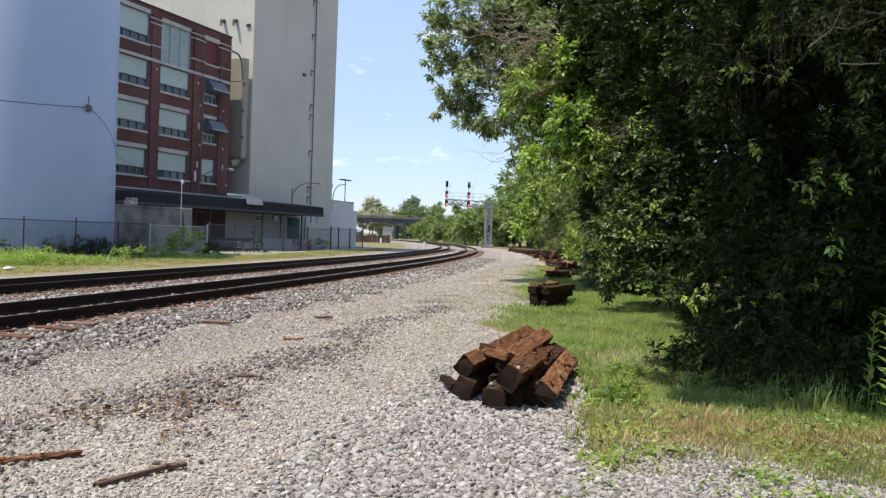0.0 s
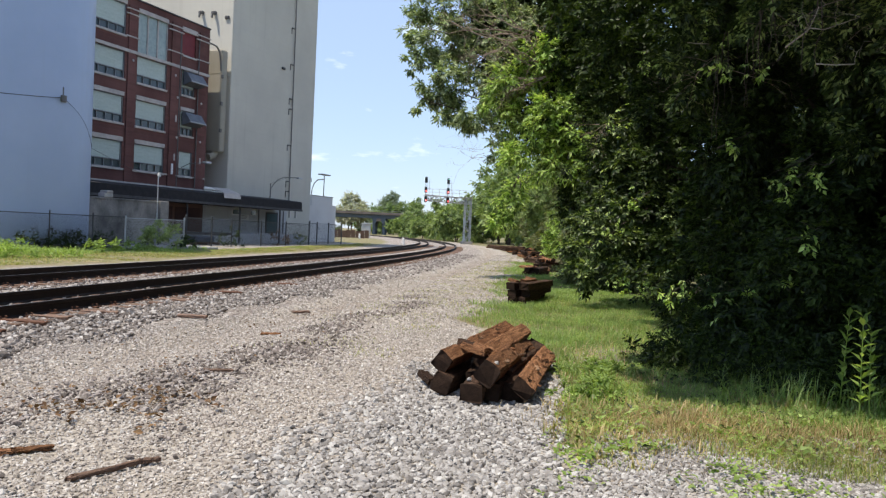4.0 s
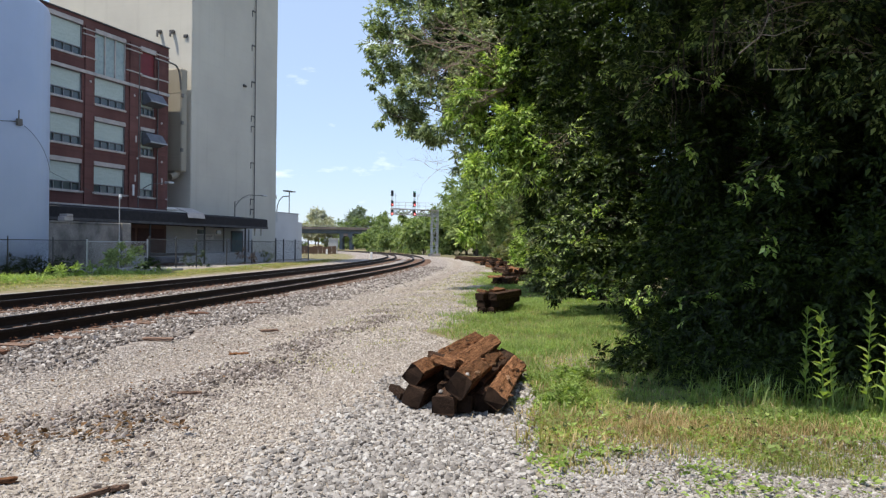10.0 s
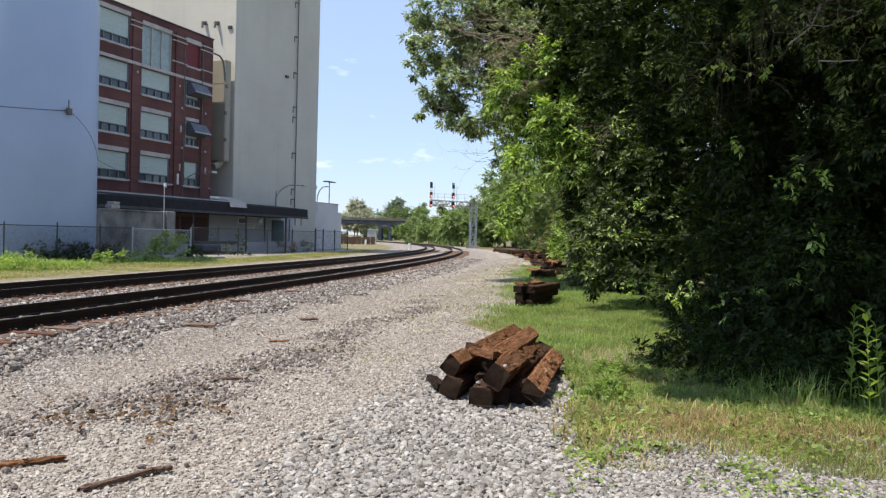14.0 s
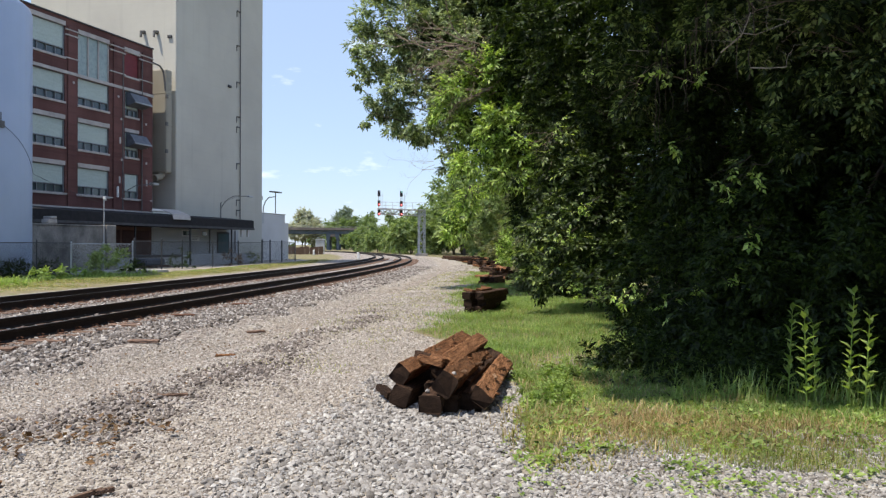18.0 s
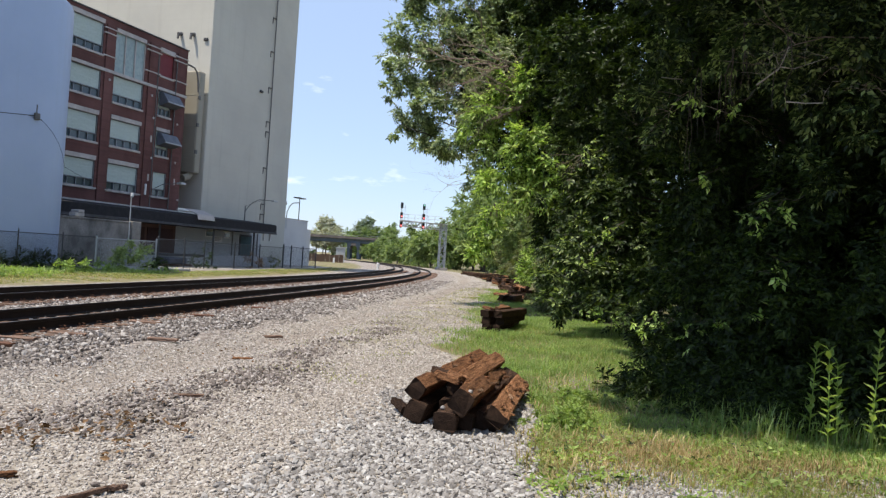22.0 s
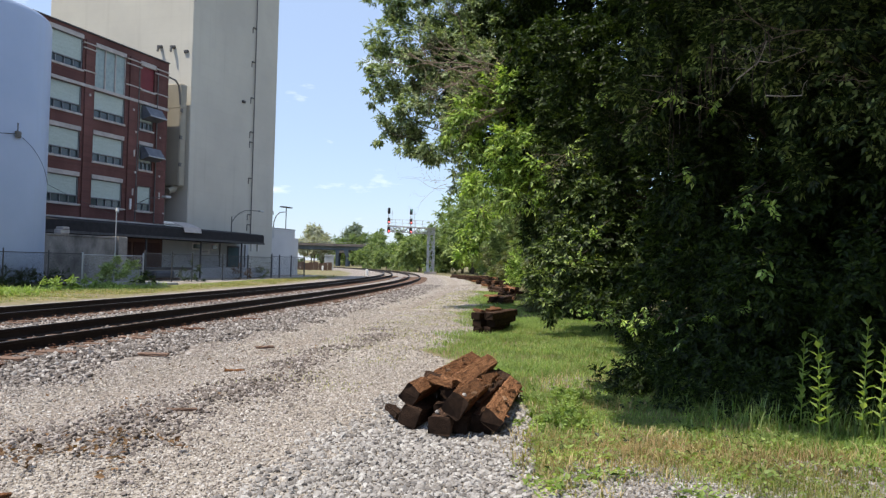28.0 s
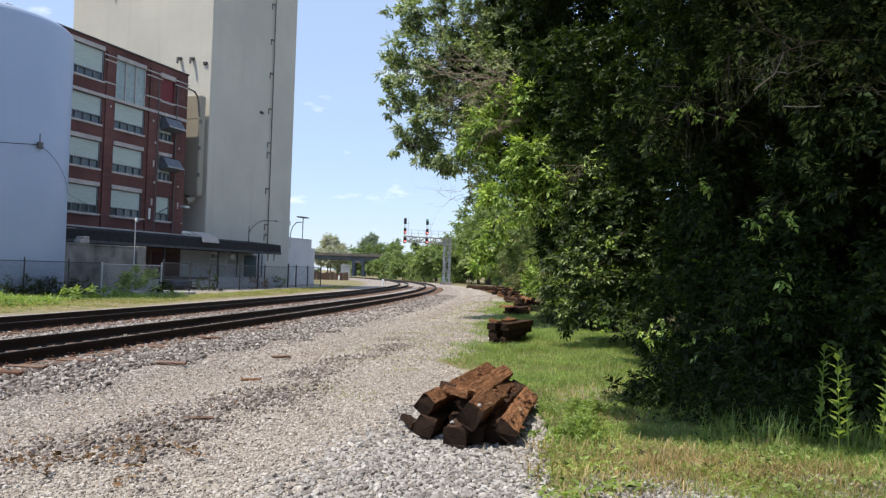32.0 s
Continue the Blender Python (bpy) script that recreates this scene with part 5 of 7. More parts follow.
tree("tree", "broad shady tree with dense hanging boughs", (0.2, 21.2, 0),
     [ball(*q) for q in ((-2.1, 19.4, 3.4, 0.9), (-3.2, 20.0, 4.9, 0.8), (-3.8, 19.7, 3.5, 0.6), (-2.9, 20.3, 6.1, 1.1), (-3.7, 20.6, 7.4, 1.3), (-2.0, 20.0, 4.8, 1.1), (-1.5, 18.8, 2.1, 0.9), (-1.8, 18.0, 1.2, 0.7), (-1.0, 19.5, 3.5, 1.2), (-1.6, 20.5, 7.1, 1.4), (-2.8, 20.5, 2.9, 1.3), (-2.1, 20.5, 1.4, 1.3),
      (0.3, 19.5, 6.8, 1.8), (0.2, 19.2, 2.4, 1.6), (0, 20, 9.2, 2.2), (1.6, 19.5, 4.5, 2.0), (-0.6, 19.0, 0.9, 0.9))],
     0.12, (6.0, 22), 18, M_LEAFSHADE, 6.0, 0.20, 2)
# The four balls at z 10 and up are unseen, added to cast shade.
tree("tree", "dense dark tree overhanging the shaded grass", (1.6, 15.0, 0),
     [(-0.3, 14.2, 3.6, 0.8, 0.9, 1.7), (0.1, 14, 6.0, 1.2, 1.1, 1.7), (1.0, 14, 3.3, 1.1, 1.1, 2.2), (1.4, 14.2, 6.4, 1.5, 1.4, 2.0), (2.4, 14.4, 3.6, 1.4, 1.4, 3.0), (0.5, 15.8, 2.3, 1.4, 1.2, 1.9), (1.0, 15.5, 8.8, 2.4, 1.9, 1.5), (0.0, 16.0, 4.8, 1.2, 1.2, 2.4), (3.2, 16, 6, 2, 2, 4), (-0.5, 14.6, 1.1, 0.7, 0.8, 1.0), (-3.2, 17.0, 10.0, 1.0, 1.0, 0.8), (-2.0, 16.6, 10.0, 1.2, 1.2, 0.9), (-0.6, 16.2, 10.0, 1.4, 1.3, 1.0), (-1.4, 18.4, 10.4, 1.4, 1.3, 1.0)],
     0.115, (6.5, 30), 13, M_LEAFSHADE, 6.0, 0.20, 2)
# Crown stays above the view; its balls are placed to cast shade.
tree("tree", "unseen tall tree added to shade the verge", (4.6, 9.4, 0),
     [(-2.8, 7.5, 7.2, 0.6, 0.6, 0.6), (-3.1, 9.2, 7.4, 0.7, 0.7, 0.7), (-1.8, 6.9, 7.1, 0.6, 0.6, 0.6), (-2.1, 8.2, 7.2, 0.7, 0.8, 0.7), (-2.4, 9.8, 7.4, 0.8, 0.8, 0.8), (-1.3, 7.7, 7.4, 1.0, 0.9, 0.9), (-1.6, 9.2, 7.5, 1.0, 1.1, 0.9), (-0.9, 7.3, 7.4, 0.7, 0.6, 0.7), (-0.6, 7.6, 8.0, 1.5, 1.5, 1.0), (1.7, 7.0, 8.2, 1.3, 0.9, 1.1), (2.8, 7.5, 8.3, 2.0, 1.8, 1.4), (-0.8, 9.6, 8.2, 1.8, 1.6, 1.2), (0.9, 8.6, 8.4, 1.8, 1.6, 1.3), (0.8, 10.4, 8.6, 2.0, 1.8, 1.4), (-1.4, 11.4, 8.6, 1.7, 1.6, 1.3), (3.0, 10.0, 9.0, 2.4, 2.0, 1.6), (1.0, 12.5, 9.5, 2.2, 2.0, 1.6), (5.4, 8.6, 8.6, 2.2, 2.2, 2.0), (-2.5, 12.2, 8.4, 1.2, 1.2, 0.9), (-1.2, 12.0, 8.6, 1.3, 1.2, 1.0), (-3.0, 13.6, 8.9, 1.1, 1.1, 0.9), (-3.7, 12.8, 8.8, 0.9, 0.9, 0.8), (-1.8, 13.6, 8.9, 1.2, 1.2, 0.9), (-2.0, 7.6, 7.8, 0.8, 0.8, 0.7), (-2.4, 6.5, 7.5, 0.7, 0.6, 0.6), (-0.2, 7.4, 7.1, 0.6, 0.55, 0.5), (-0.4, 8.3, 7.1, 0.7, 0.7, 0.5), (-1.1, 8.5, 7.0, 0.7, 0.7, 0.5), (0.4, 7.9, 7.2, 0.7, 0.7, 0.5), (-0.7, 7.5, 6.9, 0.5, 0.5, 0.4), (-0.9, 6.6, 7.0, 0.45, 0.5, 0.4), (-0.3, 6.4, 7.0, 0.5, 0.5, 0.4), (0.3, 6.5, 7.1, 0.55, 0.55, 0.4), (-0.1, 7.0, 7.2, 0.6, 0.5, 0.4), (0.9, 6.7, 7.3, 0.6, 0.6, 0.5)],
     0.17, (6.8, 24), 15, M_LEAFSHADE, 9.0, 0.25, 0)
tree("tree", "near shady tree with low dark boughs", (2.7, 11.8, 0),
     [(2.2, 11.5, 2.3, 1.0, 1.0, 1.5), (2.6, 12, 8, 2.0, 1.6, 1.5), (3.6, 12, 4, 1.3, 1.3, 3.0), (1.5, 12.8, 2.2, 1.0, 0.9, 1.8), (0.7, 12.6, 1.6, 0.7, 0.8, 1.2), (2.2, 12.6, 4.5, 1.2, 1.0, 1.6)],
     0.10, (8.0, 32), 14, M_LEAFSHADE, 5.5, 0.18, 2)
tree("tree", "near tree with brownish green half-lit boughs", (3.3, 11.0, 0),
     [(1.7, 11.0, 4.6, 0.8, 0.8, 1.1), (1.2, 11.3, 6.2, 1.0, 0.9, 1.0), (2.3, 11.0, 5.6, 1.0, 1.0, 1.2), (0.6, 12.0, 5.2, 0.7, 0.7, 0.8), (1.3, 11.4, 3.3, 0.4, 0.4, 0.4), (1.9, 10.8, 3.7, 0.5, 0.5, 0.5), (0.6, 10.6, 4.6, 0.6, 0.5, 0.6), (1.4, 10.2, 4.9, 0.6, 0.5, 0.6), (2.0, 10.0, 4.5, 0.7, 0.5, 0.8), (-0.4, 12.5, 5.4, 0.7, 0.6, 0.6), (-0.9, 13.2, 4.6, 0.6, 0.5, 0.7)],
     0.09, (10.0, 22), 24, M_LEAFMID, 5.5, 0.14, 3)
# The four at x 8.5 to 9 stand unseen, added to block sky light.
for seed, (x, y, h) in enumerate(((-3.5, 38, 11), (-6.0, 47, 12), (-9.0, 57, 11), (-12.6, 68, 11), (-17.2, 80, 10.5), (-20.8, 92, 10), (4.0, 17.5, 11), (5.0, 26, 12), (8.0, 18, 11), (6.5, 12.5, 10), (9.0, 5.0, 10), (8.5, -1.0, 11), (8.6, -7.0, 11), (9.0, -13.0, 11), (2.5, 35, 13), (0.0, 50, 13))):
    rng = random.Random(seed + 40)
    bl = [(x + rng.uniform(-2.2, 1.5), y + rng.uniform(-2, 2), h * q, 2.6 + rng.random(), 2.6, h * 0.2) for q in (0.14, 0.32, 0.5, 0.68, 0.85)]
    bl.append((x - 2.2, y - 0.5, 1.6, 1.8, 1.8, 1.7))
    tree("tree", "leafy trackside tree in a dense green hedge line", (x, y, 0), bl, 0.26, (1.5, 22), 50 + seed, (M_DULLLEAF if seed % 2 else M_FARLEAF) if y > 34 else M_LEAFSHADE, h * 0.6, 0.2, 3)

def dead_tangle(label, at, spread, n, ln, r, seed, lean=(-1, -0.1, 0.1)):
    """A bare, many-twigged bough: each stem a mesh under it."""
    rng = np.random.default_rng(seed)
    t = thing("dead_branch", label, "branch", at)
    for i in range(n):
        g = G()
        d = np.array(lean) + rng.normal(0, spread, 3)
        branch(g, rng.normal(0, 0.12, 3), d, ln * rng.uniform(0.6, 1.2), r * rng.uniform(0.6, 1.2), 2, rng, 0.3)
        part("twig", g, M_TWIG, t)


dead_tangle("bare tangled dead bough of thin brown twigs", (-6.3, 24.4, 7.4), 0.5, 9, 1.9, 0.024, 5)
dead_tangle("bare tangled dead bough of thin brown twigs", (-6.8, 24.4, 8.3), 0.5, 9, 2.1, 0.024, 6, (-1, -0.1, -0.1))
dead_tangle("bare tangled dead bough of thin brown twigs", (-6.1, 24.4, 6.9), 0.4, 7, 1.6, 0.022, 7, (-1, -0.2, -0.3))
dead_tangle("brown dead twigs hanging inside the dark crown", (-0.5, 13.0, 4.6), 0.6, 5, 0.9, 0.006, 8, (-0.3, -0.2, -0.6))
dead_tangle("brown dead twigs hanging inside the dark crown", (-3.2, 18.9, 4.5), 0.6, 5, 0.6, 0.006, 10, (-0.5, -0.2, -0.3))
dead_tangle("thin grey dead branch in the dark crown", (1.95, 10.3, 4.75), 0.12, 2, 1.3, 0.010, 12, (-0.9, -0.2, -0.22))
dead_tangle("thin grey dead branch in the dark crown", (1.9, 10.2, 4.1), 0.12, 2, 0.7, 0.009, 13, (-0.9, -0.2, 0.1))
dead_tangle("thin bare twigs reaching out over the road", (-8.6, 25.6, 4.6), 0.15, 4, 1.0, 0.006, 9, (-1, 0, 0.0))


def bough(parent, root, blobs, leaf, per_area, seed, mat, slim=0.8):
    """A leafy bough that hangs from root, all in the tree's own space, and swings about it."""
    rng = np.random.default_rng(seed)
    ob = new("hanging_bough")
    ob.parent = parent
    ob.matrix_basis = pose(*root)
    c, out = crown_points(rng, blobs, per_area)
    v, f = sprig_arrays(c, out, 7, leaf, rng, 1.0, slim)
    lv = new("leaves", np_mesh("leaves", v, f, mat))
    lv.parent = ob
    g = G()
    for b in blobs:
        d = Vector(b[:3])
        branch(g, (0, 0, 0), d, d.length * 0.95, 0.022, 1, rng, 0.12, 0.3)
    part("stem", g, M_BARK, ob)
    return ob


low_bough = bough(box_elder, (-3.2, -2.7, 3.6), [ball(-0.2, -0.3, -0.7, 0.36), ball(-0.3, -0.3, -1.25, 0.24), ball(-0.45, -0.25, -1.7, 0.16), ball(0.25, -0.4, -0.5, 0.36)], 0.17, (11, 12), 501, M_LEAF)
high_bough = bough(box_elder, (-3.0, -1.0, 7.0), [ball(-0.7, -0.6, -0.1, 0.6), ball(-0.2, -0.8, 0.35, 0.55), ball(-1.2, -0.5, -0.5, 0.45), ball(0.5, -0.8, 0.5, 0.5)], 0.19, (9, 13), 502, M_LEAF)


def hanging_vine(x, y, z, ln, seed):
    rng = np.random.default_rng(seed)
    t = thing("hanging_vine", "dry brown vine strand hanging in the dark crown", "vine", (x, y, z), group="dry vines in the crown")
    for k in range(2):
        p, g = Vector((0.03 * k, 0.02 * k, 0.4)), G()
        for i in range(7):
            q = p + Vector((rng.normal(0, 0.02), rng.normal(0, 0.02), -(ln + 0.4) / 7))
            g.tube(p, q, 0.0075 - 0.0006 * i, n=5, caps=False)
            p = q
        part("strand", g, M_BARK, t)


for i, (x, y, z, ln) in enumerate(((0.22, 10.3, 4.6, 0.5), (0.10, 10.4, 4.25, 0.45), (0.69, 9.6, 4.15, 0.5), (-0.01, 12.0, 4.6, 0.9), (-0.47, 12.5, 4.2, 0.9), (-0.35, 12.3, 4.5, 0.7), (0.14, 10.8, 4.7, 0.6))):
    hanging_vine(x, y, z, ln, 520 + i)


def dead_limb(label, pts, r, seed):
    rng = np.random.default_rng(seed)
    o = Vector(pts[0])
    t = thing("dead_branch", label, "branch", pts[0])
    g = G()
    for k, (a, b) in enumerate(zip(pts, pts[1:])):
        g.tube(Vector(a) - o, Vector(b) - o, r * (1 - 0.15 * k), r * (0.85 - 0.15 * k), n=7, caps=False)
    part("bough", g, M_PALETWIG, t)
    for k, p in enumerate(pts[1:]):
        g = G()
        branch(g, Vector(p) - o, rng.normal(0, 0.6, 3) + np.array((0.2, -0.1, 0.5)), 0.25, r * 0.35, 1, rng, 0.2)
        part("twig", g, M_PALETWIG, t)


M_PALETWIG = mottled("bleached_dead_wood", (0.26, 0.23, 0.19), (0.42, 0.37, 0.31), rough=0.8, scale=8, fine=60)
dead_limb("bleached forked dead limb in front of the dark crown", [(0.40, 10.0, 4.08), (0.54, 9.8, 4.15), (0.63, 9.6, 4.19), (0.76, 9.55, 4.15), (0.89, 9.5, 4.18), (1.10, 9.4, 4.23)], 0.010, 541)
dead_limb("bleached forked dead limb in front of the dark crown", [(0.60, 9.65, 4.15), (0.66, 9.6, 4.28), (0.70, 9.5, 4.40)], 0.006, 542)
dead_limb("short bleached dead limb in front of the dark crown", [(0.70, 9.5, 3.76), (0.88, 9.4, 3.72), (1.06, 9.3, 3.70)], 0.008, 543)
dead_limb("thin bleached dead limb in the dark crown", [(-0.95, 13.0, 4.94), (-0.76, 13.0, 4.91), (-0.6, 13.0, 4.90)], 0.008, 544)


def leafy_spray(x, y, z, r, n, seed):
    """Small leaf cluster on a thin twig before the shade, coloured like sun flecks."""
    rng = np.random.default_rng(seed)
    t = thing("leafy_spray", "small leaf spray coloured as sun flecks before the dark crown", "branch", (x, y, z), group="leaf sprays before the dark crown")
    c = rng.normal(0, r * 0.5, (n, 3))
    v, f = sprig_arrays(c, unit(rng.normal(0, 1, (n, 3)) + np.array((-0.3, -0.6, 0.0))), 5, 0.085, rng, 0.7)
    lv = new("leaves", np_mesh("leaves", v, f, M_LEAF))
    lv.parent = t
    g = G()
    branch(g, (0.25, 0.5, 0.25), (-0.25, -0.5, -0.25), 0.7, 0.008, 1, rng, 0.1, 0.4)
    part("twig", g, M_BARK, t)


for i, (x, y, z, r, n) in enumerate(((0.46, 10.4, 2.40, 0.14, 9), (0.58, 10.4, 2.66, 0.10, 5), (0.18, 11.2, 1.13, 0.10, 5), (-0.65, 12.7, 0.90, 0.25, 12), (-0.21, 11.7, 0.85, 0.2, 9), (-1.0, 13.2, 0.85, 0.25, 12), (0.14, 10.5, 3.92, 0.16, 8),
        (-0.31, 11.7, 4.28, 0.25, 10), (-0.6, 12.7, 5.2, 0.25, 9), (-2.9, 18.4, 4.4, 0.4, 16), (-1.8, 15.4, 5.1, 0.3, 10), (-2.06, 15.3, 0.9, 0.3, 14), (-1.6, 15.0, 0.75, 0.25, 12), (0.74, 9.8, 1.79, 0.12, 5), (-0.19, 11.2, 3.05, 0.15, 5), (0.78, 9.8, 2.53, 0.12, 5), (0.62, 10.0, 1.24, 0.12, 6), (-2.2, 17.6, 2.6, 0.3, 14), (-2.7, 17.7, 1.9, 0.35, 18))):
    leafy_spray(x, y, z, r, n, 560 + i)


def far_tree(label, h, wide, mat, seed, leaf=0.55):
    rng = random.Random(seed)
    bl = []
    for _ in range(11):
        a, q = rng.uniform(0, 6.28), rng.uniform(0.22, 0.9)
        w = wide * math.sin(math.pi * min(0.97, q + 0.08)) * 0.55
        bl.append((math.cos(a) * w, math.sin(a) * w, h * q, wide * 0.34, wide * 0.34, h * 0.14))
    return tree("tree", label, (0, 0, 0), bl, leaf, (0.9, 12), seed, mat, h * 0.6, h * 0.022, 3, k=5, floor=-1)


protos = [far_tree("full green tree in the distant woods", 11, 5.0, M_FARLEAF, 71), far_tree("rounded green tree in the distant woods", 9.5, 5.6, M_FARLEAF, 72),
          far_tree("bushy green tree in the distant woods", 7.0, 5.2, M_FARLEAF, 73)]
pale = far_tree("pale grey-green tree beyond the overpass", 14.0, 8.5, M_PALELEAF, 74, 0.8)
oak = far_tree("rounded tree coloured with haze beyond the overpass", 15.0, 6.5, M_HAZELEAF, 75, 0.8)
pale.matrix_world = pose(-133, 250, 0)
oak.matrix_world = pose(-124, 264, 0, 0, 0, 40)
spots = [(-36, 124), (-40, 131), (-45, 129), (-50, 136), (-55, 143), (-61, 150), (-66, 158), (-72, 166), (-78, 173), (-41, 140), (-49, 147), (-57, 156), (-64, 165), (-70, 176), (-26, 119),
         (-27, 108), (-27, 113), (-24, 121), (-30, 132), (-118, 246), (-150, 238), (-160, 246), (-172, 240), (-122, 251), (-114, 252), (-106, 247), (-146, 236), (-112, 262), (-98, 252), (-86, 240), (-152, 262), (-166, 270), (-44, 152), (-54, 166), (-34, 146), (-180, 262), (-147, 274), (-140, 279), (-133, 284), (-126, 288), (-153, 268), (-119, 290), (-160, 276), (-136, 292)]
rnd = random.Random(9)
for i, (x, y) in enumerate(spots):
    m = pose(x, y, 0, 0, 0, rnd.uniform(0, 360)) @ Matrix.Scale((1.25 if x > -46 and 123 < y < 150 else 0.72 if -80 < x < -60 and y < 180 else 0.9) * rnd.uniform(0.92, 1.08), 4)
    if i < 3:
        protos[i].matrix_world = m
    else:
        copy_thing(protos[2 if -82 < x < -44 and y < 190 else i % 3], m)


# ---- piles of old ties ----
def tie_shape(ln, w, h, seed, bites=()):
    """A worn, split-ended timber, lying along y; bites (y0, y1, depth) are where its upper edge has rotted away."""
    rng = np.random.default_rng(seed)
    n = 25 if ln > 1 else 9
    base = np.array([(-1, -0.8), (-0.85, -1), (0.85, -1), (1, -0.8), (1, 0.2), (1, 0.8), (0.85, 1), (0.3, 1), (-0.3, 1), (-0.85, 1), (-1, 0.8), (-1, 0.1)]) * np.array([w / 2, h / 2])
    ring = len(base)
    vs, fs = [], []
    bend = rng.normal(0, 0.006)
    for i in range(n):
        y = ln * (i / (n - 1) - 0.5)
        jit = rng.normal(0, 0.0035, (ring, 2)) * (1.5 if i in (0, n - 1) else 1)
        end = rng.normal(0, 0.012, ring) if i in (0, n - 1) else np.zeros(ring)
        drop = max([d for y0, y1, d in bites if y0 <= y <= y1], default=0.0)
        for j in range(ring):
            low = drop * rng.uniform(0.5, 1.1) if base[j, 1] > 0.3 * h else 0.0
            vs.append((base[j, 0] + jit[j, 0] + bend * math.cos(3 * y), y + end[j], base[j, 1] + jit[j, 1] - low))
    for i in range(n - 1):
        fs += [(i * ring + j, i * ring + (j + 1) % ring, (i + 1) * ring + (j + 1) % ring, (i + 1) * ring + j) for j in range(ring)]
    fs += [tuple(range(ring)), tuple(range((n - 1) * ring, n * ring))]
    return G().add(vs, fs)


def old_tie(x, y, z, rx, ry, rz, ln=2.4, w=0.23, h=0.18, seed=1, mat=None, group="pile of old ties by the road", label="old rust-brown creosoted railroad tie with splintered ends", bites=()):
    t = part("railroad_tie", tie_shape(ln, w, h, seed, bites), mat or M_OLDTIE)
    t.data.materials.append(M_ENDGRAIN)
    for q in t.data.polygons[-2:]:
        q.material_index = 1
    t.matrix_world = pose(x, y, z, rx, ry, rz)
    tagged(t, label, "railroad tie", group)
    return t


def laid_tie(near, far, roll, w, h, seed, label, bites=(), mat=None):
    """A tie whose upper left edge runs from near to far, rolled over to its right."""
    a, b = Vector(near), Vector(far)
    d = b - a
    rz = math.degrees(math.atan2(-d.x, d.y))
    rx = math.degrees(math.asin(d.z / d.length))
    m = pose(0, 0, 0, rx, roll, rz)
    c = (a + b) / 2 - m.to_3x3() @ Vector((-w / 2, 0, h / 2))
    return old_tie(c.x, c.y, c.z, rx, roll, rz, d.length, w, h, seed, mat, label=label, bites=bites)


M_DRYCHIP = worn_timber("pale_wood_splinter", (0.42, 0.30, 0.20), (0.30, 0.19, 0.12), (0.12, 0.07, 0.045))
# upper left edge from its near to its far end, roll, width, thickness
RUSTY, SHADED = "old rust-brown creosoted railroad tie with splintered ends", "railroad tie coloured shade-dark at the foot of the heap"
laid_tie((-2.77, 7.34, 0.475), (-2.87, 9.80, 0.575), 37, 0.175, 0.195, 1, RUSTY, ((-0.72, -0.5, 0.03),))
laid_tie((-2.46, 7.62, 0.525), (-2.62, 9.75, 0.55), 36, 0.19, 0.18, 2, RUSTY, ((-1.1, -0.85, 0.05),))
laid_tie((-2.25, 7.08, 0.48), (-2.52, 9.45, 0.42), 30, 0.20, 0.22, 3, "old creosoted railroad tie with a rotten broken edge", ((-0.75, -0.45, 0.035), (0.1, 0.35, 0.06)))
laid_tie((-1.98, 7.34, 0.31), (-2.30, 9.75, 0.28), 36, 0.22, 0.15, 4, "split rust-orange railroad tie with a shattered top", ((-0.9, -0.6, 0.03), (-0.2, 0.1, 0.04), (0.4, 0.7, 0.04)))
laid_tie((-2.83, 7.30, 0.275), (-2.94, 9.6, 0.275), 20, 0.20, 0.21, 5, SHADED, mat=M_DARKTIE)
laid_tie((-2.46, 7.04, 0.23), (-2.66, 9.3, 0.23), 4, 0.22, 0.18, 6, SHADED, mat=M_DARKTIE)
laid_tie((-2.14, 7.42, 0.22), (-2.36, 9.7, 0.22), 10, 0.22, 0.18, 7, SHADED, mat=M_DARKTIE)
laid_tie((-2.64, 7.95, 0.40), (-2.74, 9.7, 0.42), 12, 0.22, 0.18, 8, SHADED, mat=M_DARKTIE)
laid_tie((-2.28, 7.22, 0.22), (-2.52, 9.3, 0.22), 3, 0.16, 0.18, 11, SHADED, mat=M_DARKTIE)
laid_tie((-2.34, 7.75, 0.34), (-2.50, 9.8, 0.36), 24, 0.21, 0.16, 9, SHADED, mat=M_DARKTIE)
laid_tie((-2.62, 7.60, 0.24), (-2.84, 9.8, 0.24), 2, 0.14, 0.16, 10, SHADED, mat=M_DARKTIE)
for i, (x, y, z, a, rz, ln, w) in enumerate(((-3.08, 7.72, 0.09, 4, 40, 0.42, 0.12), (-2.68, 7.78, 0.50, 8, 60, 0.16, 0.10), (-2.62, 7.72, 0.50, 4, 80, 0.20, 0.07), (-2.50, 7.50, 0.49, 10, 74, 0.30, 0.07), (-2.42, 7.55, 0.50, 8, 55, 0.22, 0.09))):
    s = part("tie_fragment", tie_shape(ln, w, 0.07, 60 + i), M_DARKTIE if i < 3 else M_OLDTIE)
    s.matrix_world = pose(x, y, z, a, 14, rz)
    tagged(s, "short splintered chunk of old railroad tie", "wood scrap", "pile of old ties by the road")
rnd = random.Random(77)
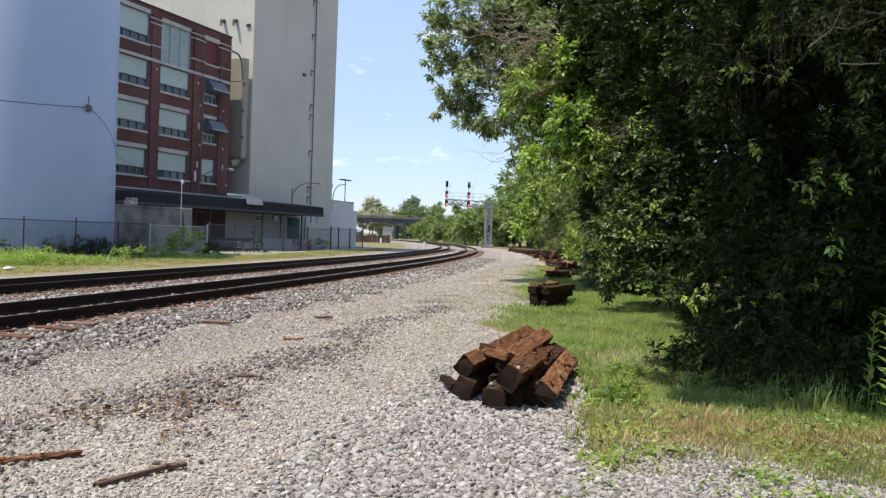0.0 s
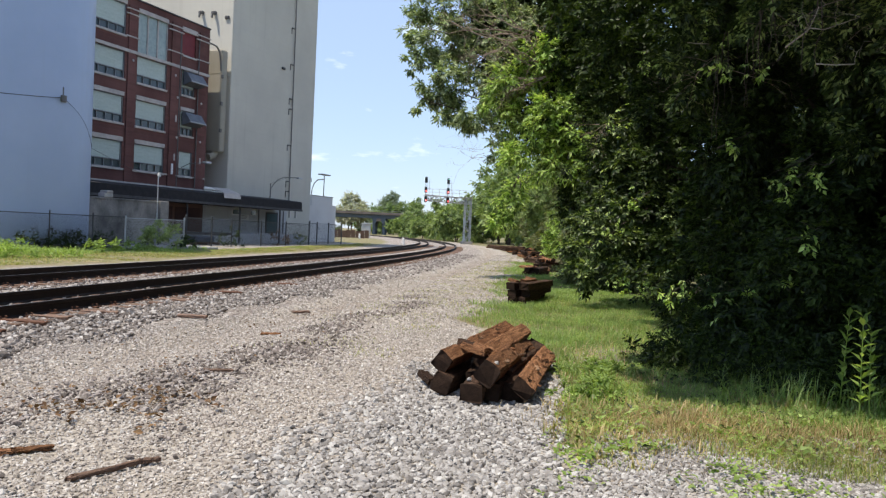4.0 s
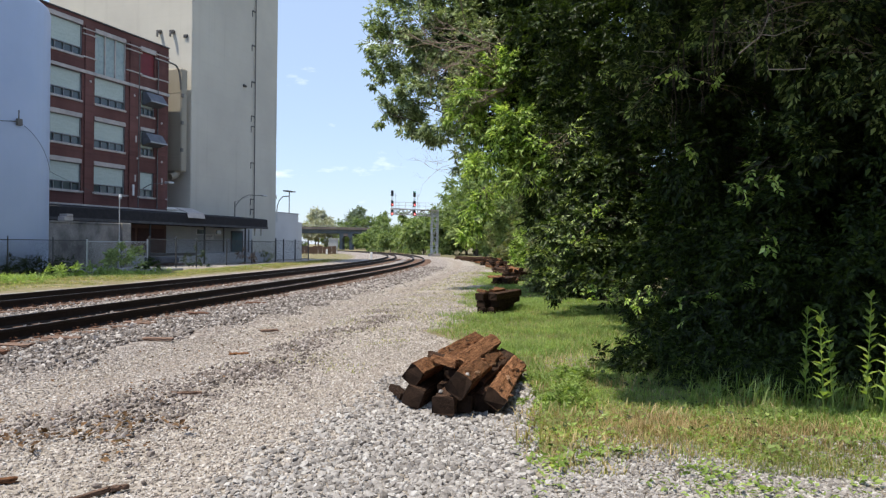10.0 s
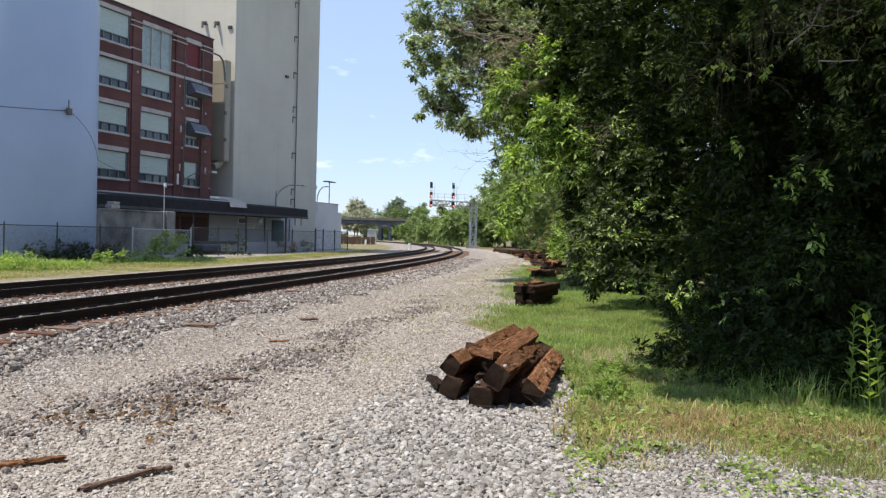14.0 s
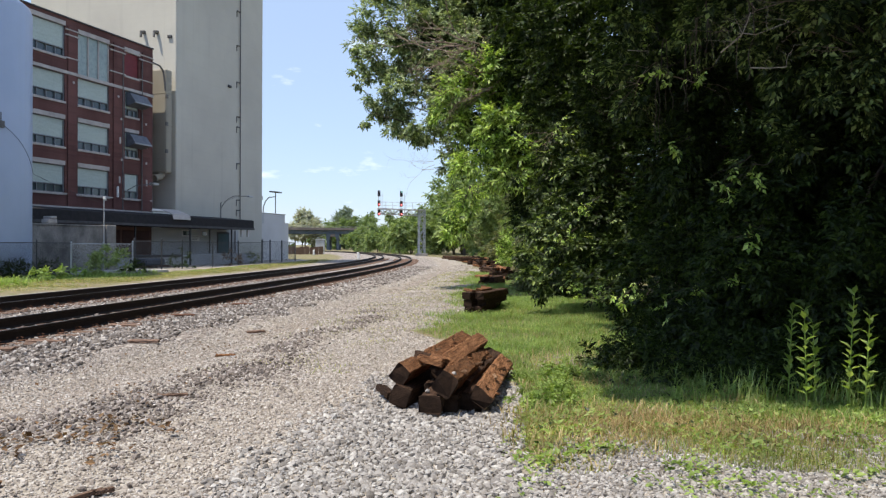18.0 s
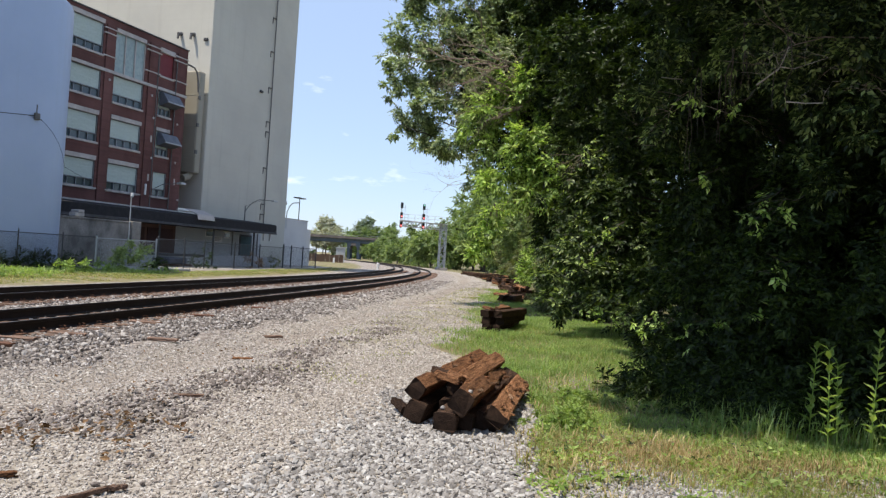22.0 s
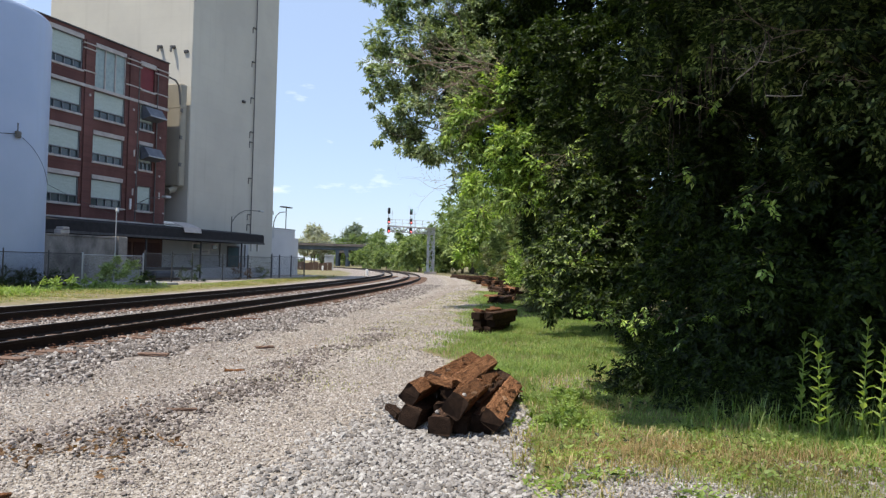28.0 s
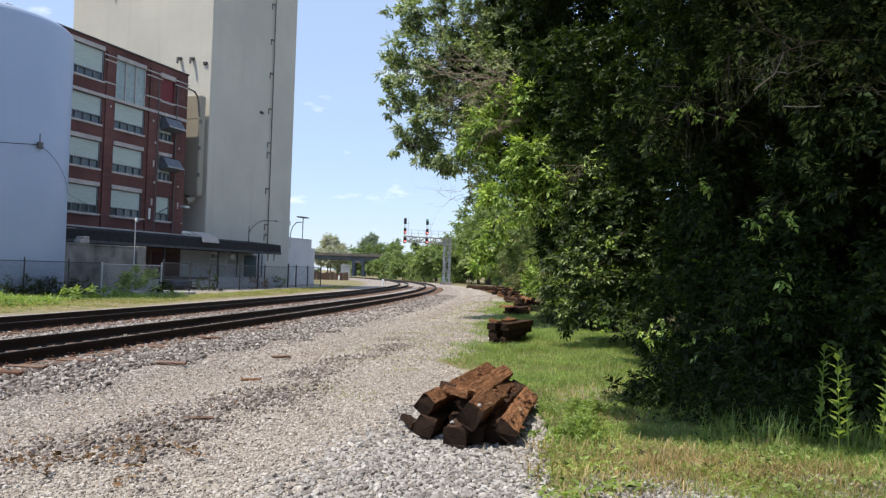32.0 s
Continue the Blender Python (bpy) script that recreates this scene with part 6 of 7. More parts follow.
# splinters lying on the tilted upper faces of three ties: foot of the strip, run along it, drop across it
for k, (x0, y0, z0, run, slope) in enumerate(((-2.66, 7.9, 0.52, 1.5, -0.7), (-2.18, 7.3, 0.42, 1.7, -0.55), (-1.92, 7.5, 0.25, 2.0, -0.7))):
    for i in range(6):
        u, v = rnd.uniform(0, run), rnd.uniform(0, 0.13)
        s = part("bark_chip", tie_shape(rnd.uniform(0.05, 0.13), rnd.uniform(0.012, 0.03), 0.012, 600 + 20 * k + i), M_DRYCHIP if i % 3 == 0 else M_OLDTIE)
        s.matrix_world = pose(x0 + v - 0.1 * u, y0 + u, z0 + slope * v + 0.025, rnd.uniform(-8, 8), 34, rnd.uniform(-30, 40))
        tagged(s, "splinter broken off an old railroad tie", "wood scrap", "pile of old ties by the road")
for x, y, z, r in ((-2.42, 7.14, 0.25, 25), (-2.16, 7.2, 0.42, 70)):
    chip = part("stone_chip", G().add([tuple(Vector(p) * (0.026 + 0.008 * math.sin(5 * i + r))) for i, p in enumerate(ICO_V)], [tuple(f) for f in ICO_F]), M_STONE)
    chip.matrix_world = pose(x, y, z, 0, 8, r)
    tagged(chip, "pale stone chip lying on a tie", "stone", "")

# the row of smaller piles along the grass: middle, turn, columns, layers, disorder, wood
seed = 100
for k, (cx, cy, rz, cols, rows, wild, grp) in enumerate((
        (-5.0, 19.3, -2, 2, 3, 0.12, "second pile of ties"), (-8.15, 32.5, -1, 2, 2, 0.3, "third pile of ties"), (-9.3, 37.2, 55, 3, 1, 0.8, "loose ties between the piles"),
        (-9.7, 40.6, 20, 3, 3, 1.0, "fourth pile of ties"), (-11.2, 45.0, 50, 3, 2, 1.2, "ragged pile of ties"), (-12.7, 50.0, 15, 4, 2, 1.0, "fifth pile of ties"), (-15.0, 57.5, 40, 4, 3, 1.0, "sixth pile of ties"),
        (-17.6, 65.0, 20, 5, 3, 1.0, "seventh pile of ties"), (-19.6, 71.0, 70, 4, 3, 1.2, "eighth pile of ties"), (-22.3, 77.5, 45, 5, 3, 1.0, "ninth pile of ties"), (-25.2, 84.0, 60, 5, 2, 1.0, "tenth pile of ties"), (-28.0, 91.0, 70, 4, 2, 1.0, "last pile of ties"))):
    rng = random.Random(k + 5)
    a = radians(rz)
    for i in range(cols * rows):
        seed += 1
        row, col = divmod(i, cols)
        off = (col - (cols - 1) / 2 + 0.3 * (row % 2)) * 0.25 + rng.uniform(-0.05, 0.05) * (1 + wild)
        al = rng.uniform(-0.3, 0.3) * (0.3 + wild)
        x = cx + off * math.cos(a) - al * math.sin(a)
        y = cy + off * math.sin(a) + al * math.cos(a)
        old_tie(x, y, 0.10 + 0.17 * row, rng.uniform(-3, 3) * wild, rng.uniform(-14, 14) * wild, rz + rng.uniform(-20, 20) * wild, rng.uniform(2.1, 2.5), 0.22, 0.17, seed=seed,
                mat=M_OLDTIE if k > 1 and rng.random() < 0.25 else M_DARKTIE, group=grp, label="old dark railroad tie stacked beside the grass")
for i, (x, y, z, r) in enumerate(((-5.25, 18.7, 0.54, 40), (-5.0, 19.2, 0.55, -20), (-5.15, 19.7, 0.55, 15), (-8.2, 32.0, 0.38, 30))):
    s = part("tie_fragment", tie_shape(0.5, 0.14, 0.08, 700 + i), M_OLDTIE)
    s.matrix_world = pose(x, y, z, 3, 8, r)
    tagged(s, "broken tie end lying on the second pile" if i < 3 else "broken tie end lying on the third pile", "wood scrap")


# ---- scraps lying on the gravel ----
def plank(x, y, ln, w, h, rz, label, seed, mat=None, z=0.02, tilt=0):
    t = part("wood_scrap", tie_shape(ln, w, h, seed), mat or M_OLDTIE)
    t.matrix_world = pose(x, y, float(lift(np.array(x), np.array(y))) + h / 2 + z - 0.01, tilt, 3, rz)
    return tagged(t, label, "wood scrap")


M_DRYWOOD = mottled("reddish_splintered_wood", (0.15, 0.095, 0.07), (0.25, 0.165, 0.125), rough=0.9, scale=6, fine=50, stretch=(8, 1, 8), bump=0.6)
plank(-3.86, 3.98, 0.56, 0.034, 0.03, -14, "dark mossy stick lying on the gravel", 201, M_TIE, 0.025)
plank(-3.76, 4.26, 0.12, 0.035, 0.028, -34, "dark mossy stick lying on the gravel", 202, M_TIE, 0.03)
plank(-6.76, 10.2, 0.28, 0.06, 0.025, -58, "flat reddish-brown wood splinter on the gravel", 203)
plank(-5.42, 7.17, 0.30, 0.05, 0.025, -55, "flat weathered wood splinter on the gravel", 204, M_TIE)
plank(-4.62, 3.98, 0.34, 0.06, 0.03, -38, "dark bark strip on the ballast", 205)
plank(-4.75, 3.8, 0.26, 0.05, 0.03, -40, "dark bark strip on the ballast", 206)
for i, (x, y, ln, rz) in enumerate(((-10.0, 8.9, 0.7, -75), (-9.8, 8.3, 0.8, -80), (-9.95, 9.9, 0.6, -70), (-9.6, 7.4, 0.9, -82), (-10.5, 12.4, 0.6, -72), (-10.8, 14.6, 0.5, -60), (-8.6, 10.6, 0.5, -75), (-11.3, 17.8, 0.5, -70), (-8.2, 13.4, 0.35, -40))):
    plank(x, y, ln, 0.12, 0.04, rz, "splintered reddish plank lying on the ballast shoulder", 210 + i, M_RUST if i % 2 else M_DRYWOOD, 0.03)
lit = thing("litter_bag", "crumpled white plastic bag in the grass", "litter", (-22.7, 17.6, 0.1))
g = G()
g.add([tuple(Vector(p) * 0.15 * (1 + 0.3 * math.sin(7 * i))) for i, p in enumerate(ICO_V)], [tuple(f) for f in ICO_F])
part("bag", g, M_PLASTICWHITE, lit).scale = (1.0, 1.3, 0.45)
leafy = thing("dry_leaf", "curled yellow leaf lying on the road", "leaf", (-5.15, 15.6, 0.03), 30)
part("blade", G().add([(-0.12, 0, 0), (0, -0.05, 0.02), (0.14, 0, 0.03), (0, 0.06, 0.02)], [(0, 1, 2), (0, 2, 3)]), M_DRYGRASS, leafy)


# ---- grass, weeds, shrubs ----
M_STRIPGRASS = leaf_material("half_dry_grass_blade", (0.20, 0.235, 0.075), (0.31, 0.32, 0.12), (0.46, 0.40, 0.22), 0.15, 0.35)
def blades(name, x, y, h, mat, label, lean=1.0, wide=0.006, z=None):
    n = len(x)
    z = lift(x, y) if z is None else z
    a = RNG.uniform(0, 2 * math.pi, n)
    d = np.stack([np.cos(a), np.sin(a), np.zeros(n)], 1)
    s = np.stack([-np.sin(a), np.cos(a), np.zeros(n)], 1)
    b = np.stack([x, y, z - 0.01], 1)
    k = RNG.uniform(0.2, 1, n)[:, None] * lean
    hh, w = h[:, None], wide * RNG.uniform(0.7, 1.4, (n, 1))
    up = np.array([0, 0, 1.0])
    m = b + up * hh * 0.55 + d * hh * k * 0.35
    t = b + up * hh * (1 - 0.25 * k) + d * hh * k
    v = np.stack([b - s * w, b + s * w, m + s * w * 0.8, m - s * w * 0.8, t], 1).reshape(-1, 3)
    f = (np.array([(0, 1, 2), (0, 2, 3), (3, 2, 4)])[None] + 5 * np.arange(n)[:, None, None]).reshape(-1, 3)
    return tagged(new(name, np_mesh(name, v, f, mat)), label, "grass", kind="stuff")


def scatter(n, x0, x1, y0, y1, keep):
    x, y = RNG.uniform(x0, x1, n), RNG.uniform(y0, y1, n)
    ok = keep(x, y)
    return x[ok], y[ok]


def clumpy(x, y, s=1.7):
    return 0.5 + 0.25 * np.sin(s * x + 1.1 * np.sin(0.9 * s * y)) + 0.25 * np.sin(1.3 * s * y + 1.7 * np.sin(0.7 * s * x))


def verge(x, y):
    return (x > edge_x(y) + 0.35 * (clumpy(x, y, 5) - 0.4)) & (y > 6.0 + 0.9 * clumpy(x, y, 3) - 0.9 * (x < -0.5)) & (RNG.random(len(x)) > 0.85 * np.exp(-((x + 1.75) / 0.5) ** 2 - ((y - 11.2) / 1.2) ** 2))


x, y = scatter(52000, -4, 3.0, 5.0, 13, lambda x, y: verge(x, y) & (RNG.random(len(x)) < np.clip((x - edge_x(y)) / 0.8 + 0.25, 0, 1)) & (RNG.random(len(x)) < np.clip(0.12 * y - 0.6 + 0.7 * clumpy(x, y, 2.0), 0.1, 1)))
blades("grass", x, y, RNG.uniform(0.03, 0.10, len(x)) * (0.5 + 0.9 * clumpy(x, y)), M_GRASS, "short green grass on the road verge")
x, y = scatter(24000, -3.5, 2.5, 5.0, 11.5, lambda x, y: verge(x, y) & (RNG.random(len(x)) < np.clip(2.1 - 0.19 * y - 0.7 * clumpy(x, y, 2.5), 0.02, 1)))
blades("dry_grass", x, y, RNG.uniform(0.03, 0.15, len(x)) * (0.4 + clumpy(x, y, 3.3)), M_DRYGRASS, "drying straw-coloured grass on the road verge")
x, y = scatter(110000, -14, 2.5, 12.0, 45, lambda x, y: (RNG.random(len(x)) < np.clip((x - edge_x(y)) / 1.4, 0, 1)) & (x < edge_x(y) + 4.5))
blades("grass", x, y, RNG.uniform(0.04, 0.11, len(x)), M_GRASS, "green grass under the trackside trees", wide=0.007)
x, y = scatter(9500, -0.7, 3.2, 8.3, 15, lambda x, y: RNG.random(len(x)) < np.clip((x + 0.9 - 0.16 * (12 - y)) * 0.7 + 0.5 * clumpy(x, y, 3) - 0.25, 0, 0.9))
blades("tall_grass", x, y, RNG.uniform(0.12, 0.42, len(x)), M_GRASS, "tall shaded grass under the trees", 0.8, 0.006)
x, y = scatter(60000, -14, -1, 9, 48, lambda x, y: (np.abs(offset(x, y) + 4.9) < 1.3) & (clumpy(x, y, 2.2) + 0.4 * RNG.random(len(x)) > 0.95 - 0.011 * y))
blades("grass", x, y, RNG.uniform(0.03, 0.08, len(x)), M_STRIPGRASS, "thin tufts of grass down the road's middle", wide=0.005)
x, y = scatter(60000, -16, -4.0, 15, 46, lambda x, y: (x > edge_x(y) - 0.7 * clumpy(x, y, 1.1)) & (x < edge_x(y) + 1.4))
blades("grass", x, y, RNG.uniform(0.06, 0.2, len(x)), M_GRASS, "lush green grass round the piles of ties", 0.9, 0.006)
def strip(n, u0, u1, y0, y1):
    """Places along the unmown strip between tracks and fence, u metres from the near rail."""
    u, y = RNG.uniform(u0, u1, n), RNG.uniform(y0, y1, n)
    x = rail_x(y) - u * np.sqrt(1 + rail_slope(y) ** 2)
    ok = ((y < 34) | (x > -28.9 - 0.24 * np.clip(y - 36.6, 0, 60))) & (u > 8.7 + 1.0 * clumpy(x, y, 1.2))
    return x[ok], y[ok], u[ok]


x, y, u = strip(110000, 8.7, 16, 9, 70)
k = RNG.random(len(x)) < 1.5 * clumpy(x, y, 0.9) - 0.2
blades("grass", x[k], y[k], RNG.uniform(0.03, 0.12, len(x[k])), M_STRIPGRASS, "patchy yellow-green grass between fence and tracks", wide=0.009)
k = RNG.random(len(x)) < np.clip(0.17 * (u - 9.9), 0, 1) * (0.1 + clumpy(x, y, 0.6))
blades("grass", x[k], y[k], RNG.uniform(0.04, 0.15, len(x[k])), M_GRASS, "greener grass towards the fence", wide=0.010)
k = (RNG.random(len(x)) < 0.4) & (clumpy(x, y, 1.7) > 0.45)
blades("dry_grass", x[k], y[k], RNG.uniform(0.03, 0.10, len(x[k])), M_DRYGRASS, "straw-coloured grass between fence and tracks", wide=0.009)
x, y = scatter(30000, -90, -30, 60, 150, lambda x, y: (x > -28.9 - 0.24 * np.clip(y - 36.6, 0, 60)) & (offset(x, y) > 9) & (offset(x, y) < 26))
blades("grass", x, y, RNG.uniform(0.06, 0.25, len(x)), M_STRIPGRASS, "far trackside grass beyond the yard", wide=0.03)


def beyond(x, y):
    return (RNG.random(len(x)) < np.clip((x - edge_x(y)) / 1.5, 0, 1) ** 0.7) & (RNG.random(len(x)) > 0.95 * np.exp(-((x + 1.8) / 0.75) ** 2 - ((y - 11.2) / 1.5) ** 2))


x, y = scatter(90000, -6.0, 1.0, 9.5, 24, beyond)
blades("grass", x, y, RNG.uniform(0.06, 0.22, len(x)) * (0.4 + 0.6 * clumpy(x, y, 2.3)), M_GRASS, "fresh green grass beyond the pile of ties", 0.9, 0.0035)
x, y = scatter(14000, -5.5, 1.0, 9.5, 20, beyond)
blades("grass", x, y, RNG.uniform(0.04, 0.14, len(x)) * (0.5 + 0.8 * clumpy(x, y, 2.7)), M_STRIPGRASS, "yellowing grass beyond the pile of ties", wide=0.005)
x, y = scatter(70000, -16, -3.4, 15, 48, lambda x, y: (x > edge_x(y) - 1.9) & (x < edge_x(y) + 0.8) & (RNG.random(len(x)) < np.clip(1.5 * clumpy(x, y, 1.6) - 0.55 + 0.35 * (x - edge_x(y)), 0, 1)))
blades("grass", x, y, RNG.uniform(0.03, 0.10, len(x)), M_STRIPGRASS, "ragged grass creeping onto the road", wide=0.007)
x, y = scatter(700, -2.6, -1.2, 9.8, 12.6, lambda x, y: np.exp(-((x + 1.8) / 0.6) ** 2 - ((y - 11.2) / 1.2) ** 2) > RNG.random(len(x)))
blades("dead_stalks", x, y, RNG.uniform(0.06, 0.25, len(x)), M_DRYGRASS, "dead straw stalks on the bare patch", 0.9, 0.004)
x, y = scatter(22000, -31, -19, 12, 40, lambda x, y: (offset(x, y) > 11.5) & (x < -26.3 + 0.6 * np.sin(y)) & (clumpy(x, y, 0.8) > 0.3 + 0.02 * (y - 12)))
blades("grass", x, y, RNG.uniform(0.1, 0.35, len(x)), M_WEED, "lush green grass along the fence", wide=0.016)
x, y = scatter(9000, -30.2, -22.5, 12, 26, lambda x, y: (x < -25.0 + 1.0 * np.sin(0.6 * y)) & (y < 22.4 + 1.0 * np.sin(2 * x)))
z = RNG.uniform(0.02, 0.6, len(x)) * (0.35 + 0.65 * clumpy(x, y, 1.5))
out = unit(np.stack([RNG.normal(0, 1, len(x)), RNG.normal(0, 1, len(x)), RNG.uniform(0.2, 1.2, len(x))], 1))
v, fc = sprig_arrays(np.stack([x, y, z], 1), out, 7, 0.09, RNG, 0.0)
tagged(new("weeds", np_mesh("weeds", v, fc, M_WEED)), "lush bright green weeds beside the fence", "weeds", kind="stuff")


M_REDDRY = leaf_material("dried_reddish_leaf", (0.16, 0.10, 0.08), (0.25, 0.17, 0.13), (0.34, 0.25, 0.19), 0.1, 0.2)


def shrub(at, blobs, leaf, per, seed, mat, label, k=7):
    bl = [(at[0] + a, at[1] + b, c, r, r, q) for a, b, c, r, q in blobs]
    return tree("shrub", label, (*at, 0), bl, leaf, per, seed, mat, 0.3, 0.015, 0, k, 0.02)


shrub((-29.5, 32.6), [(0, 0, 0.6, 0.5, 0.6), (0.1, 0.5, 1.0, 0.45, 0.6), (-0.1, 1.9, 0.7, 0.4, 0.7), (0, -0.4, 0.4, 0.4, 0.4)], 0.11, (20, 11), 301, M_SAPLING, "pale green sapling growing by the fence end")
shrub((-29.8, 35.3), [(0, 0, 0.4, 0.35, 0.4), (0.1, 0.8, 0.35, 0.3, 0.3)], 0.14, (14, 9), 302, M_LEAFSHADE, "small ragged shrub at the fence end")
for i, (x, y) in enumerate(((-30.8, 22.7), (-30.8, 26.2), (-30.9, 30.6), (-30.8, 28.8), (-30.8, 27.5))):
    shrub((x, y), [(0, 0, 0.45, 0.55, 0.5), (0.1, 0.7, 0.35, 0.5, 0.4), (0, -0.6, 0.3, 0.45, 0.35)], 0.09, (16, 10), 310 + i, M_LEAFSHADE, "dark scrubby bush at the foot of the fence")
shrub((-12.4, 53.5), [(0, 0, 0.6, 0.5, 0.7), (-0.1, 0.2, 1.5, 0.5, 0.7), (0.1, 0.1, 2.4, 0.4, 0.6)], 0.16, (12, 11), 335, M_LEAF, "bright green sapling behind the row of tie piles")
shrub((-5.3, 27.6), [(0, 0, 0.7, 0.7, 0.8), (0.6, 0.3, 1.3, 0.8, 0.9), (-0.4, 1.5, 0.8, 0.8, 0.8), (0.9, 0.8, 0.6, 0.7, 0.7)], 0.13, (10, 10), 336, M_DULLLEAF, "dull olive undergrowth below the box elder")
shrub((-4.0, 26.2), [(0, 0, 0.7, 0.8, 0.8), (0.6, 0.3, 1.5, 0.9, 1.0), (1.4, 0.2, 0.8, 0.9, 0.9)], 0.13, (10, 10), 337, M_LEAFSHADE, "dark undergrowth below the box elder")
for i, (x, y) in enumerate(((-27.2, 26.7), (-27.9, 28.6), (-28.6, 30.5))):
    shrub((x, y), [(0, 0, 0.25, 0.3, 0.3)], 0.14, (14, 9), 320 + i, M_WEED, "low bright green weed clump")
shrub((-33.3, 44.0), [(0, 0, 0.5, 0.5, 0.6), (0.2, 0.9, 0.7, 0.4, 0.6), (0, 1.6, 0.4, 0.4, 0.4)], 0.12, (9, 7), 350, M_LEAFSHADE, "dark straggly bush against the yard fence")
shrub((-35.3, 53.2), [(0, 0, 0.5, 0.4, 0.6), (0.1, 0.8, 0.8, 0.4, 0.6), (0, 1.5, 0.5, 0.4, 0.5)], 0.12, (8, 7), 351, M_REDDRY, "reddish dried-out bush against the yard fence")
shrub((-36.0, 57.6), [(0, 0, 0.5, 0.4, 0.6), (0.1, 0.7, 0.4, 0.4, 0.4)], 0.12, (9, 7), 352, M_DULLLEAF, "dull green bush against the yard fence")
# low shrub and ground plants by the shaded edge
for i, (x, y) in enumerate(((-1.62, 8.0), (-1.5, 8.5), (-1.45, 9.0), (-1.3, 8.2), (-1.55, 9.6))):
    shrub((x, y), [(0, 0, 0.08, 0.18, 0.12), (0.12, 0.1, 0.1, 0.14, 0.12)], 0.045, (40, 12), 380 + i, M_WEED, "low green weed tuft beside the pile of ties")
shrub((-1.0, 11.1), [(0, 0, 0.12, 0.32, 0.16), (-0.3, 0.15, 0.1, 0.25, 0.12), (0.3, 0.4, 0.22, 0.4, 0.25), (0.5, -0.4, 0.15, 0.35, 0.2)], 0.06, (26, 14), 330, M_LEAFSHADE, "low dark shrub at the edge of the shade")
# Undergrowth whose shade-dark leaves also cover the pale grass behind.
for i, (x, y) in enumerate(((-0.35, 12.3), (0.25, 11.2), (0.45, 10.1), (0.95, 9.6), (1.5, 9.4), (2.1, 9.6), (0.7, 12.4), (1.4, 10.9), (2.3, 10.7), (-0.2, 13.8), (0.8, 14.4), (-0.9, 15.8))):
    shrub((x, y), [(0, 0, 0.45, 0.5, 0.55), (0.25, 0.4, 1.0, 0.55, 0.6), (0.2, 0.1, 1.5, 0.45, 0.5), (-0.25, 0.2, 0.3, 0.4, 0.35)], 0.08, (15, 13), 340 + i, M_LEAFSHADE, "dark leafy undergrowth bush below the trees")


# Low bushes added over the grass to darken the shade's edge.
for i, (x, y) in enumerate(((-0.6, 10.2), (-0.15, 9.7), (0.2, 9.25), (0.6, 9.05), (1.0, 9.0), (0.0, 10.5), (0.5, 9.6), (1.35, 9.1), (-0.7, 10.7), (0.9, 9.4), (1.7, 9.2), (0.25, 9.9))):
    shrub((x, y), [(0, 0, 0.2, 0.3, 0.22), (0.2, 0.2, 0.35, 0.28, 0.25), (-0.2, 0.1, 0.15, 0.25, 0.18)], 0.055, (22, 13), 370 + i, M_LEAFSHADE, "low bush added to deepen the edge of the shade")


def ground_leaves(n, x0, x1, y0, y1, keep, size, mat, label, name="ground_weeds"):
    x, y = scatter(n, x0, x1, y0, y1, keep)
    m = len(x)
    a = RNG.uniform(0, 6.283, m)
    d = unit(np.stack([np.cos(a), np.sin(a), RNG.uniform(0.1, 0.9, m)], 1))
    nr = unit(np.array([0, 0, 1.0]) + RNG.normal(0, 0.3, (m, 3)))
    ln = size * RNG.uniform(0.6, 1.4, m)
    v, f = leaf_arrays(np.stack([x, y, lift(x, y) + RNG.uniform(0.0, 0.07, m)], 1), d, nr, ln, ln * 0.3)
    return tagged(new(name, np_mesh(name, v, f, mat)), label, "weeds", kind="stuff")


ground_leaves(4200, -1.6, 2.6, 4.6, 9.0, lambda x, y: (x > edge_x(y) - 0.1) & (clumpy(x, y, 4) > 0.58), 0.042, M_WEED, "low broad-leaved weeds in the verge")
ground_leaves(2600, -1.2, 2.2, 3.6, 7.4, lambda x, y: clumpy(x, y, 3.6) > 0.68, 0.045, M_WEED, "scattered weeds in the grey gravel")


ground_leaves(4200, -2.2, 1.6, 6.2, 11.5, lambda x, y: (x > edge_x(y)) & (clumpy(x, y, 3.1) + 0.35 * RNG.random(len(x)) > 0.85), 0.05, M_WEED, "leafy weeds tangled in the verge grass")
ground_leaves(3600, -1.4, 2.6, 5.4, 7.8, lambda x, y: (x > edge_x(y)) & (clumpy(x, y, 5.2) > 0.66), 0.06, M_WEED, "clumps of leafy weeds at the edge of the gravel")
ground_leaves(1800, -2.4, 1.2, 6.0, 10.5, lambda x, y: (x > edge_x(y)) & (clumpy(x, y, 4.3) > 0.6), 0.06, M_LEAFMID, "darker ground plants in the verge grass")
M_REDGRASS = leaf_material("rusty_seed_stalk", (0.24, 0.17, 0.08), (0.36, 0.26, 0.14), (0.48, 0.38, 0.22), 0.1, 0.25)
x, y = scatter(4500, -2.0, 1.8, 5.8, 9.8, lambda x, y: (x > edge_x(y)) & (clumpy(x, y, 2.9) + 0.3 * RNG.random(len(x)) > 0.8))
blades("seed_stalks", x, y, RNG.uniform(0.06, 0.2, len(x)), M_REDGRASS, "reddish-brown seed stalks in the verge", 0.9, 0.0022)
x, y = RNG.normal(-0.45, 0.5, 3600), RNG.normal(7.0, 0.45, 3600)
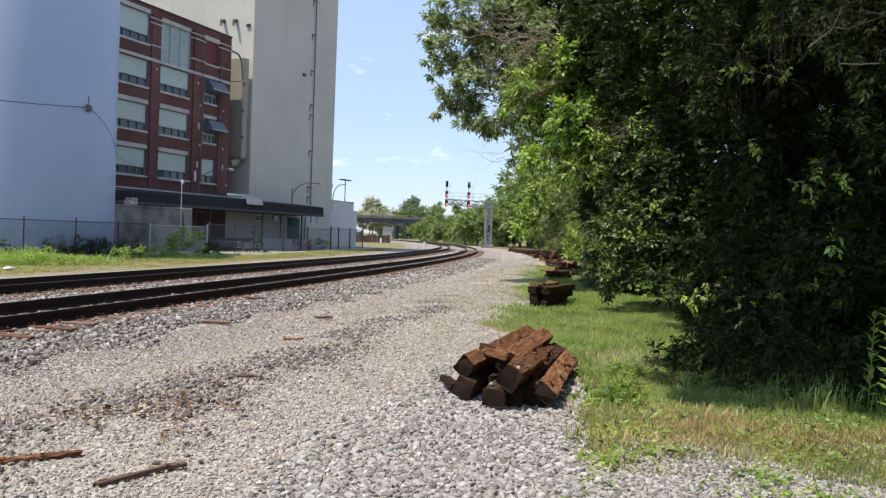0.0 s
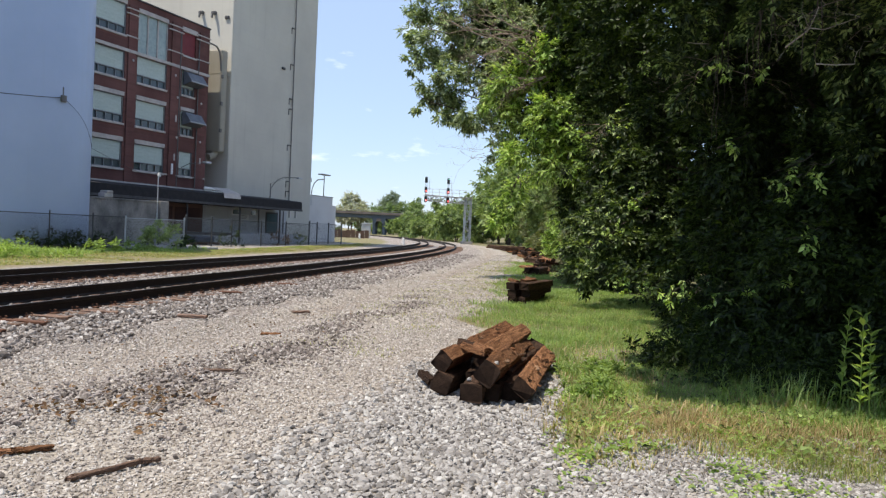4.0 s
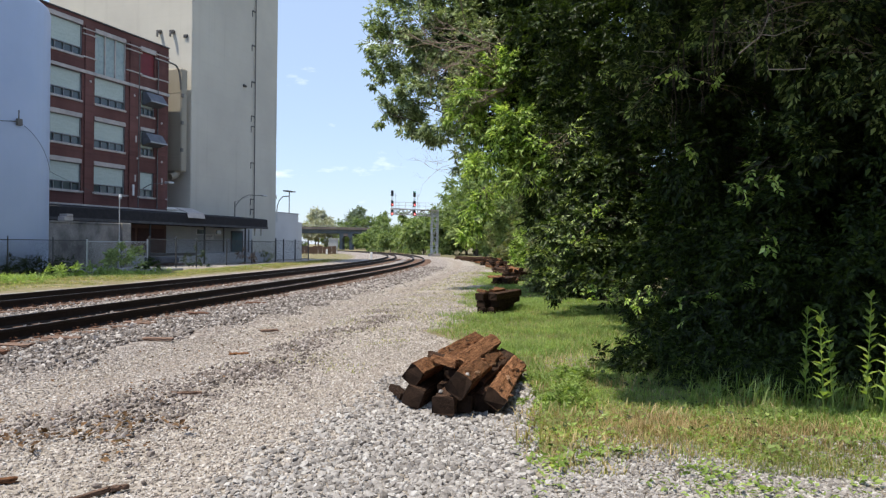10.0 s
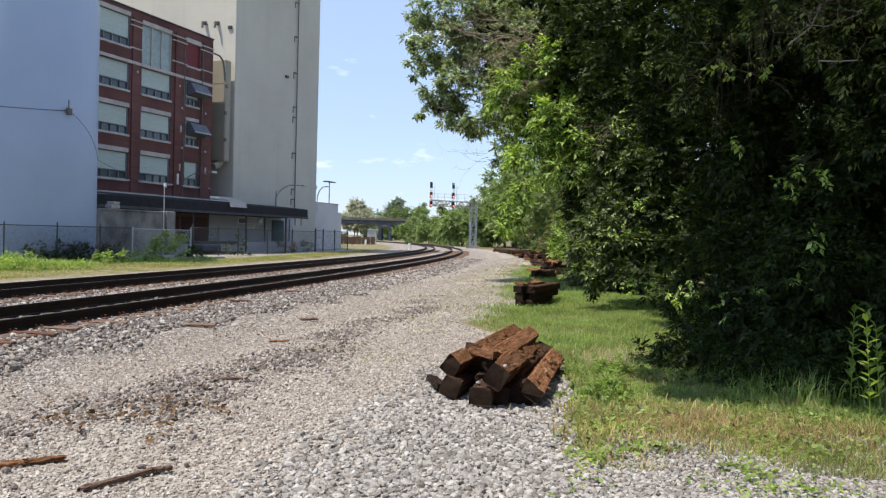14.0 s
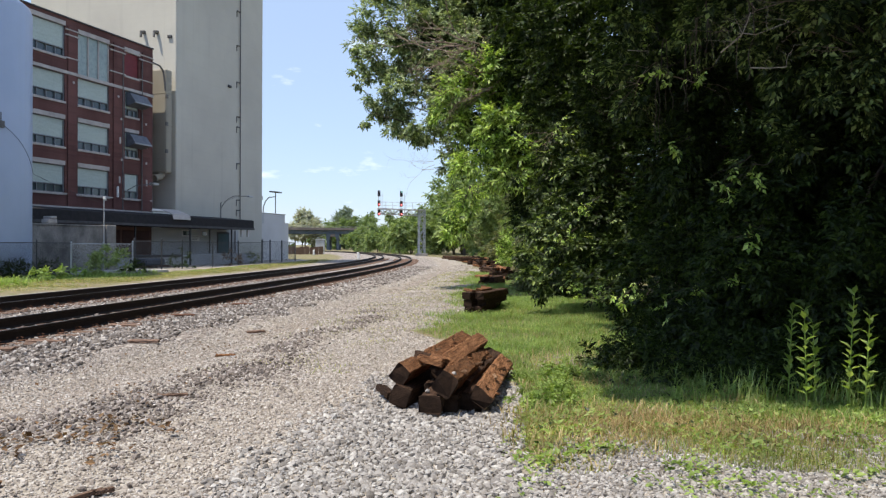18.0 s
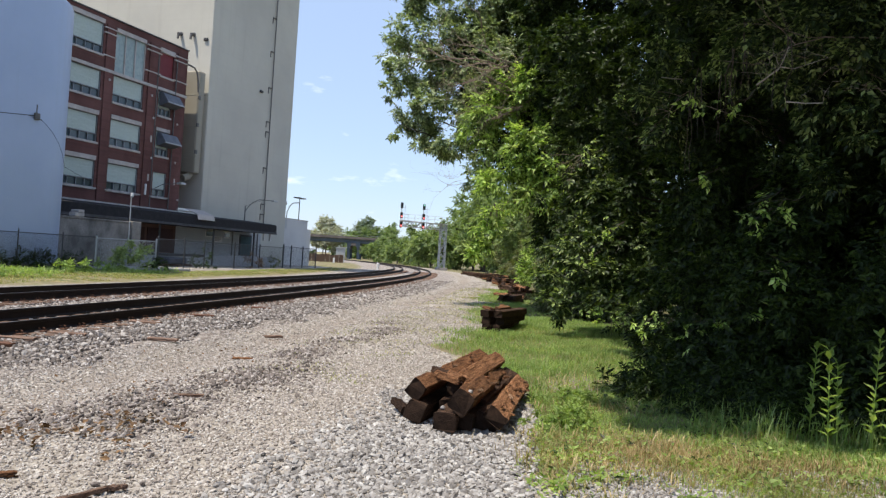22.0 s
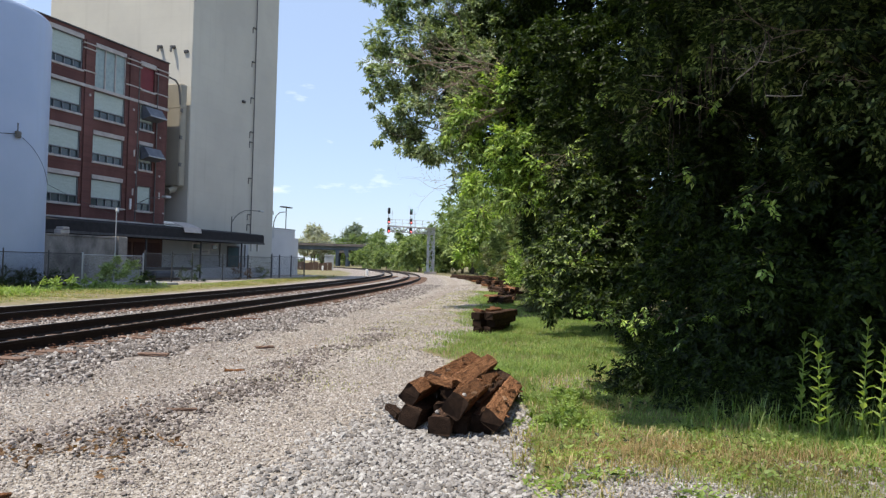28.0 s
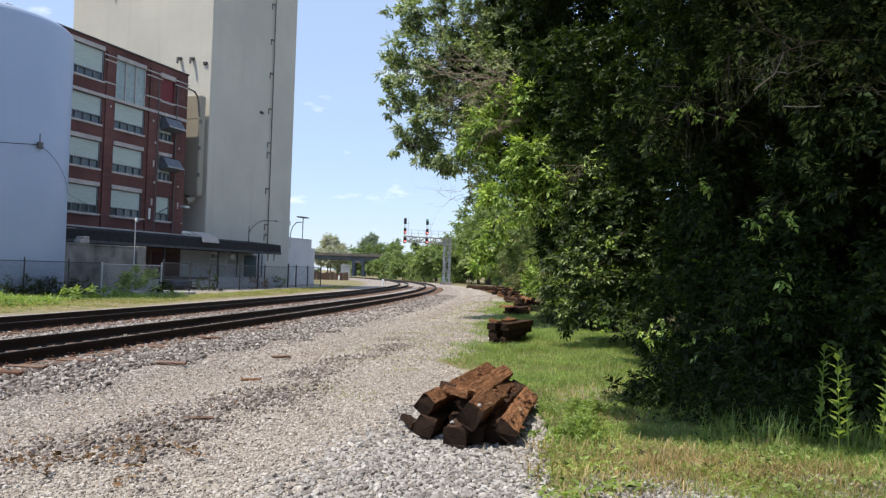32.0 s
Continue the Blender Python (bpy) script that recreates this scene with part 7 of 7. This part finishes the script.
x, y = np.concatenate([x, RNG.normal(0.75, 0.45, 1500)]), np.concatenate([y, RNG.normal(7.2, 0.35, 1500)])
blades("seed_stalks", x, y, RNG.uniform(0.05, 0.16, len(x)), M_REDGRASS, "rusty patch of dry seeding grass", 1.0, 0.0025)
x, y = scatter(95000, -2.2, 2.8, 5.4, 10.2, lambda x, y: (x > edge_x(y) + 0.1) & (y > 6.3 - 0.5 * clumpy(x, y, 3)) & (RNG.random(len(x)) < 0.25 + 0.9 * clumpy(x, y, 2.4)))
h = RNG.uniform(0.03, 0.13, len(x)) * (0.4 + 0.8 * clumpy(x, y, 3.1))
k = RNG.random(len(x)) < np.clip(0.35 * (y - 5.6), 0.25, 0.9)
blades("fine_grass", x[k], y[k], h[k], M_GRASS, "fine fresh grass covering the verge", 1.1, 0.0022)
x, y, h = x[~k], y[~k], h[~k]
blades("fine_grass", x, y, h, M_STRIPGRASS, "fine soft half-dry grass covering the verge", 1.1, 0.0022)


M_DEADLEAF = leaf_material("dead_brown_leaf", (0.10, 0.055, 0.03), (0.17, 0.10, 0.055), (0.26, 0.17, 0.10), 0.1, 0.15)
ground_leaves(420, -5.6, -4.2, 4.6, 6.0, lambda x, y: clumpy(x, y, 6) > 0.5, 0.06, M_DEADLEAF, "patch of dead brown leaves on the gravel", "dead_leaves")
ground_leaves(1500, -9.5, -3.0, 4.0, 14.0, lambda x, y: (np.abs(offset(x, y) + 3.6) < 1.1) & (clumpy(x, y, 3) > 0.5), 0.045, M_DEADLEAF, "dry leaf litter along the ballast edge", "dead_leaves")


def tall_weed(x, y, h, seed):
    """An upright stalk with pairs of broad oblong leaves."""
    rng = np.random.default_rng(seed)
    t = thing("tall_weed", "tall upright weed with paired oblong bright leaves", "weed", (x, y, float(lift(np.array(x), np.array(y)))), group="tall weeds at the verge")
    lean = rng.normal(0, 0.06, 2)
    part("stem", G().tube((0, 0, -0.02), (lean[0] * h, lean[1] * h, h), 0.008, 0.004, 6), M_WEED, t)
    B, D, N, L = [], [], [], []
    zz, a = 0.2, rng.uniform(0, 3)
    while zz < h:
        for s in (0, math.pi):
            B.append((lean[0] * zz, lean[1] * zz, zz + rng.uniform(-0.025, 0.025)))
            b = a + s + rng.normal(0, 0.35)
            D.append((math.cos(b), math.sin(b), rng.uniform(0.1, 1.2) + 0.6 * zz / h))
            N.append((-math.cos(a + s) * 0.5, -math.sin(a + s) * 0.5, 1))
            L.append(rng.uniform(0.10, 0.17) * (1 - 0.25 * zz / h))
        zz += rng.uniform(0.05, 0.075)
        a += math.pi / 2 + rng.normal(0, 0.2)
    B, D, N, L = np.array(B), unit(np.array(D)), unit(np.array(N)), np.array(L)
    v, f = leaf_arrays(B, D, N, L, L * 0.24, 0.35)
    o = new("leaves", np_mesh("leaves", v, f, M_WEED))
    o.parent = t
    return t


weeds = []
for i, (x, y, h) in enumerate(((1.12, 8.0, 1.0), (1.22, 8.15, 0.85), (1.02, 8.6, 1.0), (1.5, 8.2, 1.15), (1.62, 8.05, 0.95), (1.95, 8.3, 1.1))):
    weeds.append(tall_weed(x, y, h, 400 + i))


# ---- crushed stone ----
def stone_bed(name, n, x0, x1, y0, y1, keep, lo, hi, mat, label, sink=0.25):
    x, y = scatter(n, x0, x1, y0, y1, keep)
    s = RNG.uniform(lo, hi, len(x)) * RNG.choice((0.75, 1.0, 1.0, 1.25), len(x))
    z = lift(x, y) + s * (0.5 - sink) * RNG.uniform(0.0, 0.9, len(x))
    return stones(name, np.stack([x, y, z], 1), s, mat, label)


def in_view(x, y):
    """The wedge before the standing place."""
    a = np.degrees(np.arctan2(-x, y))
    return (a < 56) & (a > -14)


def fresh(x, y):
    """How much of the coarse new gravel lies here: a tongue that narrows towards the pile of ties."""
    left = -2.95 - 0.13 * (y - 4.0) + 0.25 * (clumpy(x, y, 2.6) - 0.5)
    return np.clip((x - left) / 0.9 + 0.35, 0, 1) * np.clip((edge_x(y) + 0.15 - x) / 0.3, 0, 1) * np.clip((9.6 - y) / 1.2, 0, 1)


def old_band(x, y):
    """The darker, coarser ridge of old stones between shoulder and road."""
    u = offset(x, y)
    wide = np.clip(1.1 - 0.06 * y, 0.32, 0.8)
    return np.exp(-((u + 4.5 + 0.2 * np.sin(0.9 * y)) / wide) ** 2) * np.clip(1.9 * clumpy(x, y, 1.9) - 0.3, 0, 1)


stone_bed("gravel", 34000, -4.4, -0.6, 2.4, 9.6, lambda x, y: in_view(x, y) & (RNG.random(len(x)) < fresh(x, y)), 0.028, 0.062, M_STONE, "fresh pale grey crushed gravel")
stone_bed("gravel", 30000, -1.0, 2.2, 3.2, 7.2, lambda x, y: in_view(x, y) & ((clumpy(x, y, 3) + 0.25 * RNG.random(len(x)) < 2.35 - 0.23 * y) | ((x > 0.1) & (y < 6.7))), 0.018, 0.042, M_STONE, "grey gravel at the verge")
stone_bed("gravel", 92000, -8.5, -2.2, 3.0, 12.5, lambda x, y: in_view(x, y) & (offset(x, y) < -1.7) & (x < edge_x(y)) & (RNG.random(len(x)) > 0.85 * fresh(x, y)) & (RNG.random(len(x)) > 0.8 * old_band(x, y)), 0.012, 0.034, M_ROADSTONE, "fine worn pinkish-grey road gravel")
stone_bed("gravel", 46000, -12, -2.5, 12, 26, lambda x, y: in_view(x, y) & (offset(x, y) < -1.8) & (x < edge_x(y)), 0.018, 0.045, M_ROADSTONE, "fine worn pinkish-grey road gravel")
stone_bed("ballast", 42000, -13.5, -6.4, 4.5, 24, lambda x, y: in_view(x, y) & (offset(x, y) > -2.5 + 0.7 * clumpy(x, y, 2.0)) & (offset(x, y) < -0.1), 0.036, 0.078, M_BALLAST, "coarse dark track ballast on the shoulder", 0.0)
stone_bed("ballast", 9000, -20, -11, 22, 55, lambda x, y: (offset(x, y) > -2.4) & (offset(x, y) < -0.1), 0.06, 0.11, M_BALLAST, "coarse dark track ballast on the shoulder")
stone_bed("ballast", 34000, -22, -9.8, 5, 40, lambda x, y: in_view(x, y) & (offset(x, y) > 0.08) & (offset(x, y) < 6.6) & ~((offset(x, y) > 4.4) & (offset(x, y) < 5.8) & (RNG.random(len(x)) < 0.7)), 0.045, 0.09, M_BALLAST, "coarse ballast between the rails")
stone_bed("gravel", 16000, -22, -5.5, 24, 62, lambda x, y: (offset(x, y) < -2.2) & (x < edge_x(y) + 0.2), 0.035, 0.075, M_ROADSTONE, "coarse pinkish-grey gravel on the far road")
stone_bed("gravel", 20000, -6.5, 2.5, -6.0, 3.4, lambda x, y: (x < 1.2 + 0.8 * clumpy(x, y, 2)) & (x > -6.0 + clumpy(x, y, 2)), 0.03, 0.06, M_STONE, "pale grey crushed gravel underfoot")
stone_bed("ballast", 60000, -9.0, -3.2, 2.8, 20, lambda x, y: in_view(x, y) & (RNG.random(len(x)) < old_band(x, y)), 0.024, 0.056, M_OLDSTONE, "ridge of darker old stones along the road", 0.0)


# how far a light wind bends the verge, second by second, from nothing to a full push
WIND = [(0, 0.3), (1, 0.5), (2, 0.9), (3.5, 0.7), (5, 1.0), (6, 0.1), (7, 0.4), (8, 0.7), (9, 0.8), (10, 0.3), (11, 0.2), (12, -0.3), (13, 0.0), (14, 0.0), (15, 0.7), (16.5, 0.4),
        (18, 0.6), (19, 0.7), (20, 0.9), (21, 0.8), (22, 0.5), (23, 0.8), (24, 1.0), (25, 0.9), (26.5, 0.5), (28, 0.6), (29, 0.8), (30, 0.7), (31, 0.5), (32, 0.7)]
# the same for the hanging boughs, which answer later and swing back
SWING = [(0, 0.1), (1, 0.3), (2, 0.0), (3.5, -0.5), (5, -0.9), (6, -0.9), (7, 0.2), (8, 0.0), (9, -0.1), (10, -0.2), (11, -0.4), (12, -0.3), (13, -0.4), (14, 0.0), (15, -0.1), (16.5, -0.4),
         (18, -0.7), (19, -0.2), (20, -0.3), (21, -0.2), (22, 0.0), (23, -0.2), (24, -0.1), (25, -0.2), (26.5, -0.3), (28, -0.2), (29, -0.3), (30, -0.4), (31, -0.1), (32, -0.2)]


def motions():
    """The wind stirs the tall weeds and the boughs that hang free."""
    for i, w in enumerate(weeds):
        p = w.matrix_world.translation.copy()
        walk(w, [(t, pose(p.x, p.y, p.z, 0.6 * k, (3.2 - 0.25 * i) * (k - 0.4) + 0.5 * math.sin(1.7 * t + i), 0)) for t, k in WIND])
    for ob, turn in ((low_bough, 4.5), (high_bough, 3.0)):
        p = ob.matrix_basis.translation.copy()
        walk(ob, [(t, pose(p.x, p.y, p.z, 0.4 * turn * math.sin(1.3 * t), -turn * k, 0.5 * turn * k)) for t, k in SWING])


motions()
